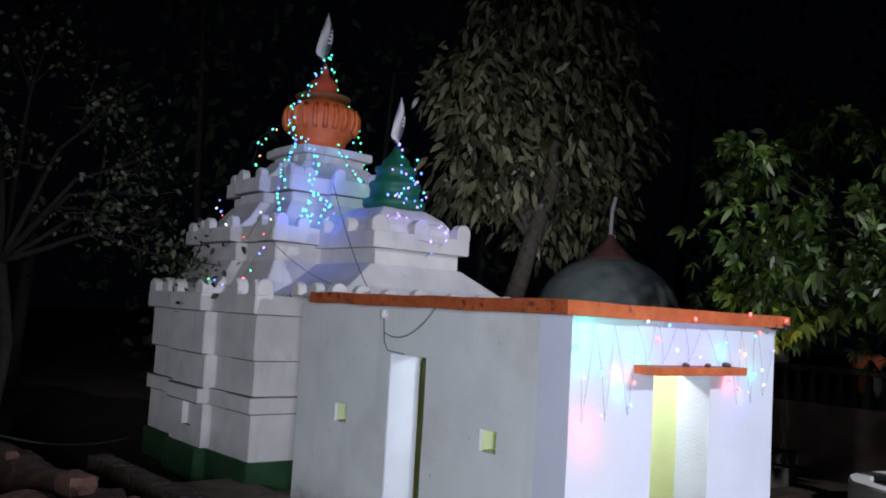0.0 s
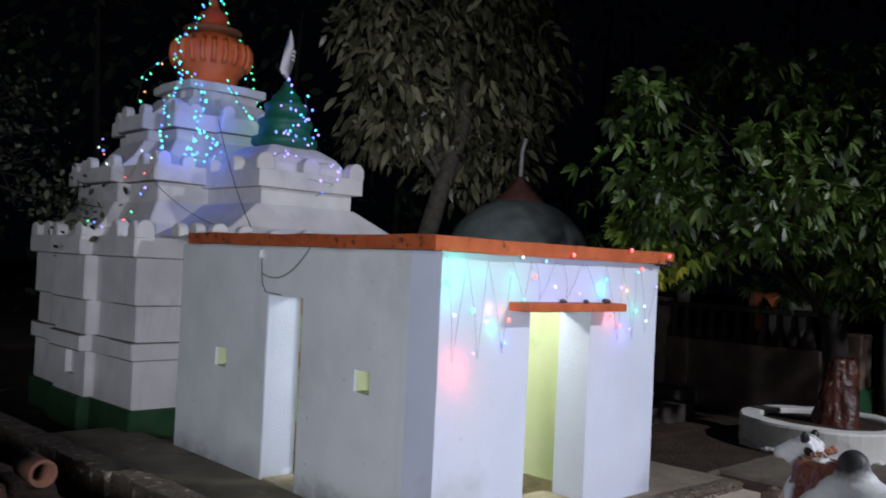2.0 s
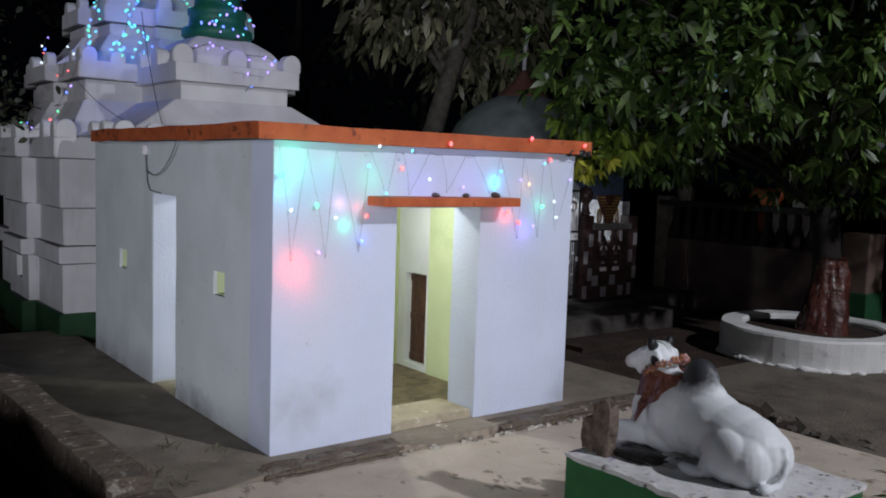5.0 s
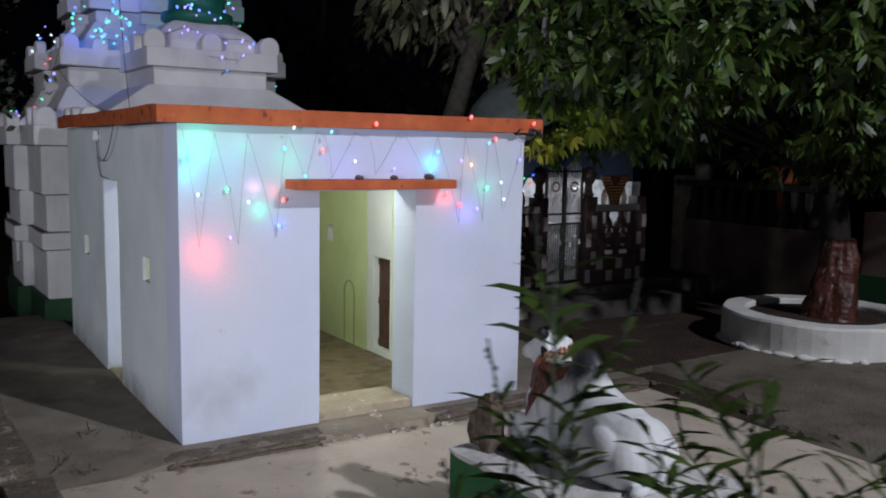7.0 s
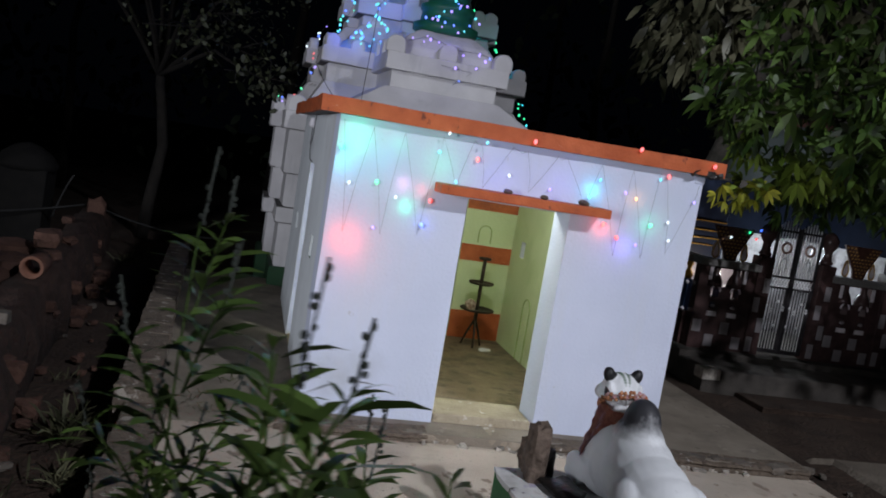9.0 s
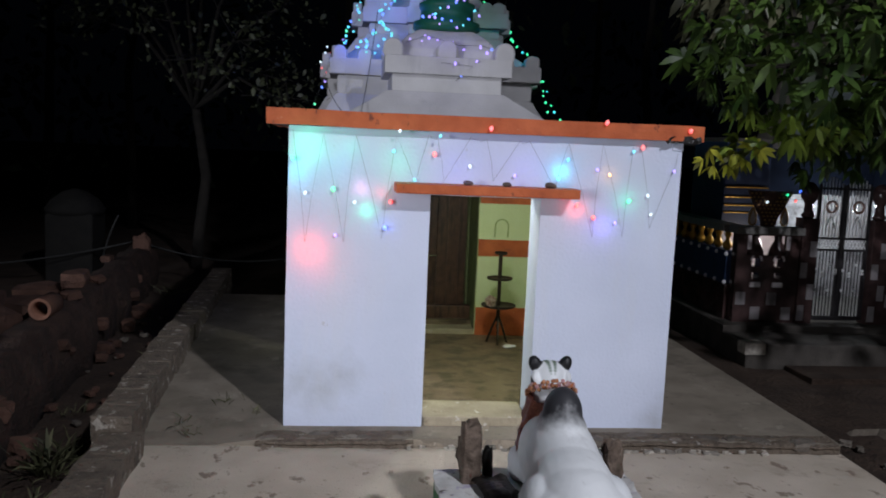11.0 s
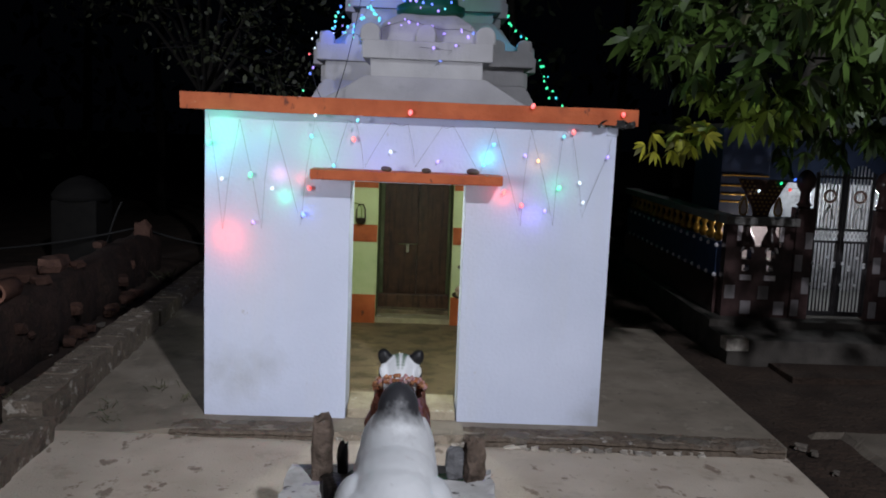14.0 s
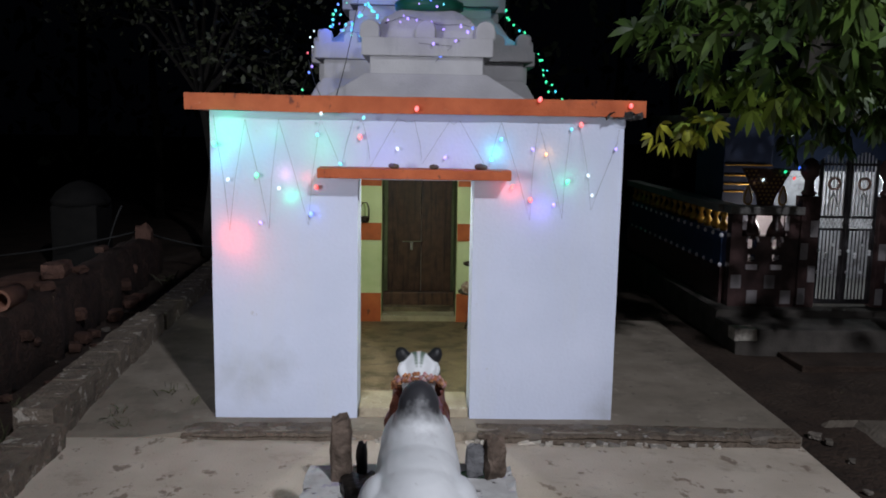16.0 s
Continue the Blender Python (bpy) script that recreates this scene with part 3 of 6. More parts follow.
# side door leaf standing open in the far doorway
edoor = part("side_door", boxed(6.74, 6.77, 5.245, 5.545, 0.035, 0.845, 0.004), WOOD_DARK, temple, "brown wooden side door")
for z in (0.08, 0.45, 0.80):
    part("rail", boxed(6.728, 6.742, 5.25, 5.54, z - 0.03, z + 0.03, 0.003), WOOD_DARK, edoor)

# ---- tower ----
CX, CY = 5.82, 9.6


def plan(h, raha, proud, cx=CX, cy=CY):
    """A square plan of half-width h with a proud middle part of half-width raha on every side."""
    side = [(-h, -h), (-raha, -h), (-raha, -h - proud), (raha, -h - proud), (raha, -h)]
    out = []
    for k in range(4):
        c, s = round(math.cos(k * math.pi / 2)), round(math.sin(k * math.pi / 2))
        out += [(cx + c * x - s * y, cy + s * x + c * y) for x, y in side]
    return out


def course(z0, z1, h0, h1=None, raha=0.45, proud=0.13, soft=0.012, curve=None):
    """One course of the tower from z0 to z1; h1 narrower gives a sloped roof."""
    h1 = h0 if h1 is None else h1
    bm = bmesh.new()
    levels = curve or [(0, 0), (1, 1)]
    rings = []
    for fz, fh in levels:
        h = h0 + (h1 - h0) * fh
        rings.append([(x, y, z0 + (z1 - z0) * fz) for x, y in plan(h, raha * h / h0, proud)])
    loft(bm, rings)
    if soft:
        bmesh.ops.bevel(bm, geom=[e for e in bm.edges], offset=soft, segments=2, affect="EDGES", clamp_overlap=True)
    return jitter(bm, 0.006, 2.5)


part("base_course", course(-0.12, 0.23, 1.47), BASE_GREEN, temple, "green painted base course of the tower")
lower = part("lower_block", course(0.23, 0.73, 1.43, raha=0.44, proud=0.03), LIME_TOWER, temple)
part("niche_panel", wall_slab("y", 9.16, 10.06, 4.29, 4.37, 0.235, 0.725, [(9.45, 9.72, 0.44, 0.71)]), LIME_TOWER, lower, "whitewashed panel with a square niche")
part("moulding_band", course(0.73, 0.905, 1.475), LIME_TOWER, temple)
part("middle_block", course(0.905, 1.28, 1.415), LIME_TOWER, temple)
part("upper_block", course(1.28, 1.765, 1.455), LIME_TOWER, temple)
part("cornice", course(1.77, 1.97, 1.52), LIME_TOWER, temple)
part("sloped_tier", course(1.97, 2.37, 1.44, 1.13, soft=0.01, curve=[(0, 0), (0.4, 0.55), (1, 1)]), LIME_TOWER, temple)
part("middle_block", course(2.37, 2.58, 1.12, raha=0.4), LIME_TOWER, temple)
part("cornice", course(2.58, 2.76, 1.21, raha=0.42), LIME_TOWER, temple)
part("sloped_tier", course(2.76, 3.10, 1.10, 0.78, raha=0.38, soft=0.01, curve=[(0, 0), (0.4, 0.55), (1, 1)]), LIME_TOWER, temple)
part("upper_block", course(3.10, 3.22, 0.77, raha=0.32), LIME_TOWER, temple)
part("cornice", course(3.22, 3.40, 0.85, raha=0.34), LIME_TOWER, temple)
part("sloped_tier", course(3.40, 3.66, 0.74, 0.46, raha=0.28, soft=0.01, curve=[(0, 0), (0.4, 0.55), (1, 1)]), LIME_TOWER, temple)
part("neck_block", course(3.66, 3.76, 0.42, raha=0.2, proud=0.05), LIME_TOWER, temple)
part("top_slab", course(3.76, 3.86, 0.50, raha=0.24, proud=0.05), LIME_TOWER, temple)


def merlon_mesh(w, h, d):
    bm = bmesh.new()
    prof = [(-w / 2, 0), (w / 2, 0)] + [(w / 2 * math.cos(a), h - w / 2 + w / 2 * math.sin(a)) for a in [math.pi * i / 8 for i in range(9)]]
    loft(bm, [[(x, -d / 2, z) for x, z in prof], [(x, d / 2, z) for x, z in prof]])
    bmesh.ops.recalc_face_normals(bm, faces=bm.faces)
    bmesh.ops.bevel(bm, geom=[e for e in bm.edges if e.calc_face_angle(0) > 0.8], offset=0.012, segments=1, affect="EDGES")
    return mesh_of("merlon", jitter(bm, 0.004, 9), LIME_TOWER)


MERLON, MERLON_S = merlon_mesh(0.20, 0.18, 0.13), merlon_mesh(0.16, 0.14, 0.10)


def merlons(mesh, z, h, raha, proud):
    for k in range(4):
        for u in (-h + 0.11, -(h + raha) / 2, -raha + 0.10, raha - 0.10, (h + raha) / 2, h - 0.11):
            w = -h + 0.07 - (0.13 if abs(u) < raha else 0)
            c, s = round(math.cos(k * math.pi / 2)), round(math.sin(k * math.pi / 2))
            piece("merlon", mesh, temple, (CX + c * u - s * w, CY + s * u + c * w, z), (0, 0, 90 * k + random.uniform(-4, 4)), (1, 1, random.uniform(0.85, 1.1)))


merlons(MERLON, 1.96, 1.52, 0.45, 0.1)
merlons(MERLON_S, 2.75, 1.21, 0.42, 0.1)
merlons(MERLON_S, 3.39, 0.85, 0.34, 0.1)

# thin dark rings carry both the joints' dirt and their shadow lines as colour
GRIME_SHADE = mat("joint_grime_shade", (0.09, 0.085, 0.085), (0.22, 0.21, 0.21), 9, 0.95, 0.4, 30)
for z, h in ((0.73, 1.472), (0.903, 1.472), (1.283, 1.452), (1.768, 1.515), (2.582, 1.205), (3.222, 0.845)):
    part("course_joint", course(z - 0.007, z + 0.004, h + 0.004, raha=0.45 if h > 1.3 else 0.42 if h > 1 else 0.34, soft=0), GRIME_SHADE, temple, "dark line of grime and joint shadow between two courses")

# porch roof dome: the vestibule between porch and tower
part("vestibule_wall", boxed(4.95, 6.70, 7.525, 8.3, 0.0, 1.98), LIME_TOWER, temple)


def block(x0, x1, y0, y1, z0, z1, soft=0.012):
    bm = boxed(x0, x1, y0, y1, z0, z1, soft)
    return jitter(bm, 0.005, 2.5)


def hipped(b, t, z0, z1, curve):
    bm = bmesh.new()
    rings = []
    for fz, f in curve:
        x0, x1, y0, y1 = [b[i] + (t[i] - b[i]) * f for i in range(4)]
        rings.append([(x0, y0, z0 + (z1 - z0) * fz), (x1, y0, z0 + (z1 - z0) * fz), (x1, y1, z0 + (z1 - z0) * fz), (x0, y1, z0 + (z1 - z0) * fz)])
    loft(bm, rings)
    bmesh.ops.bevel(bm, geom=[e for e in bm.edges], offset=0.01, segments=1, affect="EDGES", clamp_overlap=True)
    return bm


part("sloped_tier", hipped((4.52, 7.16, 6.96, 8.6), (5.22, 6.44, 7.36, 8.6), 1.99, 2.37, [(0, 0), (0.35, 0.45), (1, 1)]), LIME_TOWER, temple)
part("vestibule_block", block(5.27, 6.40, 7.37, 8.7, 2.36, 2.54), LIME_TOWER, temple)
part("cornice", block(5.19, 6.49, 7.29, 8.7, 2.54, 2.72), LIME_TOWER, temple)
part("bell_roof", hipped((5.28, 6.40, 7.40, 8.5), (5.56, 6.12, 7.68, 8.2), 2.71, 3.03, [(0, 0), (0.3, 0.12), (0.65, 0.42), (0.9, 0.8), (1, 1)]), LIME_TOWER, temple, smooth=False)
for x in (5.27, 5.82, 6.41):
    piece("merlon", MERLON, temple, (x, 7.36, 2.71), (0, 0, random.uniform(-5, 5)))
for y in (7.9, 8.4):
    for x in (5.26, 6.42):
        piece("merlon", MERLON, temple, (x, y, 2.71), (0, 0, 90))
for x in (4.62, 4.90, 5.22, 5.60, 6.05, 6.45, 6.80, 7.08):
    piece("merlon", MERLON_S, temple, (x, 7.02, 1.985), (0, 0, random.uniform(-8, 8)), (1.1, 1, random.uniform(0.8, 1.0)))
for y in (7.3, 7.65):
    for x in (4.56, 7.12):
        piece("merlon", MERLON_S, temple, (x, y, 1.985), (0, 0, 90))
spire = part("green_spire", lathe([(0.30, 3.02), (0.36, 3.06), (0.36, 3.13), (0.29, 3.16), (0.28, 3.26), (0.30, 3.28), (0.30, 3.33), (0.235, 3.36), (0.225, 3.45), (0.24, 3.47), (0.235, 3.51),
              (0.17, 3.54), (0.15, 3.60), (0.09, 3.66), (0.05, 3.72), (0.03, 3.77)], (5.86, 7.92), 24), SPIRE, temple, "green stepped finial on the porch roof", True)


def pennant(parent, x, y, z, height, width, label):
    part("flag_pole", tube([(x, y, z), (x + 0.01, y, z + height)], 0.008, 6), BARK_PALE, parent)
    bm = bmesh.new()
    rows = []
    for i in range(13):
        f = i / 12
        zz = z + height * (0.10 + 0.90 * f)
        near = -width * 0.75 * (1 - f) ** 0.8 * min(1.0, 0.25 + f / 0.16)
        far = width * (0.30 * (1 - (2 * f - 1) ** 2) + 0.03)
        fold = 0.035 * width / 0.25 * math.sin(7 * f)
        rows.append([(x + near, y + 0.4 * near - 0.010, zz - 0.03), (x + 0.5 * (near + far), y - 0.04 + fold, zz), (x + far, y - 0.012, zz + 0.01), (x + 0.5 * (near + far), y - 0.025 + fold, zz)])
    loft(bm, rows)
    part("flag_cloth", bm, CLOTH_WHITE, parent, label, True)


pennant(spire, 5.86, 7.92, 3.76, 0.58, 0.23, "limp white cloth pennant")

# pot finial
def squat(profile):
    return [(r * 0.93, 3.85 + (z - 3.85) * 0.93) for r, z in profile]


pot = part("pot_finial", lathe(squat([(0.34, 3.85), (0.38, 3.88), (0.38, 3.92), (0.33, 3.95), (0.36, 3.99), (0.36, 4.02), (0.43, 4.10), (0.48, 4.20), (0.505, 4.30), (0.495, 4.40), (0.45, 4.48), (0.36, 4.54),
            (0.24, 4.57), (0.22, 4.60)]), (CX, CY), 40), POT_ORANGE, temple, "bulging orange pot finial with vertical ribs", True)
for i in range(22):
    a = 2 * math.pi * i / 22
    pts = []
    for r, z in squat([(0.462, 4.15), (0.497, 4.21), (0.514, 4.30), (0.504, 4.39), (0.466, 4.46)]):
        pts.append((CX + r * math.cos(a), CY + r * math.sin(a), z))
    part("rib", tube(pts, 0.034, 6), POT_ORANGE, pot, smooth=True)
part("pot_lid", lathe(squat([(0.22, 4.585), (0.38, 4.61), (0.39, 4.65), (0.2, 4.68), (0.15, 4.70)]), (CX, CY), 32), mat("lid_brown", (0.16, 0.07, 0.03), (0.25, 0.1, 0.04)), pot, "dark rim of the pot", True)
part("pot_tip", lathe(squat([(0.12, 4.68), (0.18, 4.72), (0.205, 4.79), (0.18, 4.87), (0.10, 4.93), (0.07, 4.97), (0.05, 5.06), (0.02, 5.14)]), (CX, CY), 24), mat("tip_red", (0.42, 0.05, 0.03), (0.52, 0.08, 0.04)), pot, "dark red pointed tip", True)
pennant(pot, CX - 0.02, CY, 5.02, 0.70, 0.29, "limp white cloth pennant")

# ---- fairy lights ----
GLOW = {
    "C": glow_mat("bulb_cyan", (0.04, 0.75, 1.0), 1.5), "G": glow_mat("bulb_green", (0.03, 1.0, 0.40), 1.4), "B": glow_mat("bulb_blue", (0.05, 0.16, 1.0), 2.0),
    "P": glow_mat("bulb_purple", (0.36, 0.22, 1.0), 1.7), "R": glow_mat("bulb_red", (1.0, 0.06, 0.05), 1.6), "W": glow_mat("bulb_white", (0.75, 0.9, 1.0), 1.5), "O": glow_mat("bulb_orange", (1.0, 0.38, 0.08), 1.6),
}


def bulb_mesh(colour, r):
    bm = lathe([(r * 0.35, -r * 1.2), (r * 0.9, -r * 0.5), (r, 0.2 * r), (r * 0.7, r), (r * 0.2, r * 1.4)], (0, 0), 8)
    return mesh_of("bulb", bm, GLOW[colour], True)


BULB = {c: bulb_mesh(c, 0.0105) for c in GLOW}
BULB_T = {c: bulb_mesh(c, 0.0125) for c in GLOW}


def on_front(px, pz):
    """A place a hand's width before the front wall, from fractions of its width and height."""
    return (4.49 + 2.51 * px, 3.825, 1.92 * pz)


front_lights = thing("string_lights", (5.75, 3.76, 1.93), "coloured fairy lights hanging in loops from the roof edge", "string lights")
zig = [(0.01, 0.99), (0.045, 0.63), (0.085, 0.98), (0.14, 0.635), (0.165, 0.98), (0.235, 0.65), (0.265, 0.985), (0.315, 0.83), (0.345, 0.99), (0.365, 0.985), (0.385, 0.84), (0.45, 0.99), (0.49, 0.985),
       (0.51, 0.85), (0.575, 0.985), (0.60, 0.985), (0.67, 0.83), (0.70, 0.985), (0.775, 0.675), (0.79, 0.985), (0.855, 0.68), (0.87, 0.985), (0.89, 0.98), (0.925, 0.71), (0.985, 0.93), (0.99, 0.98)]
line = []
for a, b in zip(zig, zig[1:]):
    pa, pb = Vector(on_front(*a)), Vector(on_front(*b))
    mid = pa.lerp(pb, 0.5) + Vector((0.012 if b[1] < a[1] else -0.012, -0.01, -0.02))
    line += [pa, pa.lerp(mid, 0.6), mid, mid.lerp(pb, 0.6)]
part("wire", tube(line, 0.0009, 4), WIRE, front_lights, "thin dark wire")
FRONT_BULBS = [(0.012, 0.90, "G"), (0.043, 0.79, "W"), (0.112, 0.805, "G"), (0.165, 0.765, "W"), (0.12, 0.655, "P"), (0.242, 0.685, "B"), (0.255, 0.77, "R"), (0.258, 0.935, "C"), (0.27, 1.0, "W"),
               (0.37, 0.99, "C"), (0.36, 0.93, "R"), (0.313, 0.845, "C"), (0.45, 0.895, "W"), (0.495, 1.02, "R"), (0.565, 0.87, "P"), (0.677, 0.865, "C"), (0.70, 0.93, "C"), (0.73, 0.78, "R"),
               (0.775, 0.74, "R"), (0.778, 0.90, "P"), (0.833, 0.725, "P"), (0.787, 1.055, "R"), (0.87, 0.965, "C"), (0.893, 0.98, "R"), (0.865, 0.80, "G"), (0.915, 0.82, "W"), (0.926, 0.757, "W"), (0.98, 0.905, "P"),
               (1.005, 1.04, "R"), (0.81, 0.885, "O")]
for px, pz, c in FRONT_BULBS:
    x, y, z = on_front(px, pz)
    big = c in "GR" or (px, c) == (0.242, "B")
    piece("bulb", BULB[c], front_lights, (x, 3.745 if pz > 0.985 else 3.815, z), (random.uniform(-40, 40), random.uniform(-40, 40), 0), (1.3, 1.3, 1.3) if big else (0.9, 0.9, 0.9))
TINT = {"C": (0.0, 0.60, 1.0), "G": (0.0, 1.0, 0.45), "B": (0.03, 0.13, 1.0), "P": (0.20, 0.13, 1.0), "R": (1.0, 0.03, 0.02), "O": (1.0, 0.45, 0.12), "K": (1.0, 0.35, 0.7)}
for px, pz, c, off, watts in ((0.045, 0.94, "G", 0.11, 1.15), (0.02, 0.85, "C", 0.08, 0.40), (0.12, 0.88, "C", 0.16, 0.35), (0.18, 0.81, "K", 0.05, 0.13), (0.195, 0.74, "G", 0.055, 0.20), (0.055, 0.61, "R", 0.11, 1.25), (0.08, 0.54, "R", 0.16, 0.3), (0.27, 0.90, "G", 0.16, 0.6),
                              (0.42, 0.88, "P", 0.20, 0.6), (0.60, 0.89, "P", 0.20, 0.6), (0.685, 0.89, "C", 0.06, 0.50), (0.81, 0.885, "O", 0.045, 0.16), (0.73, 0.77, "R", 0.06, 0.42), (0.80, 0.71, "P", 0.10, 0.45),
                              (0.245, 0.69, "B", 0.06, 0.12), (0.86, 0.80, "G", 0.08, 0.2), (0.155, 0.94, "G", 0.08, 0.13), (0.23, 0.80, "R", 0.05, 0.10)):
    x, y, z = on_front(px, pz)
    lamp("fairy_light", (x, 3.84 - off * 0.85, z), watts * 0.7, TINT[c], 0.012)

tower_lights = thing("string_lights", (CX, 8.0, 1.97), "blue and green fairy lights draped over the tower", "string lights")
LINES = [
    ([(5.80, 9.52, 5.12), (5.62, 9.45, 4.78), (5.42, 9.50, 4.52), (5.30, 9.50, 4.28), (5.30, 9.40, 3.98), (5.22, 9.22, 3.88), (5.02, 9.05, 3.55), (4.88, 8.80, 3.20), (4.72, 8.60, 2.90)], "CGCBCGBC", 54),
    ([(5.80, 9.46, 5.12), (5.92, 9.50, 4.78), (6.10, 9.42, 4.50), (6.20, 9.40, 4.25), (6.20, 9.34, 3.95), (6.55, 9.3, 3.42), (7.02, 9.45, 3.06), (7.24, 9.55, 2.7), (7.46, 9.66, 2.31), (7.64, 9.70, 2.07)], "GGCGG", 56),
    ([(5.28, 9.12, 3.95), (5.38, 8.92, 3.62), (5.22, 8.72, 3.36), (5.10, 8.52, 3.06), (4.92, 8.36, 2.88), (5.15, 8.33, 2.85), (5.32, 8.40, 3.02), (5.20, 8.55, 3.18)], "CBGCBGC", 46),
    ([(5.72, 9.02, 3.90), (5.86, 8.78, 3.48), (6.02, 8.66, 3.20), (6.12, 8.45, 2.95)], "GCGC", 18),
    ([(5.86, 7.86, 3.80), (5.70, 7.72, 3.45), (5.98, 7.64, 3.35), (5.58, 7.66, 3.15), (5.92, 7.56, 3.10), (6.16, 7.76, 3.12), (5.98, 7.74, 3.60)], "PBPCB", 34),
    ([(5.40, 7.42, 2.86), (5.62, 7.52, 2.95), (5.95, 7.45, 2.86), (6.20, 7.48, 2.87), (6.40, 7.40, 2.80)], "P", 12),
    ([(5.75, 7.27, 2.66), (6.08, 7.27, 2.64), (5.92, 7.35, 2.49), (6.28, 7.5, 2.90)], "PPB", 6),
    ([(4.62, 8.35, 2.80), (4.56, 8.5, 2.55), (4.42, 8.6, 2.20), (4.30, 8.7, 2.05), (4.26, 9.2, 2.08), (4.2, 9.6, 2.03)], "WRPBGR", 14),
    ([(4.58, 8.6, 2.90), (4.60, 9.0, 2.62), (4.50, 9.4, 2.80), (4.60, 9.9, 2.95), (4.75, 10.2, 3.2)], "WPRB", 10),
    ([(5.28, 9.5, 4.2), (5.02, 9.7, 3.95), (4.98, 9.8, 3.60)], "GCOG", 8),
]
for route, colours, count in LINES:
    pts = [Vector(p) for p in route]
    part("wire", tube(pts, 0.002, 4), WIRE, tower_lights, "thin dark wire")
    lengths = [0.0]
    for a, b in zip(pts, pts[1:]):
        lengths.append(lengths[-1] + (b - a).length)
    for i in range(count):
        s = lengths[-1] * (i + random.uniform(0.2, 0.8)) / count
        k = max(j for j in range(len(pts) - 1) if lengths[j] <= s)
        p = pts[k].lerp(pts[k + 1], (s - lengths[k]) / (lengths[k + 1] - lengths[k]))
        p += Vector((random.uniform(-0.06, 0.06), random.uniform(-0.06, 0.0), random.uniform(-0.05, 0.05)))
        f = random.uniform(0.75, 1.25)
        piece("bulb", BULB_T[colours[i % len(colours)]], tower_lights, p, (random.uniform(-60, 60), random.uniform(-60, 60), 0), (f, f, f))
for where, c, watts in (((4.98, 8.18, 3.02), "B", 6.0), ((4.78, 8.25, 2.96), "B", 5.0), ((5.36, 8.42, 3.45), "B", 5.0), ((5.80, 7.12, 3.02), "P", 3.2), ((5.82, 7.42, 3.35), "B", 1.8), ((7.40, 9.3, 2.55), "G", 4.0),
                        ((5.05, 8.80, 3.70), "B", 3.5), ((5.25, 9.10, 4.25), "B", 2.0), ((6.05, 8.3, 3.2), "G", 2.4), ((4.62, 8.8, 3.2), "B", 2.6), ((6.75, 8.5, 3.0), "C", 1.6), ((5.85, 8.72, 3.85), "B", 2.5), ((5.20, 8.38, 3.22), "B", 4.0)):
    lamp("fairy_light", where, watts * 0.36, TINT[c], 0.02)

# cables on the walls
cable = thing("cable", (4.47, 6.0, 1.85), "grey electric cable looped on the side wall", "cable")
part("insulator", lathe([(0.012, 1.82), (0.028, 1.83), (0.03, 1.86), (0.02, 1.875), (0.026, 1.89), (0.012, 1.90)], (4.465, 6.0), 12), CLOTH_WHITE, cable, "white porcelain insulator", True)
part("cord", tube([(4.47, 6.0, 1.84), (4.47, 5.99, 1.75), (4.475, 5.98, 1.62), (4.48, 5.93, 1.55), (4.49, 5.70, 1.535)], 0.0045, 6), CABLE, cable)
part("cord", tube([(4.47, 5.99, 1.70)] + sag((4.465, 5.97, 1.70), (4.44, 5.25, 1.94), 0.12), 0.004, 6), CABLE, cable)
drop = thing("cable", (5.1, 7.2, 2.1), "dark cables hanging from the tower to the roof", "cable")
part("cord", tube(sag((5.12, 8.05, 3.25), (4.95, 6.95, 2.06), 0.10, 14), 0.004, 6), WIRE, drop)
part("cord", tube(sag((4.55, 8.28, 2.55), (4.92, 6.9, 2.05), 0.12, 14), 0.0035, 6), WIRE, drop)

# things inside the porch
SX, SY = 6.305, 6.38
stand = thing("oil_lamp_stand", (SX, SY, -0.02), "dark iron oil lamp stand with round trays", "lamp stand")
part("pole", tube([(SX, SY, 0.20), (SX, SY, 0.845)], 0.018, 10), IRON, stand)
for z, r in ((0.835, 0.060), (0.595, 0.122), (0.335, 0.165)):
    part("tray", lathe([(0.015, z), (r * 0.9, z + 0.004), (r, z + 0.012), (r, z + 0.026), (r * 0.93, z + 0.016), (0.02, z + 0.014)], (SX, SY), 20), IRON, stand, smooth=True)
for k in range(3):
    a = 2.1 * k + 0.4
    part("leg", tube([(SX, SY, 0.26), (SX + 0.06 * math.cos(a), SY + 0.06 * math.sin(a), 0.13), (SX + 0.11 * math.cos(a), SY + 0.11 * math.sin(a), -0.012)], 0.011, 6), IRON, stand)
single("flower_heap", jitter(ball(bmesh.new(), (SX - 0.09, SY - 0.05, 0.395), (0.055, 0.055, 0.05), seg=14), 0.022, 30), mat("flower_heap_mix", (0.2, 0.1, 0.06), (0.5, 0.4, 0.35), 40), (SX - 0.09, SY - 0.05, 0.35),
       "small heap of withered flowers on the lamp tray", "flowers")
single("cloth_scrap", jitter(ball(bmesh.new(), (6.40, 6.22, -0.005), (0.07, 0.035, 0.016), (0, 0, 12), 12), 0.012, 18), CLOTH_WHITE, (6.40, 6.22, -0.02), "small crumpled white cloth on the porch floor", "cloth")
basket = thing("wire_basket", (5.26, 6.72, 0.93), "small dark hanging wire lantern on the wall", "lantern")
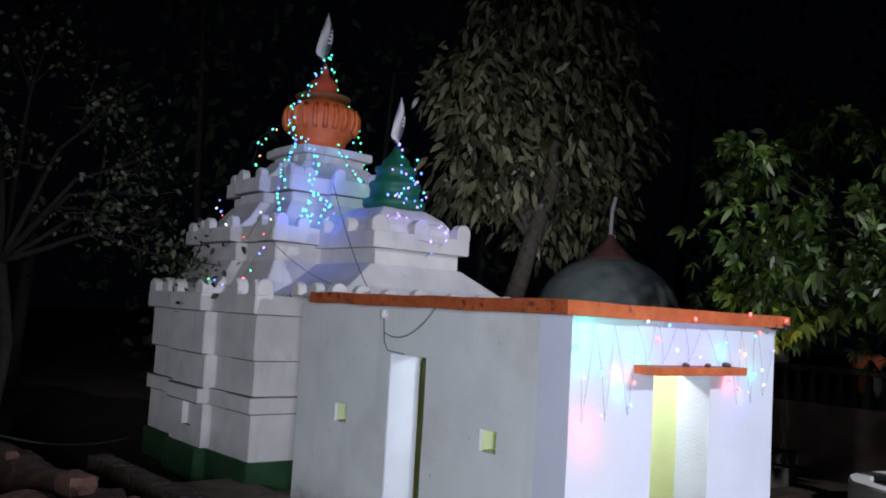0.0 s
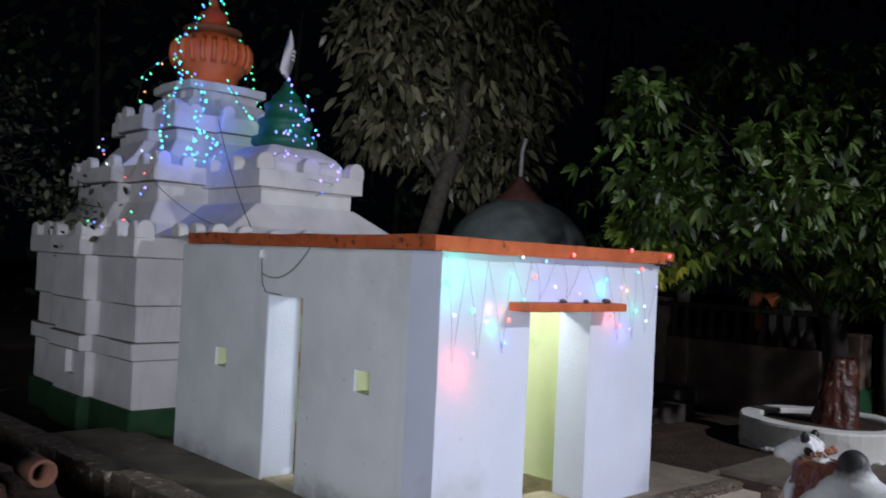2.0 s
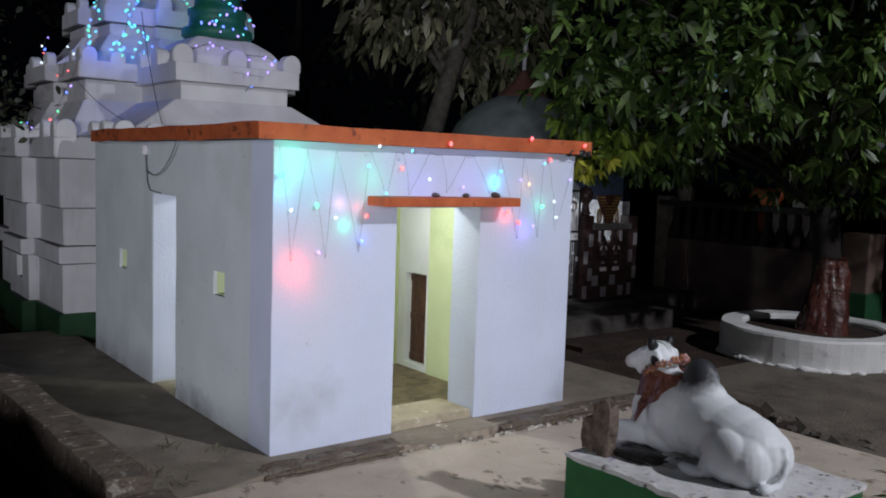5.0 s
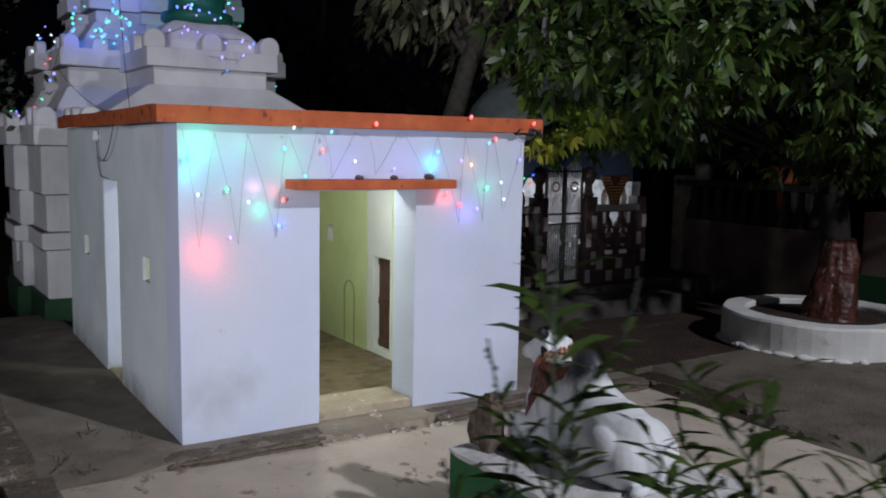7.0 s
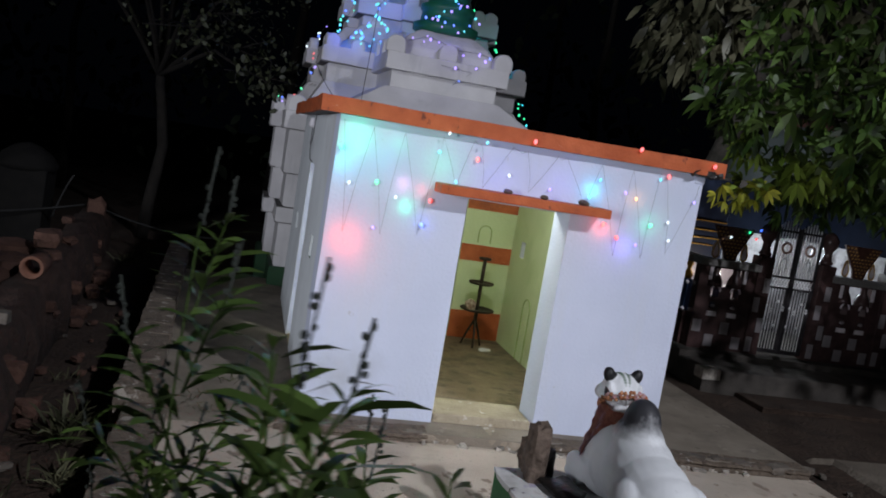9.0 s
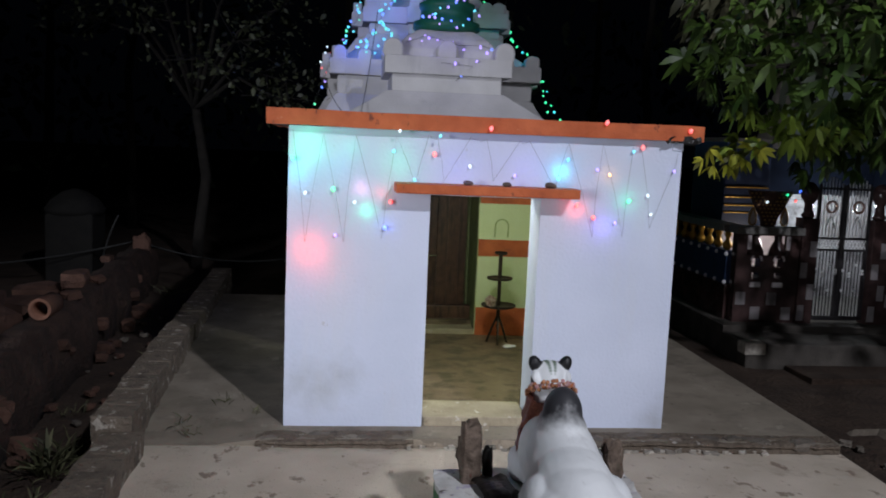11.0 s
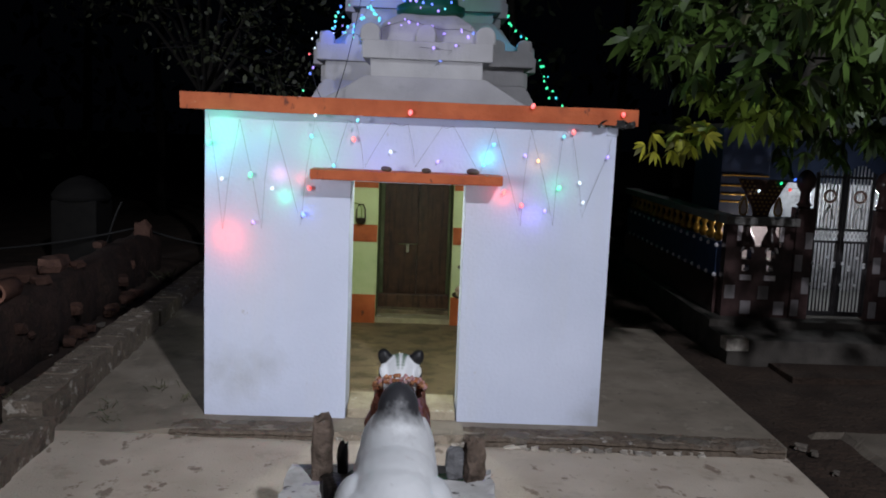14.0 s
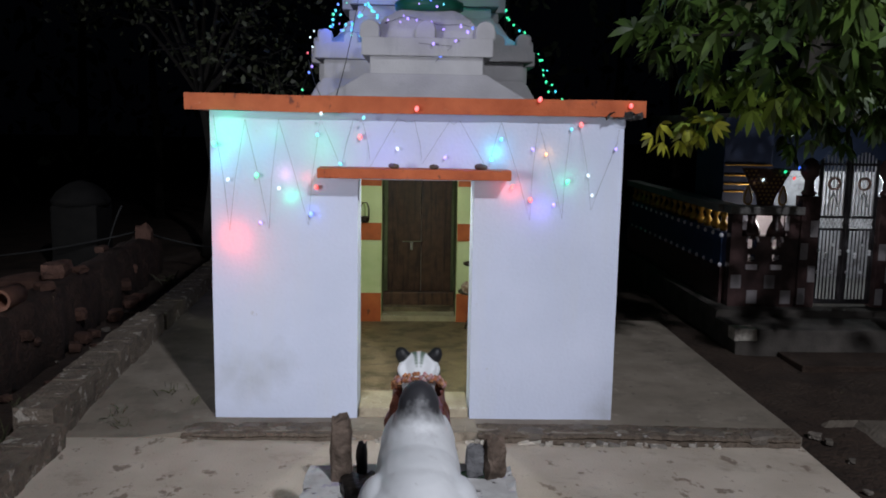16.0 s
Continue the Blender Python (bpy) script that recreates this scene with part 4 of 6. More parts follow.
part("handle", tube([(5.22, 6.715, 1.00), (5.22, 6.715, 1.08), (5.24, 6.715, 1.13), (5.28, 6.715, 1.13), (5.30, 6.715, 1.08), (5.30, 6.715, 1.00)], 0.006, 6), IRON, basket)
part("pan", lathe([(0.03, 0.945), (0.045, 0.965), (0.048, 1.0), (0.04, 1.0)], (5.26, 6.70), 14), IRON, basket)

# ---- bull statue on its plinth ----
plinth = thing("statue_plinth", (5.72, 1.6, -0.06), "green painted plinth with a worn, stained top", "plinth")
part("body", jitter(boxed(5.29, 6.15, 1.06, 2.15, -0.08, 0.375, 0.012), 0.006, 3), GREEN, plinth, "dark green painted sides")
TOP = mat("stained_top", (0.52, 0.51, 0.50), (0.78, 0.77, 0.77), 9, 0.8, 0.4, 40, stain=(0.22, 0.16, 0.12), stain_scale=9, stain_cut=0.57, bump_dist=0.008)
stained(TOP, (0.05, 0.04, 0.035), 12, 0.60, 0.05, (1, 1, 1), 0.9)
stained(TOP, (0.34, 0.28, 0.48), 10, 0.60, 0.05, (1, 1, 1), 0.6)
stained(TOP, (0.55, 0.36, 0.26), 13, 0.64, 0.04, (1, 1, 1), 0.7)
crust = slab_from_sheet(list(np.arange(5.28, 6.165, 0.04)), list(np.arange(1.05, 2.165, 0.037)), lambda x, y: 0.392 + 0.007 * noise.noise((x * 6, y * 6, 3)) + 0.002 * noise.noise((x * 20, y * 20, 1)) - (0.02 if noise.noise((x * 5, y * 5, 8)) > 0.35 and y > 1.8 else 0), 0.368)
for v in crust.verts:
    if v.co.x < 5.30 or v.co.x > 6.14 or v.co.y > 2.14:
        v.co += noise.noise_vector(v.co * 12) * 0.014
part("top", crust, TOP, plinth, "worn white top with dark stains")

BX = 5.75
bm = bmesh.new()
for centre, radii, turn in (
    ((BX, 1.60, 0.580), (0.160, 0.33, 0.165), (12, 0, 0)), ((BX, 1.42, 0.530), (0.172, 0.185, 0.165), (8, 0, 0)), ((BX, 1.50, 0.575), (0.160, 0.22, 0.150), (14, 0, 0)), ((BX, 1.80, 0.600), (0.150, 0.20, 0.19), (0, 0, 0)), ((BX, 1.63, 0.65), (0.135, 0.24, 0.12), (18, 0, 0)),
    ((BX, 1.705, 0.80), (0.080, 0.094, 0.108), (0, 0, 0)), ((BX, 1.70, 0.72), (0.105, 0.15, 0.11), (10, 0, 0)), ((BX, 1.87, 0.69), (0.085, 0.115, 0.15), (-18, 0, 0)), ((BX, 1.93, 0.79), (0.068, 0.09, 0.13), (-12, 0, 0)),
    ((BX, 1.965, 0.890), (0.070, 0.076, 0.062), (0, 0, 0)), ((BX, 1.995, 0.850), (0.058, 0.074, 0.070), (-10, 0, 0)), ((BX, 2.05, 0.855), (0.048, 0.076, 0.050), (-22, 0, 0)), ((BX, 2.10, 0.825), (0.041, 0.052, 0.048), (-15, 0, 0)), ((BX, 2.14, 0.812), (0.041, 0.030, 0.038), (0, 0, 0)), ((BX, 2.04, 0.80), (0.045, 0.065, 0.048), (-10, 0, 0)),
    ((BX, 1.97, 0.58), (0.105, 0.13, 0.15), (0, 0, 0)), ((BX, 1.90, 0.48), (0.13, 0.15, 0.09), (0, 0, 0)),
):
    ball(bm, centre, radii, turn)
for s in (-1, 1):
    ball(bm, (BX + s * 0.085, 1.375, 0.500), (0.115, 0.125, 0.130), (0, 0, s * 8))
    ball(bm, (BX + s * 0.140, 1.440, 0.515), (0.080, 0.125, 0.125), (20, 0, s * 4))
    ball(bm, (BX + s * 0.138, 1.515, 0.540), (0.045, 0.065, 0.075), (30, 0, s * 4))
    ball(bm, (BX + s * 0.160, 1.51, 0.47), (0.042, 0.055, 0.085), (25, 0, s * 6))
    ball(bm, (BX + s * 0.185, 1.60, 0.413), (0.032, 0.085, 0.028), (0, 0, s * 10))
    ball(bm, (BX + s * 0.10, 2.03, 0.47), (0.045, 0.12, 0.065), (0, 0, 0))
    ball(bm, (BX + s * 0.10, 2.06, 0.42), (0.038, 0.10, 0.035), (0, 0, 0))
    ball(bm, (BX + s * 0.070, 1.930, 0.868), (0.018, 0.030, 0.048), (15, s * 6, 0))
    ball(bm, (BX + s * 0.066, 1.960, 0.936), (0.029, 0.026, 0.040), (0, s * 24, 0))
    ball(bm, (BX + s * 0.042, 2.03, 0.888), (0.018, 0.022, 0.016))
tube([(BX + 0.005, 1.285, 0.60), (BX + 0.008, 1.248, 0.575), (BX + 0.008, 1.232, 0.53), (BX, 1.232, 0.46), (BX - 0.04, 1.232, 0.418), (BX - 0.09, 1.240, 0.412)], 0.019, 8, bm)
ball(bm, (BX - 0.12, 1.245, 0.414), (0.045, 0.03, 0.024))
spotted(STATUE, [(BX, 1.715, 0.835, 0.128)], (0.045, 0.045, 0.052), 0.040, 34)
spotted(STATUE, [(BX - 0.078, 1.963, 0.952, 0.047), (BX + 0.078, 1.963, 0.952, 0.047), (BX - 0.092, 1.930, 0.855, 0.036), (BX + 0.092, 1.930, 0.855, 0.036)], (0.012, 0.012, 0.014), 0.004)
spotted(STATUE, [(BX - 0.075, 2.03, 0.895, 0.016), (BX + 0.075, 2.03, 0.895, 0.016)], (0.02, 0.02, 0.02), 0.003)
spotted(STATUE, [(BX + q * (0.010 + 0.0012 * k), 1.885 + 0.0105 * k, 0.955 - 0.0022 * (k - 6) ** 2 * 0.5, 0.0125) for q in (-1, 1) for k in range(12)], (0.13, 0.20, 0.14), 0.004)
spotted(STATUE, [(BX, 2.17, 0.80, 0.055)], (0.36, 0.30, 0.29), 0.03)
bull = single("bull_statue", bm, STATUE, (BX, 1.6, 0.39), "white painted reclining bull statue with a black hump", "statue", smooth=True)
rm = bull.modifiers.new("skin", "REMESH")
rm.mode, rm.voxel_size, rm.use_smooth_shade = "VOXEL", 0.0070, True
sm = bull.modifiers.new("even", "SMOOTH")
sm.factor, sm.iterations = 0.5, 6

# cloth and flowers round the statue's neck
CLOTH_RED = mat("red_gold_cloth", (0.20, 0.045, 0.04), (0.46, 0.19, 0.12), 40, 0.35, 0.9, 80, stain=(0.55, 0.38, 0.22), stain_scale=34, stain_cut=0.56, bump_dist=0.012)
stained(CLOTH_RED, (0.46, 0.27, 0.36), 26, 0.55, 0.04, (1, 1, 0.25), 0.9)
garland = thing("neck_cloth", (BX, 1.9, 0.55), "crumpled red and gold cloth with an orange flower garland", "cloth")
bm = bmesh.new()
rings = []
for i in range(15):
    f = i / 14
    cy, cz = 1.885 + 0.015 * f, 0.835 - 0.0 * f
    ring = []
    for k in range(28):
        a = 2 * math.pi * k / 28
        front = max(0.0, math.sin(a))
        r = 0.098 + 0.030 * f + 0.010 * math.sin(9 * a + 3 * f)
        x = BX + r * math.cos(a) * (1 + 0.02 * f)
        y = cy + 0.015 + (r + 0.035) * math.sin(a) * (1.0 + 0.18 * f)
        z = cz - 0.02 - 0.03 * front - f * (0.07 + 0.13 * max(0.0, math.sin(a) + 0.75) + 0.10 * front) + 0.006 * math.sin(14 * a)
        ring.append((x, y, z))
    rings.append(ring)
loft(bm, rings, cap=False)
bmesh.ops.solidify(bm, geom=bm.faces[:], thickness=0.006)
part("cloth", jitter(bm, 0.012, 22), CLOTH_RED, garland, "crumpled red cloth with gold print", True)
FLOWER = mat("marigold", (0.34, 0.09, 0.04), (0.52, 0.27, 0.14), 60, 0.8, 0.6, random=0.35)
PETAL = mat("pink_petal", (0.40, 0.16, 0.18), (0.60, 0.42, 0.40), 60, 0.8, 0.6, random=0.3)
blooms = [mesh_of("flower", jitter(ball(bmesh.new(), (0, 0, 0), (0.0095, 0.0095, 0.008), seg=8), 0.005, 120), m, True) for m in (FLOWER, FLOWER, PETAL)]
for k in range(92):
    a = 2 * math.pi * k / 46 + random.uniform(-0.05, 0.05)
    low = 0.014 * (k // 46)
    piece("flower", random.choice(blooms), garland, (BX + (0.092 + low * 0.8) * math.cos(a), 1.915 + (0.098 + low * 0.6) * math.sin(a), 0.842 - low - 0.052 * math.sin(a) + random.uniform(-0.010, 0.010)), (random.uniform(0, 90), random.uniform(0, 90), 0))


def rough_stone(at, size, turn=0, seed=0, lumps=0.18, cuts=2):
    bm = bmesh.new()
    bmesh.ops.create_cube(bm, size=1.0)
    bmesh.ops.subdivide_edges(bm, edges=bm.edges[:], cuts=cuts, use_grid_fill=True)
    for v in bm.verts:
        n = v.co.normalized() * 0.62
        v.co = v.co.lerp(n, 0.45) + noise.noise_vector(v.co * 2.1 + Vector((seed * 7.3, seed * 3.1, 0))) * lumps
    m = Matrix.LocRotScale(at, Euler((0, 0, radians(turn))), size)
    bmesh.ops.transform(bm, matrix=m, verts=bm.verts)
    return bm


# the last, flat black one is added to darken the bull's shadow
for at, size, turn, lumps, surface, label in (
        ((5.43, 2.02, 0.520), (0.085, 0.11, 0.27), 6, 0.16, STONE_DARK, "dark worn upright idol stone on the plinth"), ((5.995, 2.05, 0.455), (0.072, 0.05, 0.14), 0, 0.14, STONE_GREY, "small grey slab-like idol stone on the plinth"),
        ((6.08, 2.04, 0.475), (0.085, 0.08, 0.18), 15, 0.26, STONE_DARK, "dark craggy upright idol stone on the plinth"), ((5.515, 2.06, 0.455), (0.042, 0.04, 0.14), 0, 0.2, STONE_BLACK, "thin black oiled idol stone"),
        ((5.425, 2.115, 0.48), (0.055, 0.07, 0.15), 30, 0.3, STONE_DARK, "small broken stone leaning on the idol stone"), ((5.53, 1.88, 0.402), (0.13, 0.26, 0.06), 10, 0.28, STONE_BLACK, "low black slab standing in for the statue's shadow")):
    single("idol_stone", rough_stone(at, size, turn, at[0], lumps, 3), surface, (at[0], at[1], 0.39), label, "stone", "stones before the statue", smooth=surface is STONE_BLACK)

# ---- broken cement edge along the platform's front ----
def edge_strip(x0, x1):
    """The crumbling front edge: an uneven strip with a ragged, layered face."""
    n = int((x1 - x0) / 0.03)
    rings = []
    for i in range(n + 1):
        x = x0 + (x1 - x0) * i / n
        top = platform_height(x, 3.62)
        rag = 0.022 * noise.noise((x * 4, 0, 3)) + 0.014 * noise.noise((x * 15, 0, 5))
        ring = []
        for j in range(7):
            f = j / 6
            ring.append((x, 3.74 - (0.17 + rag) * f, top + 0.004 + 0.009 * noise.noise((x * 7, f * 3, 1)) + 0.006 * noise.noise((x * 22, f * 7, 2)) - 0.012 * f ** 4))
        for d, out in ((0.022, 0.006), (0.034, -0.012), (0.055, 0.004), (0.09, -0.006), (0.14, 0.004)):
            ring.append((x, 3.57 - rag - out + 0.010 * noise.noise((x * 11, d * 40, 6)), top - d))
        ring.append((x, 3.74, top - 0.14))
        rings.append(ring)
    bm = loft(bmesh.new(), rings)
    bmesh.ops.recalc_face_normals(bm, faces=bm.faces)
    return bm


kerb = setting("kerb", edge_strip(4.34, 5.31), EDGE, "crumbling dark stone and cement edge of the platform", "kerb")
part("edge", edge_strip(6.13, 8.12), EDGE, kerb, "broken edge with flecks of lime")
KERBS = []
for k in (1, 2, 3):
    bm = bmesh.new()
    bmesh.ops.create_cube(bm, size=1.0)
    bmesh.ops.subdivide_edges(bm, edges=bm.edges[:], cuts=2, use_grid_fill=True)
    for v in bm.verts:
        v.co = v.co.lerp(v.co.normalized() * 0.6, 0.6) + noise.noise_vector(v.co * 2.4 + Vector((k * 9, 0, 0))) * 0.10
    KERBS.append(mesh_of("kerb_stone", bm, KERB))
x = 4.42
while x < 8.0:
    if not 5.22 < x < 6.22:
        w = random.uniform(0.09, 0.20)
        piece("kerb_stone", random.choice(KERBS), kerb, (x, random.uniform(3.61, 3.71), platform_height(x, 3.6) - 0.020), (0, 0, random.uniform(-25, 25)), (w, w * random.uniform(0.45, 0.7), 0.055))
    x += random.uniform(0.12, 0.34)

CHIP = mat("lime_chip", (0.26, 0.23, 0.195), (0.52, 0.48, 0.43), 22, 0.9, 0.8, 50, random=0.5)
chips = [mesh_of("lime_chip", jitter(boxed(-0.5, 0.5, -0.5, 0.5, -0.5, 0.5, 0.12), 0.3, 1.7 + k), CHIP) for k in range(3)]
rng = random.Random(23)
for k in range(58):
    x = rng.choice((rng.uniform(6.2, 6.9), rng.uniform(6.25, 7.6), rng.uniform(5.2, 6.2), rng.uniform(7.1, 7.6)))
    w = rng.uniform(0.02, 0.065)
    piece("lime_chip", rng.choice(chips), kerb, (x, 3.572 + rng.uniform(-0.03, 0.02), paving_height(x, 3.56) + 0.006), (rng.uniform(-12, 12), rng.uniform(-12, 12), rng.uniform(-30, 30)), (w, w * rng.uniform(0.4, 0.7), rng.uniform(0.012, 0.036)))
for k in range(12):
    x, y, w = rng.uniform(8.25, 8.5), rng.uniform(1.8, 4.0), rng.uniform(0.03, 0.075)
    single("loose_stone", rough_stone((x, y, -0.125 + w * 0.2), (w * 1.3, w, w * 0.6), rng.uniform(0, 180), 300 + k, 0.2, 1), KERB, (x, y, -0.14), "small rough stone on the soil beside the paving", "stone", "stones beside the paving")

# ---- low brick wall beside the platform ----
low_wall = setting("low_wall", boxed(3.50, 3.62, 1.0, 3.4, -0.2, 0.02), BRICK, "low unplastered brick wall edging the platform", "low wall")


def wall_line(y):
    return 3.60 if y < 3.45 else 3.53 - 0.0385 * (y - 3.5)


BRICKS = []
for s in (1, 2, 3, 4):
    bm = bmesh.new()
    bmesh.ops.create_cube(bm, size=1.0)
    bmesh.ops.bevel(bm, geom=bm.edges[:], offset=0.04, segments=1, affect="EDGES")
    for v in bm.verts:
        v.co += noise.noise_vector(v.co * 2 + Vector((s * 5, 0, 0))) * 0.05
    BRICKS.append(mesh_of("brick", bm, BRICK))
for y0, y1, top in ((1.0, 3.44, 0.115), (3.45, 6.05, 0.20), (6.15, 9.5, 0.17)):
    core = wall_slab("y", y0, y1, -0.112, 0.112, -0.2, top - 0.003, (), 0.05, 0.0)
    for v in core.verts:
        v.co.x += wall_line(min(max(v.co.y, y0 + 0.02), y1))
    part("mortar", jitter(core, 0.014, 7), BRICK, low_wall)
    n = int((y1 - y0) / 0.115)
    for i in range(n):
        y = y0 + 0.115 * (i + 0.5)
        for c in range(3):
            z = top - 0.04 - 0.082 * c
            if z < -0.10:
                continue
            if c == 0 and random.random() < 0.08:
                continue
            piece("brick", random.choice(BRICKS), low_wall, (wall_line(y) + random.uniform(-0.010, 0.010), y + (0.055 if c % 2 else 0), z + random.uniform(-0.006, 0.006)),
                  (random.uniform(-2, 2), random.uniform(-2, 2), random.uniform(-3, 3)), (0.226 + random.uniform(-0.03, 0.012), 0.111, 0.078))

# ---- rubble bank ----
def bank_edge(y):
    return 2.865 - 0.0686 * (y - 2.33)


def bank_wall():
    """A low wall of earth and rubble with a trodden flat top, running slightly askew."""
    rings = []
    for i in range(110):
        y = 1.5 + 8.7 * i / 109
        r, w = bank_edge(y), 0.32
        n = [noise.noise((y * 2.3, k * 3.7, 5)) * 0.085 + noise.noise((y * 9, k * 5.1, 2)) * 0.045 for k in range(7)]
        top = 0.36 + 0.05 * noise.noise((y * 1.7, 0, 4))
        rings.append([(r + 0.05 + n[0], y, -0.28), (r + 0.03 + n[1] * 1.5, y, 0.06), (r + 0.01 + n[2], y, 0.25), (r - 0.03 + n[3], y, top + n[3] * 0.4), (r - w * 0.5, y, top + 0.012 + n[4] * 0.5),
                      (r - w + 0.04 + n[5], y, top + n[5] * 0.4), (r - w + n[6], y, 0.22), (r - w - 0.08, y, -0.28)])
    bm = loft(bmesh.new(), rings)
    bmesh.ops.recalc_face_normals(bm, faces=bm.faces)
    return bm


bank = setting("earth_bank", bank_wall(), stained(mat("earth_wall", (0.022, 0.011, 0.008), (0.056, 0.030, 0.022), 5, 0.95, 1.0, 30, bump_dist=0.03), (0.022, 0.013, 0.009), 6, 0.52, 0.10, (1, 1, 2), 0.8),
               "crumbling low earth and stone wall", "wall", True)
rng = random.Random(4)
for i in range(16):
    y = rng.uniform(3.4, 9.5)
    x = bank_edge(y) - 0.5 - abs(rng.gauss(0, 0.35))
    s = rng.uniform(0.08, 0.18)
    single("rubble_stone", rough_stone((x, y, -0.13 + s * 0.3), (s * rng.uniform(1, 1.5), s, s * rng.uniform(0.6, 0.9)), rng.uniform(0, 180), i, 0.2, 1), ROCK, (x, y, -0.13),
           "rough brown laterite stone lying on the heap", "stone", "stones of the rubble heap", smooth=False)
for i in range(5):
    y, s = rng.uniform(6.0, 9.6), rng.uniform(0.09, 0.22)
    x = bank_edge(y) - 0.18 + rng.uniform(-0.1, 0.1)
    single("rubble_stone", rough_stone((x, y, 0.38 + s * 0.2), (s * 1.4, s, s * 0.7), rng.uniform(0, 180), 60 + i, 0.2, 1), ROCK, (x, y, 0.37), "rough brown stone lying on the earth wall", "stone", "stones on the earth wall")
for i, (x, y, z, sx, sy, sz, turn) in enumerate(((1.98, 4.95, 0.02, 0.62, 0.44, 0.46, 14), (2.02, 5.65, 0.06, 0.50, 0.42, 0.46, -20), (1.42, 5.35, 0.04, 0.60, 0.50, 0.48, 35), (1.62, 6.25, 0.10, 0.62, 0.46, 0.44, 8), (2.05, 6.45, 0.04, 0.42, 0.40, 0.40, -30),
                                                 (1.30, 4.55, -0.02, 0.60, 0.46, 0.40, -12), (1.78, 4.25, -0.04, 0.46, 0.38, 0.34, 40), (1.85, 7.4, 0.02, 0.48, 0.40, 0.36, 15), (1.30, 7.0, 0.04, 0.56, 0.44, 0.42, -25), (1.75, 5.45, 0.34, 0.50, 0.40, 0.30, 24), (0.8, 5.6, 0.0, 0.6, 0.5, 0.42, 10))):
    single("laterite_block", rough_stone((x + 0.08, y - 0.4, z + 0.10), (sx, sy, sz * 1.25), turn, 40 + i, 0.075, 2), ROCK, (x + 0.08, y - 0.4, -0.12), "large broken reddish laterite block on the heap", "stone", "stones of the rubble heap")
for i in range(22):
    y, s = rng.uniform(2.2, 8.8), rng.uniform(0.06, 0.15)
    x = bank_edge(y) + rng.uniform(-0.02, 0.16)
    z = -0.16 + max(0.0, bank_edge(y) + 0.12 - x) * 2.2
    single("rubble_stone", rough_stone((x, y, z + s * 0.25), (s * 1.4, s, s * 0.8), rng.uniform(0, 180), 120 + i, 0.2, 1), ROCK, (x, y, z), "rough brown stone fallen beside the earth wall", "stone", "stones of the rubble heap")
single("cement_block", jitter(boxed(2.50, 2.745, 3.76, 3.87, 0.385, 0.465, 0.010), 0.006, 8), KERB, (2.62, 3.81, 0.38), "pale cement block lying on the earth wall", "block")
pipe = thing("clay_pipe", (2.54, 5.36, 0.38), "broken red clay pipe lying on the wall", "pipe")
bm = bmesh.new()
rings = []
for r, off in ((0.085, 0.0), (0.085, 0.30), (0.062, 0.30), (0.062, 0.0)):
    rings.append([(2.54 + r * math.cos(a), 5.20 + off, 0.465 + r * math.sin(a)) for a in [2 * math.pi * k / 16 for k in range(16)]])
loft(bm, rings + [rings[0]], cap=False)
bmesh.ops.recalc_face_normals(bm, faces=bm.faces)
part("barrel", bm, mat("clay_red", (0.10, 0.045, 0.028), (0.19, 0.085, 0.055), 9, 0.85), pipe, smooth=True)
for i in range(40):
    y, x, s = rng.uniform(2.0, 8.0), rng.uniform(2.62, 3.36), rng.uniform(0.02, 0.06)
    single("pebble", rough_stone((x, y, -0.17 + s * 0.3), (s * 1.5, s, s * 0.7), rng.uniform(0, 180), 90 + i, 0.2, 1), rng.choice((ROCK, ROCK, KERB)), (x, y, -0.19), "small loose stone on the dark soil", "pebble", "pebbles on the soil")

# white water pipes and the old well block in the dark, which is put into their near-black colours
for a, b, d in (((-0.6, 9.2, 0.12), (2.1, 9.9, 0.42), 0.10), ((2.2, 9.9, 0.42), (4.0, 10.6, 0.15), 0.12), ((1.9, 10.0, 0.75), (1.7, 10.0, 0.2), -0.05)):
    single("water_hose", tube(sag(a, b, d, 14), 0.013, 8), mat("hose_grey", (0.012, 0.012, 0.012), (0.03, 0.03, 0.03)), a, "grey plastic water hose lying slack", "hose", "hoses", smooth=True)
POST_UNLIT = mat("post_unlit", (0.003, 0.0026, 0.0022), (0.008, 0.007, 0.006), 8, 0.9, 0.5)
well = thing("well_post", (1.3, 10.2, -0.13), "weathered small masonry post with a rounded cap, coloured as if unlit", "masonry post")
part("shaft", jitter(boxed(1.0, 1.6, 9.9, 10.5, -0.15, 0.75, 0.03), 0.015, 5), POST_UNLIT, well)
part("cap", lathe([(0.36, 0.74), (0.38, 0.80), (0.30, 0.92), (0.16, 1.02), (0.03, 1.06)], (1.3, 10.2), 16), POST_UNLIT, well, smooth=True)
single("stone_post", rough_stone((2.24, 9.8, 0.22), (0.22, 0.18, 0.58), 10, 5, 0.14), ROCK, (2.24, 9.8, -0.1), "short rough stone post at the wall's end", "post")


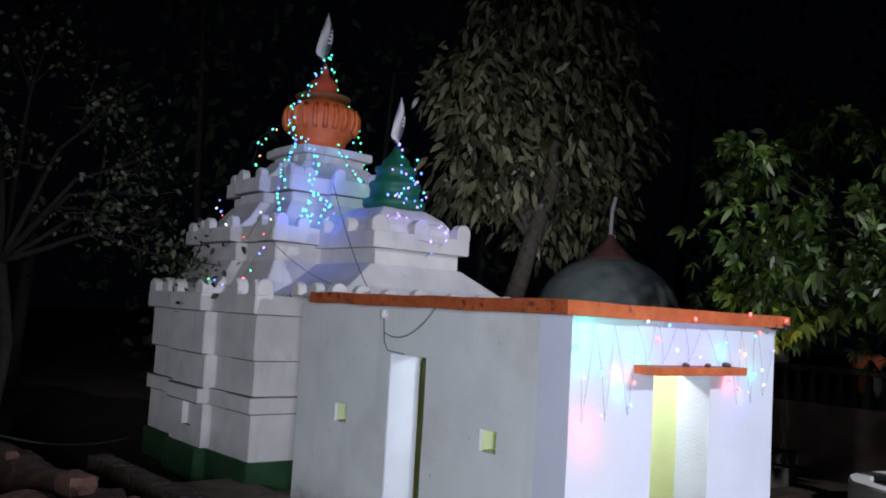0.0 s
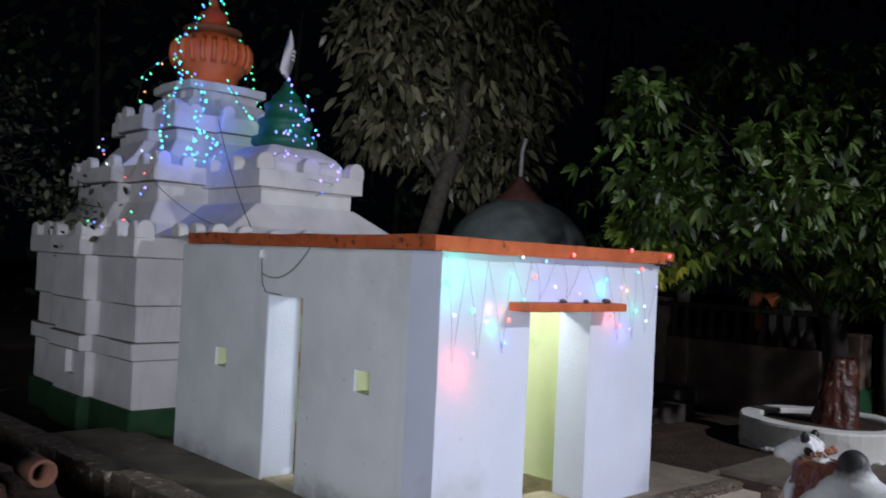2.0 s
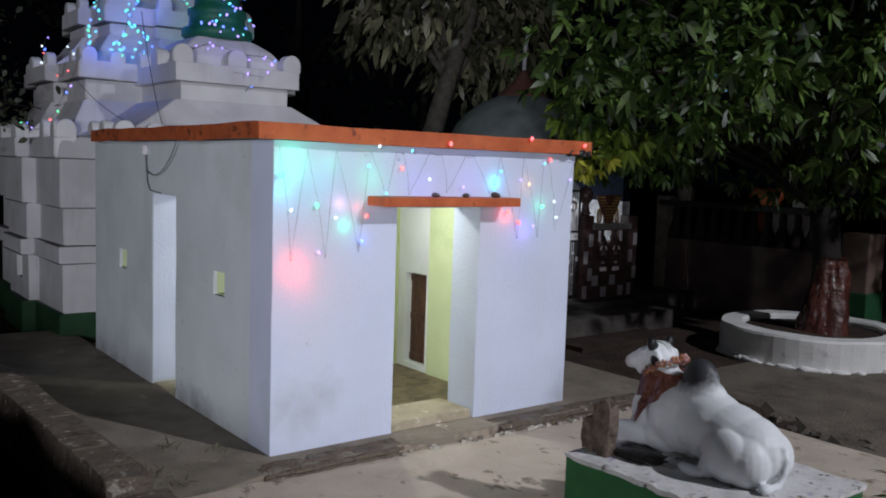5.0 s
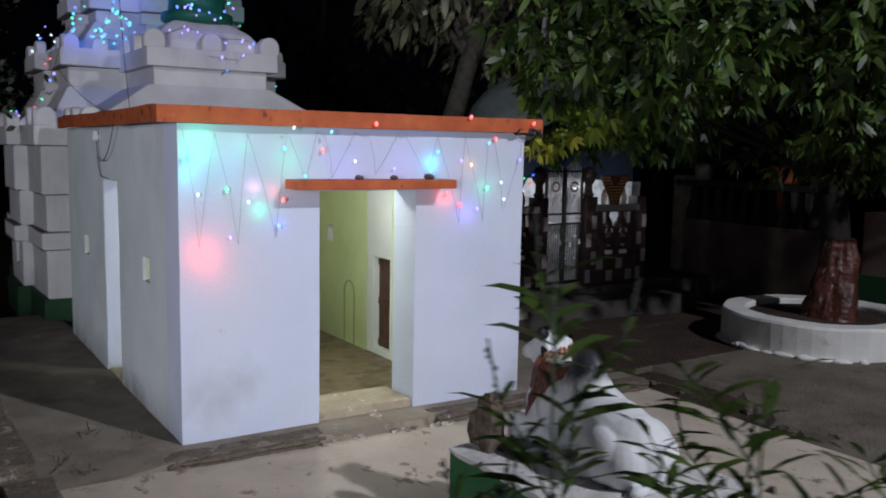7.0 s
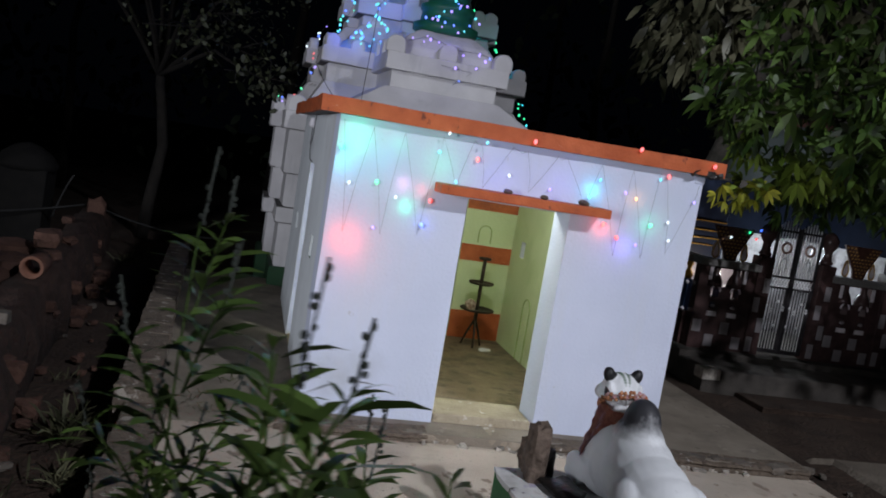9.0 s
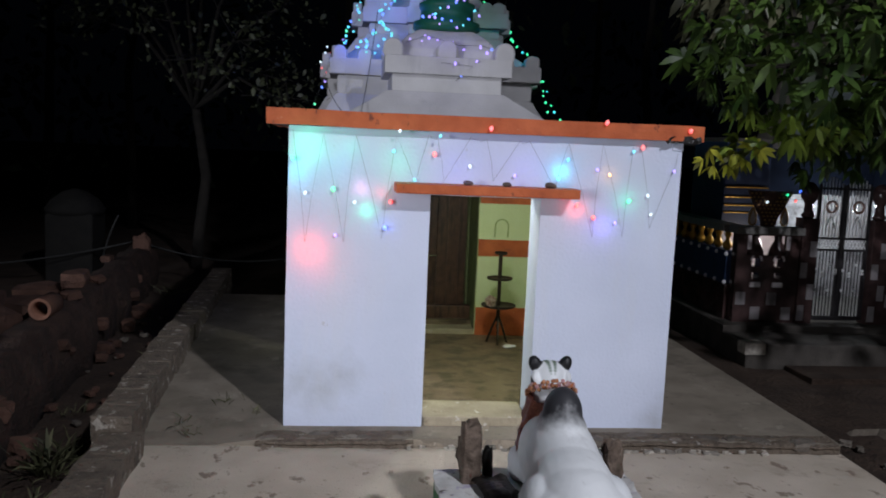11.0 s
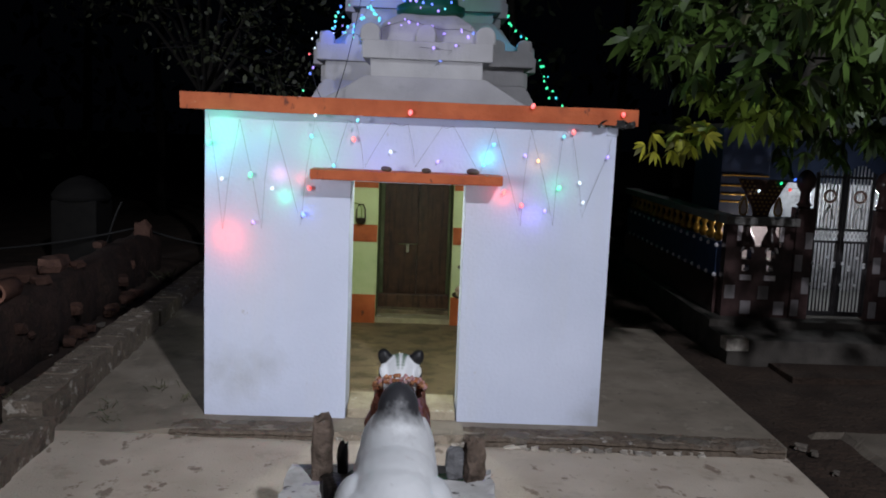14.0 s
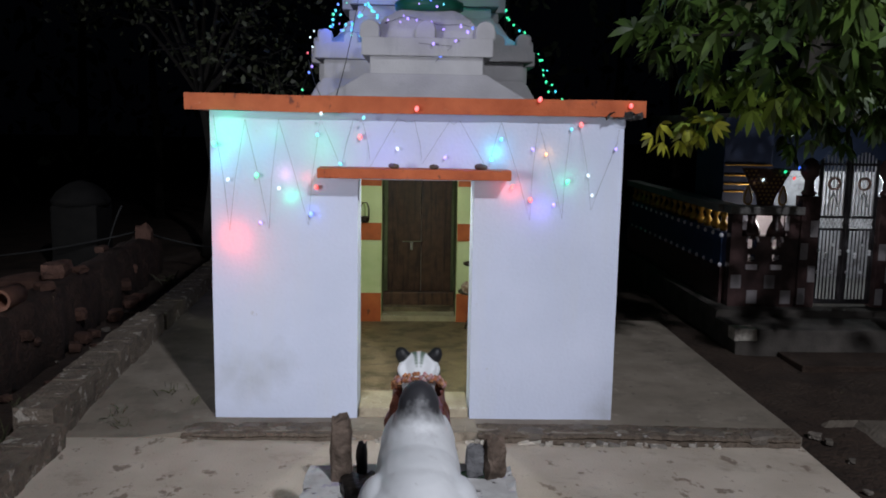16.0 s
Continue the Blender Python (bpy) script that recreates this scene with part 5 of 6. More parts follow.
# ---- leaves ----
def leaf_cloud(places, dirs, ups, length, width, droop=0.25):
    """Leaves as bent blades: one small mesh from arrays of bases, directions and normals."""
    places, dirs, ups = np.asarray(places, float), np.asarray(dirs, float), np.asarray(ups, float)
    dirs /= np.linalg.norm(dirs, axis=1, keepdims=True)
    side = np.cross(dirs, ups)
    side /= np.linalg.norm(side, axis=1, keepdims=True) + 1e-9
    up = np.cross(side, dirs)
    length = np.broadcast_to(np.asarray(length, float), (len(places),))[:, None]
    width = np.broadcast_to(np.asarray(width, float), (len(places),))[:, None]
    down = np.array([0, 0, -1.0])
    rows = []
    for f, w in ((0.0, 0.0), (0.35, 1.0), (0.35, -1.0), (0.72, 0.8), (0.72, -0.8), (1.0, 0.0)):
        rows.append(places + dirs * length * f + side * width * 0.5 * w + up * (-0.10 * abs(w)) * width + down * length * droop * f * f)
    verts = np.stack(rows, axis=1).reshape(-1, 3)
    n = len(places)
    b = np.arange(n) * 6
    faces = []
    for q in ((0, 2, 1), (3, 1, 2, 4), (3, 4, 5)):
        faces += np.stack([b + k for k in q], axis=1).tolist()
    return verts, faces


def leaf_part(name, data, material, parent, label="", kind=""):
    verts, faces = data
    me = bpy.data.meshes.new(name)
    me.from_pydata((np.asarray(verts) - np.array(base_of(parent))).tolist(), [], faces)
    me.materials.append(material)
    for p in me.polygons:
        p.use_smooth = True
    ob = new(name, me)
    ob.parent = parent
    return tagged(ob, label, "", "", kind)


def joined(*clouds):
    verts, faces, n = [], [], 0
    for v, f in clouds:
        verts.append(v)
        faces += [[i + n for i in q] for q in f]
        n += len(v)
    return np.concatenate(verts), faces


def whorls(rng, centres, radii, count, length, width, per=7):
    """Clusters of drooping leaflets spread over the shells of clumps."""
    P, D, U, L = [], [], [], []
    for c, r in zip(centres, radii):
        m = int(count * (r / 0.7) ** 2)
        for _ in range(m):
            d = rng.normal(size=3)
            d /= np.linalg.norm(d)
            d[2] = d[2] * 0.8
            p = np.array(c) + d * r * rng.uniform(0.45, 1.05) * np.array([1, 1, 0.75])
            axis = d * 0.6 + np.array([0, 0, -0.25]) + rng.normal(size=3) * 0.35
            axis /= np.linalg.norm(axis)
            a = np.cross(axis, [0.3, 0.5, 0.8])
            a /= np.linalg.norm(a)
            b = np.cross(axis, a)
            ph, size = rng.uniform(0, 6.28), rng.uniform(0.7, 1.15)
            for k in range(per):
                ang = ph + 2 * math.pi * k / per * 0.8
                out = axis * 0.55 + (a * math.cos(ang) + b * math.sin(ang)) * 0.85 + rng.normal(size=3) * 0.1
                P.append(p)
                D.append(out)
                U.append(axis + rng.normal(size=3) * 0.15)
                L.append(length * size * rng.uniform(0.8, 1.1))
    L = np.array(L)
    return leaf_cloud(P, D, U, L, L * width, 0.35)


def limb(points, r0, r1, bm):
    pts = [Vector(p) for p in points]
    fine = []
    for a, b in zip(pts, pts[1:]):
        for i in range(4):
            p = a.lerp(b, i / 4)
            fine.append(p + noise.noise_vector(p * 1.3) * 0.05)
    fine.append(pts[-1])
    tube(fine, r0, 9, bm, r1 / r0)


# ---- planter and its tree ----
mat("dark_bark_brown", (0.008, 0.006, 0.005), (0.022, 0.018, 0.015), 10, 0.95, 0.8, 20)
PX, PY = 11.15, 4.12
planter = thing("tree_planter", (PX, PY, -0.12), "round whitewashed masonry planter ring, paint peeling", "planter")
ring = bmesh.new()
prof = [(0.97, -0.16), (0.97, 0.19), (0.955, 0.215), (0.74, 0.215), (0.72, 0.195), (0.72, -0.16)]
loft(ring, [[(PX + r * math.cos(a), PY + r * math.sin(a), z) for r, z in prof] for a in [2 * math.pi * k / 48 for k in range(48)]], cap=False)
ring.verts.ensure_lookup_table()
n = len(prof)
for i in range(n):
    ring.faces.new((ring.verts[47 * n + i], ring.verts[47 * n + (i + 1) % n], ring.verts[(i + 1) % n], ring.verts[i]))
bmesh.ops.recalc_face_normals(ring, faces=ring.faces)
part("ring", jitter(ring, 0.012, 4), mat("peeling_white", (0.68, 0.675, 0.66), (0.82, 0.81, 0.79), 4, 0.9, 0.3, 30, stain=(0.34, 0.33, 0.32), stain_scale=5, stain_cut=0.58), planter, "peeling whitewash on masonry")
splash = [mesh_of("lime_splash", jitter(ball(bmesh.new(), (0, 0, 0), (0.5, 0.5, 0.5), seg=8), 0.3, 2.5), bpy.data.materials["peeling_white"], True)]
rng = random.Random(11)
for k in range(34):
    a = math.pi * rng.uniform(0.75, 1.65)
    piece("lime_splash", splash[0], planter, (PX + 0.985 * math.cos(a), PY + 0.985 * math.sin(a), -0.10), (0, 0, math.degrees(a)), (rng.uniform(0.05, 0.11), rng.uniform(0.08, 0.24), rng.uniform(0.03, 0.09)))
part("soil", lathe([(0.73, 0.155), (0.5, 0.17), (0.02, 0.19)], (PX, PY), 24), SOIL, planter)
tree = thing("tree", (PX, PY, 0.1), "spreading tree with drooping compound leaves in a planter", "tree")
bm = bmesh.new()
limb([(PX - 0.02, PY - 0.14, 0.05), (PX + 0.03, PY - 0.12, 0.8), (PX, PY, 1.5)], 0.17, 0.14, bm)
CLUMPS = [((7.35, 4.15, 2.45), 0.30), ((7.6, 4.05, 2.45), 0.48), ((8.0, 3.45, 2.35), 0.50), ((7.95, 4.6, 2.75), 0.72), ((7.95, 3.0, 2.6), 0.38), ((8.35, 3.4, 2.55), 0.7), ((8.2, 4.9, 3.6), 0.55), ((8.6, 4.2, 3.0), 0.75), ((9.2, 3.0, 2.6), 0.75),
          ((9.3, 4.9, 2.8), 0.85), ((9.6, 3.9, 3.5), 0.65), ((10.2, 2.9, 2.7), 0.85), ((10.4, 4.7, 2.7), 0.85), ((10.9, 3.8, 3.4), 0.95), ((11.3, 2.6, 2.9), 0.9), ((11.8, 4.4, 2.7), 0.9), ((12.2, 3.2, 3.3), 0.95),
          ((9.8, 5.8, 4.2), 0.55), ((11.0, 5.2, 4.5), 0.6), ((11.8, 4.2, 4.4), 0.8), ((11.0, 2.6, 4.0), 0.8), ((12.9, 2.4, 3.6), 0.9), ((12.0, 1.9, 3.0), 0.8), ((12.6, 2.2, 2.4), 0.6), ((11.6, 1.7, 3.7), 0.7), ((10.6, 4.0, 2.05), 0.6), ((11.5, 4.3, 1.95), 0.6), ((9.6, 5.9, 2.2), 0.7), ((9.0, 5.6, 1.95), 0.45), ((10.4, 5.6, 2.1), 0.6), ((10.9, 3.7, 1.85), 0.55), ((11.6, 3.8, 1.8), 0.55), ((11.1, 4.6, 1.75), 0.5), ((10.3, 3.5, 2.1), 0.6), ((9.35, 5.5, 2.1), 0.5), ((9.9, 5.6, 2.02), 0.48), ((10.4, 5.8, 1.98), 0.5), ((8.9, 5.3, 2.2), 0.45),
          ((13.0, 6.6, 5.2), 0.8), ((12.2, 7.2, 4.4), 0.7), ((14.2, 7.2, 5.2), 0.8), ((14.9, 6.0, 4.4), 0.8), ((13.6, 8.6, 4.6), 0.7), ((15.2, 4.6, 5.4), 0.7)]
for c, r in CLUMPS:
    fork = Vector((PX + (c[0] - PX) * 0.25, PY + (c[1] - PY) * 0.25, 1.9 + 0.25 * (c[2] - 1.9)))
    limb([(PX, PY, 1.45), fork, Vector(c) * 0.5 + fork * 0.5 + Vector((0, 0, 0.3)), c], 0.045, 0.008, bm)
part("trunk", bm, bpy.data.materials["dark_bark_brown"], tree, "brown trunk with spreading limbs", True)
nrng = np.random.default_rng(7)
near = [(c, r) for c, r in CLUMPS if c[0] < 8.7 and c[2] < 3.2]
rest = [(c, r) for c, r in CLUMPS if (c, r) not in near]
leaf_part("crown", joined(whorls(nrng, [c for c, r in near], [r for c, r in near], 62, 0.155, 0.33), whorls(nrng, [c for c, r in rest], [r for c, r in rest], 40, 0.175, 0.34)), LEAF, tree, "dense green drooping leaflets", "stuff")
leaf_part("yellow_leaves", whorls(nrng, [(7.42, 3.98, 1.86), (7.56, 4.12, 1.88)], [0.20, 0.14], 80, 0.125, 0.34), LEAF_YELLOW, tree, "few yellowing leaves low on the crown", "stuff")
# brighter yellow-green puts the light on the crown's lower rim into leaf colour
leaf_part("young_leaves", whorls(nrng, [(7.75, 4.3, 1.98), (8.05, 4.1, 2.08), (8.35, 4.5, 2.1), (7.9, 4.7, 2.25)], [0.26, 0.28, 0.28, 0.3], 75, 0.145, 0.34), LEAF_RIM_LIT, tree, "yellow-green leaves coloured brighter as lit at the crown's lower rim", "stuff")
wrap = thing("trunk_cloth", (PX - 0.03, PY - 0.15, 0.12), "shiny red cloth tied round the trunk, silvery fold glints painted on", "cloth")
rings = []
for i in range(16):
    f = i / 15
    ring = []
    for k in range(36):
        a = 2 * math.pi * k / 36
        r = 0.28 - 0.155 * f ** 0.8 + 0.014 * math.sin(11 * a + 5 * f) + 0.030 * math.sin(3 * a + 1 - 2 * f)
        ring.append((PX - 0.06 + 0.10 * f + r * math.cos(a), PY - 0.15 + r * math.sin(a), 0.12 + 0.86 * f))
    rings.append(ring)
bm = loft(bmesh.new(), rings, cap=False)
bmesh.ops.solidify(bm, geom=bm.faces[:], thickness=0.01)
# pale upright streaks paint the glints along the cloth's folds
part("drape", jitter(bm, 0.03, 7), stained(mat("foil_cloth", (0.09, 0.028, 0.022), (0.22, 0.075, 0.055), 9, 0.2, 0.9, 16, bump_dist=0.03, spec=0.7), (0.66, 0.54, 0.50), 18, 0.62, 0.05, (1, 1, 0.12), 0.6), wrap, smooth=True)
single("blue_rag", jitter(boxed(9.08, 9.38, 4.10, 4.13, 2.60, 2.74, 0.004), 0.04, 6), mat("blue_rag_cloth", (0.14, 0.34, 0.52), (0.24, 0.50, 0.70), 9), (9.2, 4.1, 2.7), "torn pale blue rag caught in the tree", "rag")

# ---- broad-leaved tree behind the temple ----
big = thing("tree", (11.5, 12.0, -0.1), "tall broad-leaved tree with large dull leaves", "tree")
bm = bmesh.new()
limb([(11.5, 12.0, -0.15), (11.6, 12.0, 1.8), (11.85, 11.9, 3.0), (12.3, 11.7, 4.6), (12.5, 11.9, 6.2)], 0.24, 0.12, bm)
BIGC = [((11.1, 12.9, 4.4), 0.8), ((12.4, 12.2, 4.5), 1.2), ((13.6, 12.0, 4.3), 1.1), ((11.2, 12.4, 5.0), 1.2), ((12.6, 12.0, 5.8), 1.4), ((14.0, 11.8, 5.6), 1.2), ((11.6, 12.6, 6.6), 1.3), ((13.0, 12.2, 7.2), 1.5), ((14.3, 12.2, 6.9), 1.2), ((12.4, 12.6, 8.6), 1.4), ((13.9, 12.4, 8.4), 1.3), ((10.9, 12.8, 6.2), 0.9), ((13.5, 12.8, 3.8), 0.7)]
for c, r in BIGC:
    limb([(12.0, 11.85, 3.3), Vector(c) * 0.5 + Vector((12.2, 12.0, 4.0)) * 0.5, c], 0.08, 0.02, bm)
part("trunk", bm, BARK_PALE, big, "pale brown leaning trunk", True)
P, D, U, L = [], [], [], []
for c, r in BIGC:
    for _ in range(int(270 * r * r)):
        d = nrng.normal(size=3)
        d /= np.linalg.norm(d)
        P.append(np.array(c) + d * r * nrng.uniform(0.55, 1.05))
        D.append(np.array([d[0] * 0.6, d[1] * 0.6, -0.5]) + nrng.normal(size=3) * 0.5)
        U.append(d + nrng.normal(size=3) * 0.4)
        L.append(nrng.uniform(0.18, 0.36))
L = np.array(L)
leaf_part("crown", leaf_cloud(P, D, U, L, L * 0.40, 0.4), LEAF_GREY, big, "large dull green leaves", "stuff")

# ---- thin tree beside the tower ----
left = thing("tree", (2.6, 11.6, -0.1), "thin crooked tree with sparse pale leaves", "tree")
bm = bmesh.new()
limb([(2.6, 11.6, -0.15), (2.75, 11.6, 1.2), (2.6, 11.6, 2.3)], 0.09, 0.065, bm)
TIPS = [(1.2, 11.0, 3.4), (1.9, 10.6, 4.4), (2.8, 11.2, 5.0), (3.4, 10.4, 4.2), (3.6, 9.9, 3.1), (3.9, 10.2, 2.6), (2.2, 12.2, 4.6), (1.0, 12.0, 4.0), (3.1, 9.4, 2.75), (4.1, 9.3, 2.25), (2.2, 10.0, 3.4), (3.9, 10.6, 3.6)]
for t in TIPS:
    mid = Vector((2.6, 11.6, 2.3)).lerp(Vector(t), 0.5) + Vector((0, 0, 0.35))
    limb([(2.6, 11.6, 2.2), mid, t], 0.04, 0.007, bm)
    for _ in range(5):
        q = Vector(t) + Vector((random.uniform(-0.6, 0.6), random.uniform(-0.6, 0.6), random.uniform(-0.4, 0.4)))
        limb([mid.lerp(Vector(t), random.uniform(0.3, 1)), q], 0.012, 0.004, bm)
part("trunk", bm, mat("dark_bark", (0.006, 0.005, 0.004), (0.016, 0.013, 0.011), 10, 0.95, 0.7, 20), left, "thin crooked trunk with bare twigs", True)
P, D, U, L = [], [], [], []
for t in TIPS:
    for _ in range(130):
        d = nrng.normal(size=3)
        d /= np.linalg.norm(d)
        P.append(np.array(t) + d * nrng.uniform(0.1, 1.0) * np.array([0.75, 0.75, 0.55]))
        D.append(nrng.normal(size=3))
        U.append(nrng.normal(size=3) + np.array([0, 0, 0.8]))
        L.append(nrng.uniform(0.05, 0.11))
L = np.array(L)
leaf_part("crown", leaf_cloud(P, D, U, L, L * 0.55, 0.15), LEAF_SMALL, left, "sparse small pale leaves", "stuff")

# ---- far woods in the dark ----
woods = thing("far_woods", (6, 24, -0.1), "dark trees standing far behind the temple", "trees", "", "stuff")
bm = bmesh.new()
for x, y, h in ((-6, 18, 7), (-2, 19, 8), (0.5, 16.5, 6), (4.5, 19, 9), (8, 18, 9), (9.6, 15.5, 6), (15, 17, 9), (17, 12, 8), (18.5, 8, 8), (19, 4, 7), (16.2, 10.5, 7), (-9, 13, 6), (-10, 8, 6), (10.8, 15, 7), (18, 0, 7)):
    limb([(x, y, -0.2), (x + random.uniform(-0.3, 0.3), y, h * 0.5), (x + random.uniform(-0.6, 0.6), y, h)], random.uniform(0.10, 0.2), 0.03, bm)
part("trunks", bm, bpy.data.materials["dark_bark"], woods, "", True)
P, D, U, L = [], [], [], []
for _ in range(14000):
    a = nrng.uniform(-2.0, 1.75)
    r = nrng.uniform(14.0, 18.5)
    p = np.array([5.0 + r * math.sin(a), 3.5 + r * math.cos(a), nrng.uniform(0.0, 1.0) ** 0.8 * 9.5])
    if noise.noise(Vector(p * 0.35)) < -0.02:
        continue
    P.append(p)
    D.append(nrng.normal(size=3) + np.array([0, 0, -0.4]))
    U.append(nrng.normal(size=3))
    L.append(nrng.uniform(0.18, 0.42))
L = np.array(L)
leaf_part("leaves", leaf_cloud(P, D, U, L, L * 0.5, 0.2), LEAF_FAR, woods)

# ---- second shrine with dome, gate and railings ----
shrine = thing("shrine", (10.0, 6.75, -0.1), "second shrine with grey dome, tiled rail walls and steel gate", "shrine")
TILE_DARK = mat("dark_tile", (0.04, 0.024, 0.024), (0.09, 0.052, 0.05), 9, 0.25, 0.1)
TILE_PALE = mat("grey_tile", (0.24, 0.22, 0.23), (0.34, 0.31, 0.32), 9, 0.3, 0.1)
GRANITE = mat("granite", (0.12, 0.115, 0.11), (0.24, 0.23, 0.22), 60, 0.5, 0.1)
RIM = mat("white_rim", (0.66, 0.60, 0.63), (0.80, 0.74, 0.77), 12, 0.5, 0.1)
# dark cement: the tree crown's shade over the step is put into its colour
STEP_DARK = mat("shaded_cement", (0.040, 0.035, 0.031), (0.095, 0.083, 0.073), 5, 0.9, 0.6, 50)
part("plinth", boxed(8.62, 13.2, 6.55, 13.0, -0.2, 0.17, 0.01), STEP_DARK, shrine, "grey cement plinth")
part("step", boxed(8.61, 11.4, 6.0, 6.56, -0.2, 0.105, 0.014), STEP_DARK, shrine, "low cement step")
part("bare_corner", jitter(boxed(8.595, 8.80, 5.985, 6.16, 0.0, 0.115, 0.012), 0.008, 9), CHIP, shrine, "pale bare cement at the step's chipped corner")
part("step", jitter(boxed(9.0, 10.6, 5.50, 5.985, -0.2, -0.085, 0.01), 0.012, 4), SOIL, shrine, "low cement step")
# upper walls split off in near-black blue, darkness above the gate as colour
part("back_wall_top", boxed(9.5, 11.2, 8.352, 8.5, 1.42, 1.95), mat("unlit_wall_top", (0.004, 0.006, 0.014), (0.008, 0.012, 0.025), 5, 0.85, spec=0.1), shrine, "upper wall coloured near black as if unlit")
part("back_wall", boxed(9.5, 11.2, 8.35, 8.5, 0.17, 1.42), mat("streaked_wall", (0.34, 0.33, 0.35), (0.58, 0.56, 0.59), 7, 0.5, 0.2, stain=(0.11, 0.09, 0.095), stain_scale=5, stain_cut=0.50), shrine)
part("pillar_wall", boxed(8.98, 9.5, 7.6, 8.5, 0.17, 2.0, 0.01), mat("dark_blue_wall", (0.012, 0.02, 0.05), (0.02, 0.035, 0.08), 5, 0.5), shrine, "dark blue painted wall")
part("inner_panel", boxed(8.985, 9.90, 7.56, 7.598, 0.17, 1.06), RIM, shrine, "white painted lower wall inside the shrine")
part("side_wall", boxed(11.2, 11.35, 6.95, 8.5, 0.17, 1.42), bpy.data.materials["streaked_wall"], shrine)
part("side_wall_top", boxed(11.202, 11.35, 6.95, 8.5, 1.42, 1.95), bpy.data.materials["unlit_wall_top"], shrine, "upper wall coloured near black as if unlit")
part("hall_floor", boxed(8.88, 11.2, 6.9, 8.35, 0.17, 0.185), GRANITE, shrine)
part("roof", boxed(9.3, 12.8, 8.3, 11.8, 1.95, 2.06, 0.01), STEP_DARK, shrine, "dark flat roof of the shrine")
part("dome", lathe([(1.24, 2.03), (1.25, 2.15), (1.22, 2.30), (1.12, 2.52), (0.95, 2.72), (0.70, 2.90), (0.42, 3.02), (0.3, 3.05)], (12.2, 10.1), 36), mat("dome_grey", (0.20, 0.23, 0.23), (0.30, 0.34, 0.34), 4, 0.9, 0.4), shrine, "grey cement dome", True)
part("dome_cap", lathe([(0.46, 2.99), (0.42, 3.05), (0.24, 3.22), (0.11, 3.36), (0.05, 3.46)], (12.2, 10.1), 24), mat("cap_red", (0.17, 0.07, 0.06), (0.25, 0.11, 0.09), 6), shrine, "dull red pointed cap", True)
part("dome_flag", tube([(12.2, 10.1, 3.40), (12.22, 10.1, 3.9), (12.3, 10.1, 4.15)], 0.035, 6), CLOTH_WHITE, shrine)


CREST = mat("crest_gold", (0.36, 0.20, 0.06), (0.50, 0.30, 0.10), 30, 0.4, 0.3)


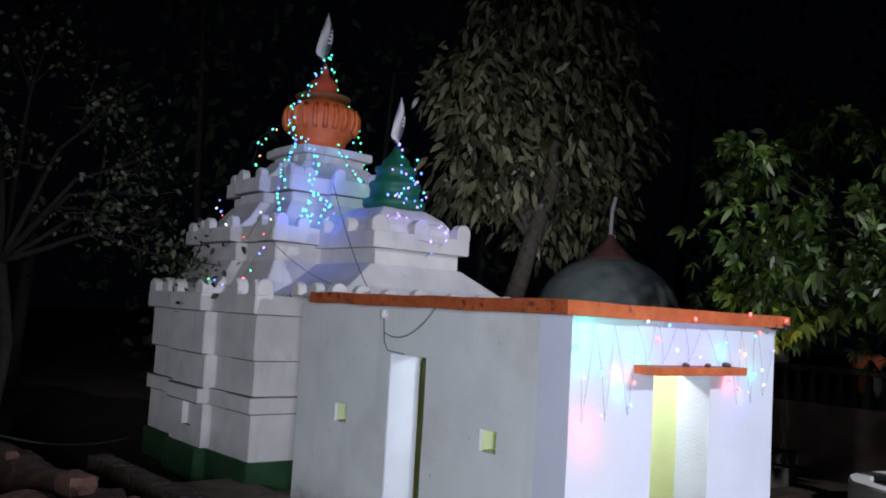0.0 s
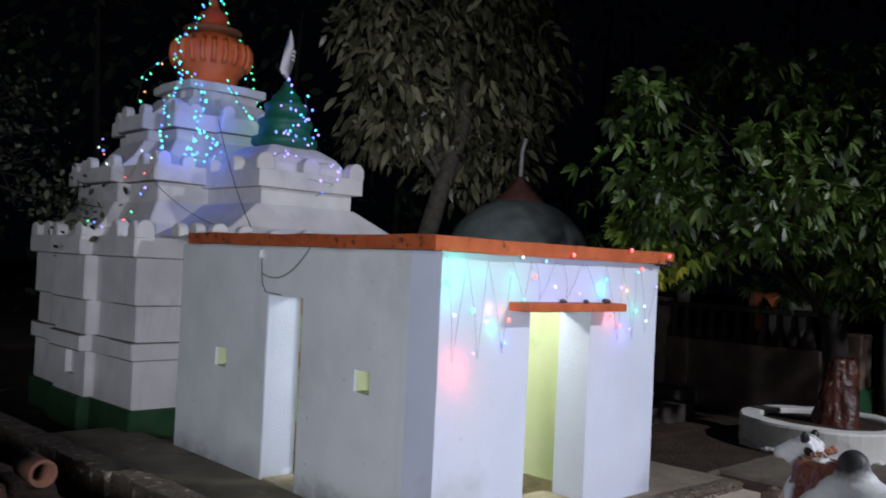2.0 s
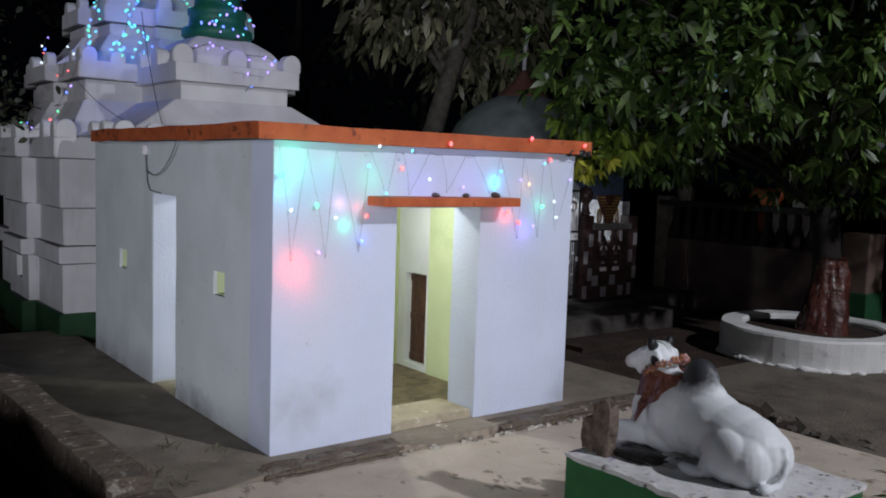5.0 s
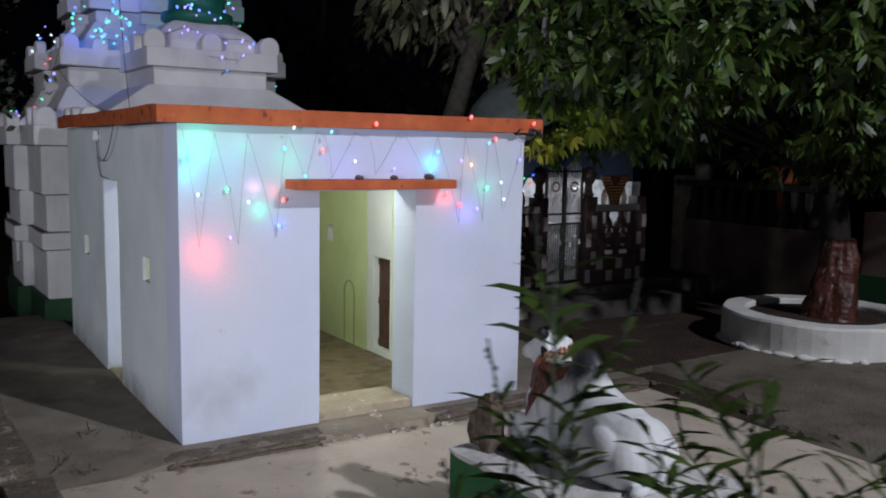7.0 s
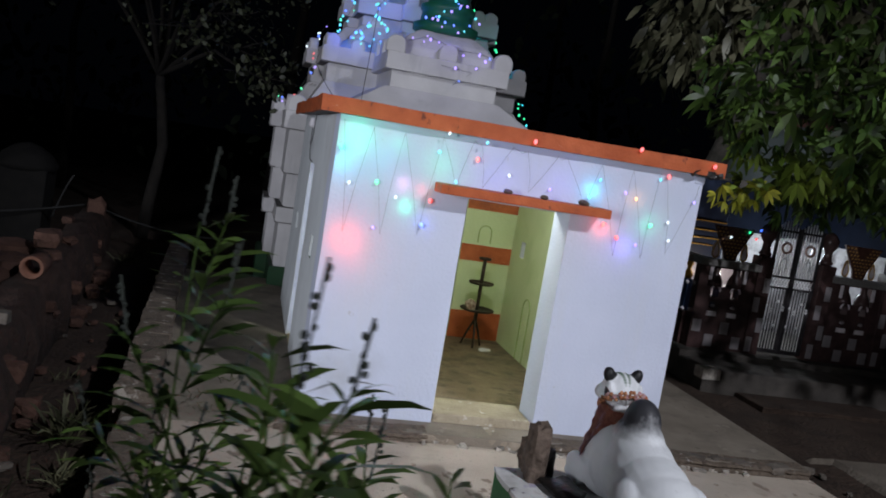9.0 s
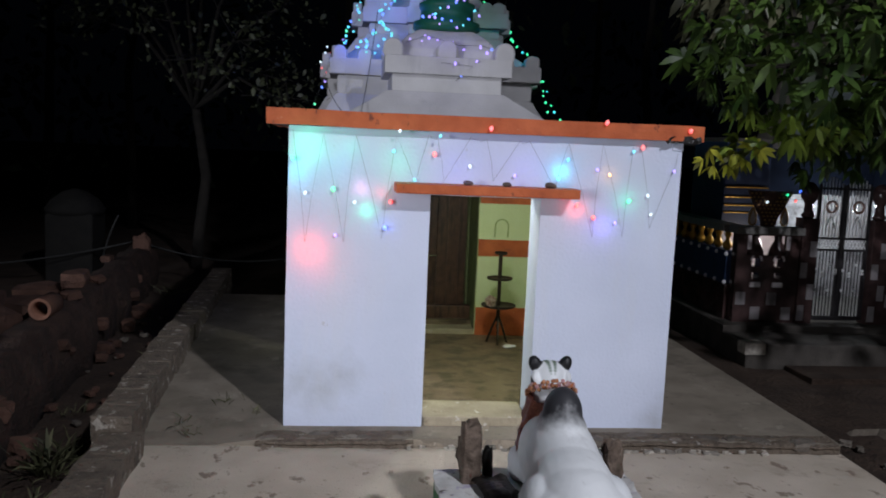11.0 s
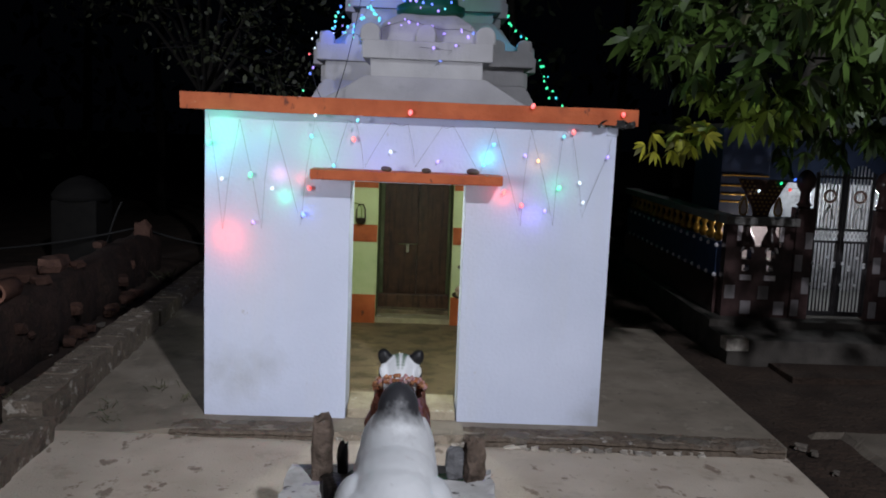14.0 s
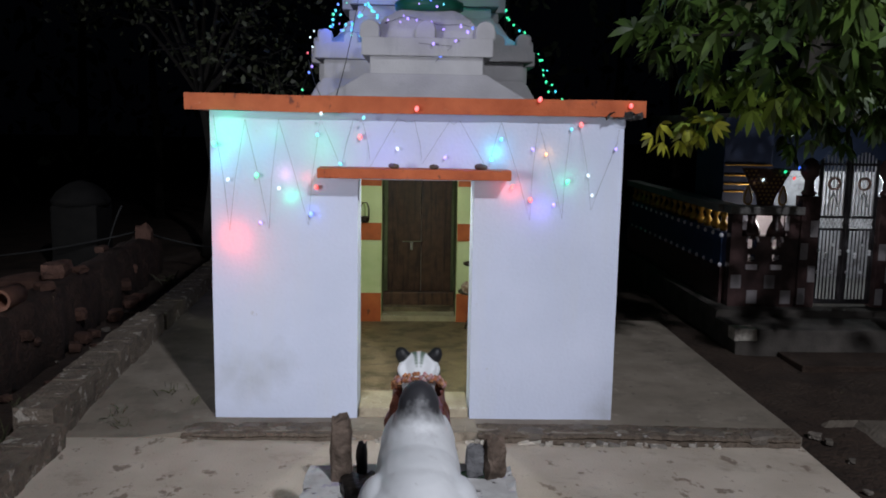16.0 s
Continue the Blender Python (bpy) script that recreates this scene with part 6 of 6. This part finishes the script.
def rail_panel(x0, x1):
    """Low tiled wall with bottle balusters in a slot, two arched lights below and a fan-shaped crest above."""
    c = 0.5 * (x0 + x1)
    p = part("rail_wall", wall_slab("x", x0, x1, 6.72, 6.84, 0.17, 1.075, [(c - 0.225, c + 0.225, 0.86, 1.06), (c - 0.165, c - 0.075, 0.74, 0.83), (c + 0.075, c + 0.165, 0.74, 0.83), (c - 0.155, c - 0.085, 0.62, 0.68), (c + 0.085, c + 0.155, 0.62, 0.68)], 0.3, 0.0), TILE_DARK, shrine, "dark tiled rail wall with arched lights")
    part("coping", boxed(x0 - 0.03, x1 + 0.03, 6.68, 6.88, 1.075, 1.15, 0.006), GRANITE, p, "granite coping")
    for q in (-0.12, 0.12):
        bm = lathe([(0.088, 0.86), (0.084, 0.90), (0.062, 0.96), (0.036, 1.01), (0.042, 1.05), (0.034, 1.06)], (c + q, 6.77), 14)
        part("baluster", bm, TILE_DARK, p, "dark bottle-shaped baluster", True)
        part("rim", tube([(c + q + 0.055 * math.cos(t), 6.715, 0.805 + 0.065 * math.sin(t)) for t in [math.pi * i / 10 for i in range(11)]], 0.010, 6), RIM, p, "white arched rim", True)
        part("sill", boxed(c + q - 0.055, c + q + 0.055, 6.700, 6.722, 0.535, 0.585, 0.004), RIM, p, "white sill")
        part("rosette", ball(bmesh.new(), (c + q, 6.715, 0.645), (0.03, 0.012, 0.018), seg=10), TILE_PALE, p, smooth=True)
        # white strip on the wall imitates the lit gap outside each bottle
        part("shoulder", boxed(c + q * 1.72 - 0.02, c + q * 1.72 + 0.02, 6.712, 6.724, 0.92, 1.06, 0.004), RIM, p, "white strip standing in for a bright outer gap")
    for i in range(4):
        for j in range(2):
            if (i + j) % 2:
                part("tile", boxed(x0 + 0.02 + i * 0.165, x0 + 0.12 + i * 0.165, 6.712, 6.722, 0.20 + j * 0.15, 0.33 + j * 0.15), TILE_PALE, p)
    # fan-shaped openwork crest on the coping
    bm = bmesh.new()
    for lo, hi, w0, w1 in ((1.148, 1.24, 0.07, 0.09), (1.24, 1.36, 0.09, 0.16), (1.36, 1.51, 0.16, 0.24)):
        loft(bm, [[(c - w, 6.76, z), (c + w, 6.76, z), (c + w, 6.79, z), (c - w, 6.79, z)] for w, z in ((w0, lo), (w1, hi))])
    crest = part("crest", bm, mat("crest_red", (0.05, 0.02, 0.015), (0.10, 0.04, 0.03), 20, 0.5), p, "dark red fan-shaped crest with gold studs")
    for j in range(9):
        z = 1.18 + 0.038 * j
        w = 0.06 + 0.17 * (j / 8) ** 1.4
        n = 2 + j
        for k in range(n):
            u = (k + 0.5) / n * 2 - 1
            if j > 5 and abs(u) < 0.35:
                continue
            part("stud", boxed(c + u * w - 0.009, c + u * w + 0.009, 6.752, 6.762, z - 0.008, z + 0.008), CREST, crest)
    for q in (-1, 1):
        drop = [(c + q * (0.17 + 0.055 * math.sin(t) * (0.6 + 0.4 * math.cos(t))), 6.775, 1.25 - 0.09 * math.cos(t)) for t in [2 * math.pi * i / 16 for i in range(17)]]
        part("crest_loop", tube(drop, 0.010, 6), CREST, crest, "gold leaf-shaped loop", True)
        part("leaf_panel", ball(bmesh.new(), (c + q * 0.17, 6.785, 1.25), (0.045, 0.006, 0.085), (0, 0, 0), 12), RIM, crest, "white leaf-shaped panel", True)
    return p


rail_panel(8.78, 9.44)
rail_panel(10.40, 11.06)
for x in (9.445, 10.215, 11.06):
    post = part("gate_post", boxed(x, x + 0.175, 6.70, 6.86, 0.17, 1.25, 0.006), TILE_DARK, shrine)
    for k in range(4):
        part("tile", boxed(x + 0.01 + 0.085 * (k % 2), x + 0.08 + 0.085 * (k % 2), 6.69, 6.702, 0.2 + 0.22 * k, 0.36 + 0.22 * k), TILE_PALE, post)
for x in (9.5325, 10.3025):
    part("finial", lathe([(0.05, 1.25), (0.075, 1.28), (0.05, 1.31), (0.045, 1.40), (0.085, 1.46), (0.095, 1.53), (0.06, 1.59), (0.02, 1.62)], (x, 6.78), 16), TILE_DARK, shrine, "dark vase-shaped post finial", True)
BAR = mat("gate_bar_steel", (0.78, 0.78, 0.80), (0.90, 0.90, 0.92), 30, 0.3, 0.1, metallic=0.1)
GATE_DARK = mat("gate_dark_paint", (0.02, 0.018, 0.02), (0.05, 0.045, 0.05), 20, 0.45, 0.1)
BRASS = mat("gate_ring_copper", (0.40, 0.24, 0.20), (0.55, 0.36, 0.30), 20, 0.35, 0.1, metallic=0.6)
gate = part("gate", boxed(9.63, 10.205, 6.77, 6.79, 0.20, 0.225), GATE_DARK, shrine, "double steel bar gate, closed")
KNOB = mesh_of("gate_knob", ball(bmesh.new(), (0, 0, 0), (0.016, 0.012, 0.016), seg=8), BAR, True)
for g0, g1 in ((9.63, 9.912), (9.922, 10.205)):
    fr = bmesh.new()
    for x in (g0 + 0.012, g1 - 0.012):
        box(fr, x - 0.013, x + 0.013, 6.768, 6.792, 0.20, 1.60)
    for z in (0.23, 0.93, 1.05, 1.56):
        box(fr, g0 + 0.025, g1 - 0.025, 6.769, 6.791, z - 0.012, z + 0.012)
    leaf = part("gate_leaf", fr, GATE_DARK, gate, "dark painted gate frame")
    for k in range(1, 8):
        x = g0 + (g1 - g0) * k / 8
        part("bar", tube([(x, 6.78, 0.22), (x, 6.78, 0.925)], 0.0075, 6), GATE_DARK, leaf, "dark painted bar", True)
        part("bar", tube([(x, 6.78, 1.055), (x, 6.78, 1.58 + 0.10 * math.sin(math.pi * k / 8))], 0.0085, 6), BAR, leaf, smooth=True)
        if k % 2:
            piece("gate_knob", KNOB, leaf, (x, 6.766, 0.42 + 0.09 * (k % 4)))
            piece("gate_knob", KNOB, leaf, (x, 6.766, 0.66 + 0.06 * (k % 3)))
    xc = 0.5 * (g0 + g1)
    part("ring", tube([(xc + 0.055 * math.cos(a), 6.762, 1.374 + 0.055 * math.sin(a)) for a in [2 * math.pi * i / 16 for i in range(17)]], 0.013, 6), BRASS, leaf, "copper-coloured ring", True)
    part("ring", tube([(xc + 0.05 * math.sin(a), 6.765, 1.19 + 0.09 * math.cos(a) ** 2 - 0.05 * abs(math.sin(a))) for a in [2 * math.pi * i / 16 for i in range(17)]], 0.009, 6), BAR, leaf, smooth=True)
    for i in range(6):
        a, b = g0 + 0.028 + i * 0.0385, g0 + 0.028 + (i + 1) * 0.0385
        part("lattice", tube([(a, 6.772, 0.945), (b, 6.772, 1.035)], 0.0055, 5), BAR, leaf)
        part("lattice", tube([(a, 6.774, 1.035), (b, 6.774, 0.945)], 0.0055, 5), BAR, leaf)
# side railing of pot balusters
srail = part("side_rail", boxed(8.74, 8.86, 6.86, 10.6, 0.17, 0.53, 0.005), TILE_DARK, shrine, "dark blue side railing with gold pot balusters")
part("coping", boxed(8.70, 8.90, 6.90, 10.6, 1.075, 1.15, 0.006), GRANITE, srail)
part("mid_rail", boxed(8.752, 8.848, 6.90, 10.6, 0.534, 0.875, 0.004), mat("rail_blue", (0.02, 0.04, 0.10), (0.03, 0.06, 0.15), 8, 0.4), srail)
GOLD = mat("gold_paint", (0.42, 0.22, 0.03), (0.60, 0.36, 0.07), 20, 0.3, 0.1, metallic=0.5)
vase = lathe([(0.03, 0), (0.055, 0.06), (0.06, 0.12), (0.028, 0.2), (0.026, 0.25), (0.05, 0.32), (0.03, 0.39)], (0, 0), 10)
VASE = mesh_of("baluster", vase, GOLD, True)
knob = mesh_of("knob", ball(bmesh.new(), (0, 0, 0), (0.03, 0.03, 0.03), seg=8), CLOTH_WHITE, True)
for k in range(16):
    piece("baluster", VASE, srail, (8.80, 7.0 + 0.231 * k, 0.873), (0, 0, 0), (0.85, 0.85, 0.52))
    for z in (0.845, 0.55):
        piece("knob", knob, srail, (8.748, 6.90 + 0.231 * k, z), (0, 0, 0), (0.75, 0.75, 0.75))
for z in (1.22, 1.30, 1.39, 1.50):
    part("gold_slat", boxed(8.99, 9.49, 7.575, 7.60, z, z + 0.014, 0.003), GOLD, shrine, "thin gold slat")
shrine_lights = thing("string_lights", (9.1, 6.74, 1.42), "few fairy lights strung over the shrine crest", "string lights")
part("wire", tube(sag((8.70, 6.74, 1.34), (9.11, 6.74, 1.51), 0.02) + sag((9.11, 6.74, 1.51), (9.45, 6.74, 1.44), 0.03), 0.002, 4), WIRE, shrine_lights, "thin dark wire")
for x, z, c in ((9.36, 1.42, "R"), (9.06, 1.40, "W"), (9.27, 1.48, "G"), (9.40, 1.52, "B")):
    piece("bulb", BULB_T[c], shrine_lights, (x, 6.735, z), (20, 30, 0))
# added unseen fill lamp that brightens the inner panel behind the rail's gaps
lamp("shrine_lamp_light", (9.38, 7.12, 1.0), 5.0, (1.0, 0.90, 0.86), 0.03)

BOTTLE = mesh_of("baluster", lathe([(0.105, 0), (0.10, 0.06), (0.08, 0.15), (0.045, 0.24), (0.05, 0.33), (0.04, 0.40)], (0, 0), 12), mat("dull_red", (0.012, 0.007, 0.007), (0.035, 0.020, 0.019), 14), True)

# ---- boundary wall with idols, beyond the planter ----
bound = thing("boundary_wall", (12.4, 5.8, -0.1), "dark low wall with pot balusters and a coping", "wall")
part("base", boxed(12.4, 12.6, 4.75, 7.2, -0.2, 0.9, 0.01), mat("dark_red_wall", (0.07, 0.048, 0.044), (0.15, 0.10, 0.092), 3, 0.8, 0.4, 30, stain=(0.07, 0.055, 0.05), stain_scale=4, stain_cut=0.64), bound)
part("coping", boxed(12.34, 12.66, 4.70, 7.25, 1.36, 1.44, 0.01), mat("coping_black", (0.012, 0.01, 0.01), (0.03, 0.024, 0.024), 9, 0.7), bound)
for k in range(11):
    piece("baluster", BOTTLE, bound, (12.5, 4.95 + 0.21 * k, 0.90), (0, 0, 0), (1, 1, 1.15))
# added sheets that make the gaps between the dark balusters look lit
part("back_panel", boxed(12.575, 12.595, 4.98, 5.60, 1.02, 1.34), mat("bright_gap_pale", (0.52, 0.49, 0.50), (0.68, 0.65, 0.66), 9, 0.7), bound, "pale sheet standing in for bright gaps between the balusters")
part("back_panel", boxed(12.575, 12.595, 5.602, 5.86, 1.02, 1.34), mat("bright_gap_orange", (0.40, 0.12, 0.05), (0.50, 0.17, 0.07), 9, 0.7), bound, "orange sheet standing in for a bright gap between the balusters")
post = part("post", boxed(12.36, 12.62, 7.12, 7.3, -0.2, 1.5, 0.01), KERB, bound)
post = part("post", boxed(12.75, 13.15, 4.35, 4.7, -0.2, 1.15, 0.02), mat("pink_plaster", (0.17, 0.115, 0.095), (0.25, 0.175, 0.145), 5), bound, "plastered post, pink over green")
part("dado", boxed(12.73, 13.17, 4.33, 4.72, -0.2, 0.42, 0.01), mat("faded_green", (0.014, 0.085, 0.035), (0.026, 0.12, 0.05), 6), post, "green dado")
idol = rough_stone((12.5, 5.62, 1.55), (0.18, 0.40, 0.22), 6, 3, 0.24, 3)
single("orange_idol", idol, mat("saffron", (0.55, 0.11, 0.04), (0.70, 0.20, 0.08), 12, 0.6), (12.5, 5.62, 1.44), "bright orange painted idol on the wall", "idol", smooth=True)
single("pale_idol", rough_stone((12.5, 6.9, 1.55), (0.2, 0.2, 0.24), 20, 8, 0.16), KERB, (12.5, 6.9, 1.44), "small pale idol on the wall", "idol", smooth=True)
single("white_box", boxed(12.4, 12.6, 4.85, 5.2, 1.44, 1.54, 0.01), WHITE_BLOCK, (12.5, 5.0, 1.44), "white block lying on the wall coping", "block")

# ---- pole and far wall beyond the yard ----
pole = thing("pole", (14.95, 4.79, -0.1), "white painted post beside a grey wall", "post")
part("shaft", tube([(14.95, 4.79, -0.15), (14.95, 4.79, 0.6), (14.97, 4.79, 1.42)], 0.085, 10), mat("post_white", (0.66, 0.66, 0.65), (0.82, 0.82, 0.80), 8, 0.7, 0.4, stain=(0.36, 0.36, 0.34), stain_scale=9, stain_cut=0.55), pole, smooth=True)
setting("far_wall", wall_slab("y", 3.9, 4.9, 15.3, 15.5, -0.2, 1.6, (), 0.3, 0.01), mat("grey_plaster", (0.28, 0.27, 0.25), (0.46, 0.45, 0.42), 4, 0.9, 0.5, stain=(0.10, 0.10, 0.085), stain_scale=4, stain_cut=0.5), "stained grey plastered wall in the dark", "wall")

# ---- weeds beside the path ----
SPIKE = mat("spike_dark", (0.03, 0.035, 0.03), (0.06, 0.07, 0.06), 20, 0.8, 0.0)


def weed(at, height, stems, seed, spikes=True, wide=1.0):
    """A branching weed: stems with side shoots, narrow drooping leaves and thin seed spikes."""
    rng = np.random.default_rng(seed)
    top = thing("weed_plant", (at[0], at[1], -0.1), "tall green weed with narrow leaves and dark flower spikes", "plant", "weeds by the path")
    P, D, U, L = [], [], [], []

    def leaves(a, b, count, size):
        way = (b - a).normalized()
        for i in range(count):
            f = (i + rng.uniform(0, 1)) / count
            ang = i * 2.4 + rng.uniform(-0.4, 0.4)
            out = Vector((math.cos(ang), math.sin(ang), 0.25)) + way * 0.6
            P.append(a.lerp(b, f))
            D.append(out)
            U.append((rng.normal() * 0.25, rng.normal() * 0.25, 1))
            L.append(size * rng.uniform(0.7, 1.3) * (1.15 - 0.5 * f))

    def spike(parent, a, b):
        bm = bmesh.new()
        tube([a, b], 0.0022, 4, bm)
        n = int((b - a).length / 0.009)
        for k in range(n):
            if rng.uniform() < 0.25:
                continue
            p = a.lerp(b, k / n) + Vector((rng.uniform(-0.006, 0.006), rng.uniform(-0.006, 0.006), 0))
            ball(bm, p, (0.0035, 0.0035, 0.005), (rng.uniform(-40, 40), 0, 0), 4)
        part("flower_spike", bm, SPIKE, parent, "dark seed spike")

    for s in range(stems):
        a = 6.28 * s / stems + rng.uniform(-0.4, 0.4)
        h = height * (1.0 if s == 0 else rng.uniform(0.66, 0.9))
        spread = 0.05 * wide if s == 0 else rng.uniform(0.08, 0.2) * wide
        tip = Vector((at[0] + spread * math.cos(a), at[1] + spread * math.sin(a), h - 0.10))
        foot = Vector((at[0] + 0.04 * math.cos(a), at[1] + 0.04 * math.sin(a), -0.12))
        stem = part("stem", tube([foot.lerp(tip, f) + Vector((0.015 * math.sin(6 * f + s), 0.015 * math.cos(5 * f + s), 0)) for f in [i / 8 for i in range(9)]], 0.0048, 5, None, 0.4), LEAF_WEED, top)
        leaves(foot.lerp(tip, 0.40), tip, 40, 0.15)
        if spikes:
            spike(stem, tip, tip + Vector((0.01, 0.0, 0.12)))
        for k in range(7):
            base = foot.lerp(tip, 0.52 + 0.065 * k)
            b = a + k * 2.3
            arm = 0.15 if wide == 1.0 else 0.10
            end = base + Vector((math.cos(b) * arm, math.sin(b) * arm, rng.uniform(0.12, 0.22)))
            part("shoot", tube([base, base.lerp(end, 0.5) + Vector((0, 0, 0.015)), end], 0.0028, 4, None, 0.6), LEAF_WEED, stem)
            leaves(base.lerp(end, 0.15), end, 17, 0.12)
            if spikes and k > 2:
                spike(stem, end, end + Vector((math.cos(b) * 0.02, math.sin(b) * 0.02, rng.uniform(0.05, 0.10))))
    L = np.array(L)
    leaf_part("leaves", leaf_cloud(P, D, U, L, L * 0.155, 0.40), LEAF_WEED, top, "narrow pointed leaves")


for x, y, h, n, seed, spikes in ((3.90, -0.22, 1.74, 3, 1, True), (4.02, -0.82, 1.68, 6, 3, True), (4.00, -0.52, 1.62, 6, 4, False), (3.98, -0.90, 1.56, 6, 14, False), (3.98, -0.44, 1.45, 5, 15, False), (4.17, -0.36, 1.40, 5, 5, True), (4.22, -0.64, 1.38, 5, 7, False), (4.04, -0.36, 1.30, 5, 8, False), (4.20, -0.98, 1.44, 5, 9, True), (4.10, -0.72, 1.22, 7, 16, False), (4.05, -0.18, 1.16, 7, 17, False), (4.28, -0.48, 1.20, 7, 18, False)):
    weed((x, y), h, n, seed, spikes, 0.4 if seed == 1 else 0.55 if seed in (3, 14) else 1.0)


def tuft(at, count, height, seed, spread=0.14):
    rng = np.random.default_rng(seed)
    t = thing("grass_tuft", at, "pale dry grass tuft on the soil", "grass", "grass tufts")
    P = [np.array(at) + np.array([rng.normal() * 0.04, rng.normal() * 0.04, 0]) for _ in range(count)]
    D = [np.array([rng.normal() * 0.6, rng.normal() * 0.6, 1.0]) for _ in range(count)]
    U = [rng.normal(size=3) for _ in range(count)]
    L = np.array([height * rng.uniform(0.5, 1.2) for _ in range(count)])
    leaf_part("grass_blade", leaf_cloud(P, D, U, L, L * 0.05, 0.4), GRASS, t, "", "stuff")


for k, (x, y, n, h) in enumerate(((3.22, 3.75, 40, 0.30), (3.18, 3.45, 60, 0.42), (2.95, 4.6, 25, 0.15), (3.28, 2.9, 60, 0.25), (3.0, 2.6, 40, 0.22), (2.7, 9.3, 40, 0.3), (3.15, 6.2, 20, 0.15), (4.28, 4.15, 14, 0.10), (3.9, 1.2, 40, 0.2), (4.07, 4.38, 14, 0.12), (3.84, 3.96, 18, 0.12), (3.92, 3.79, 16, 0.10))):
    tuft((x, y, -0.17 if x < 3.5 else -0.05 if y < 3.5 else platform_height(x, y) - 0.01), n, h, k + 20)
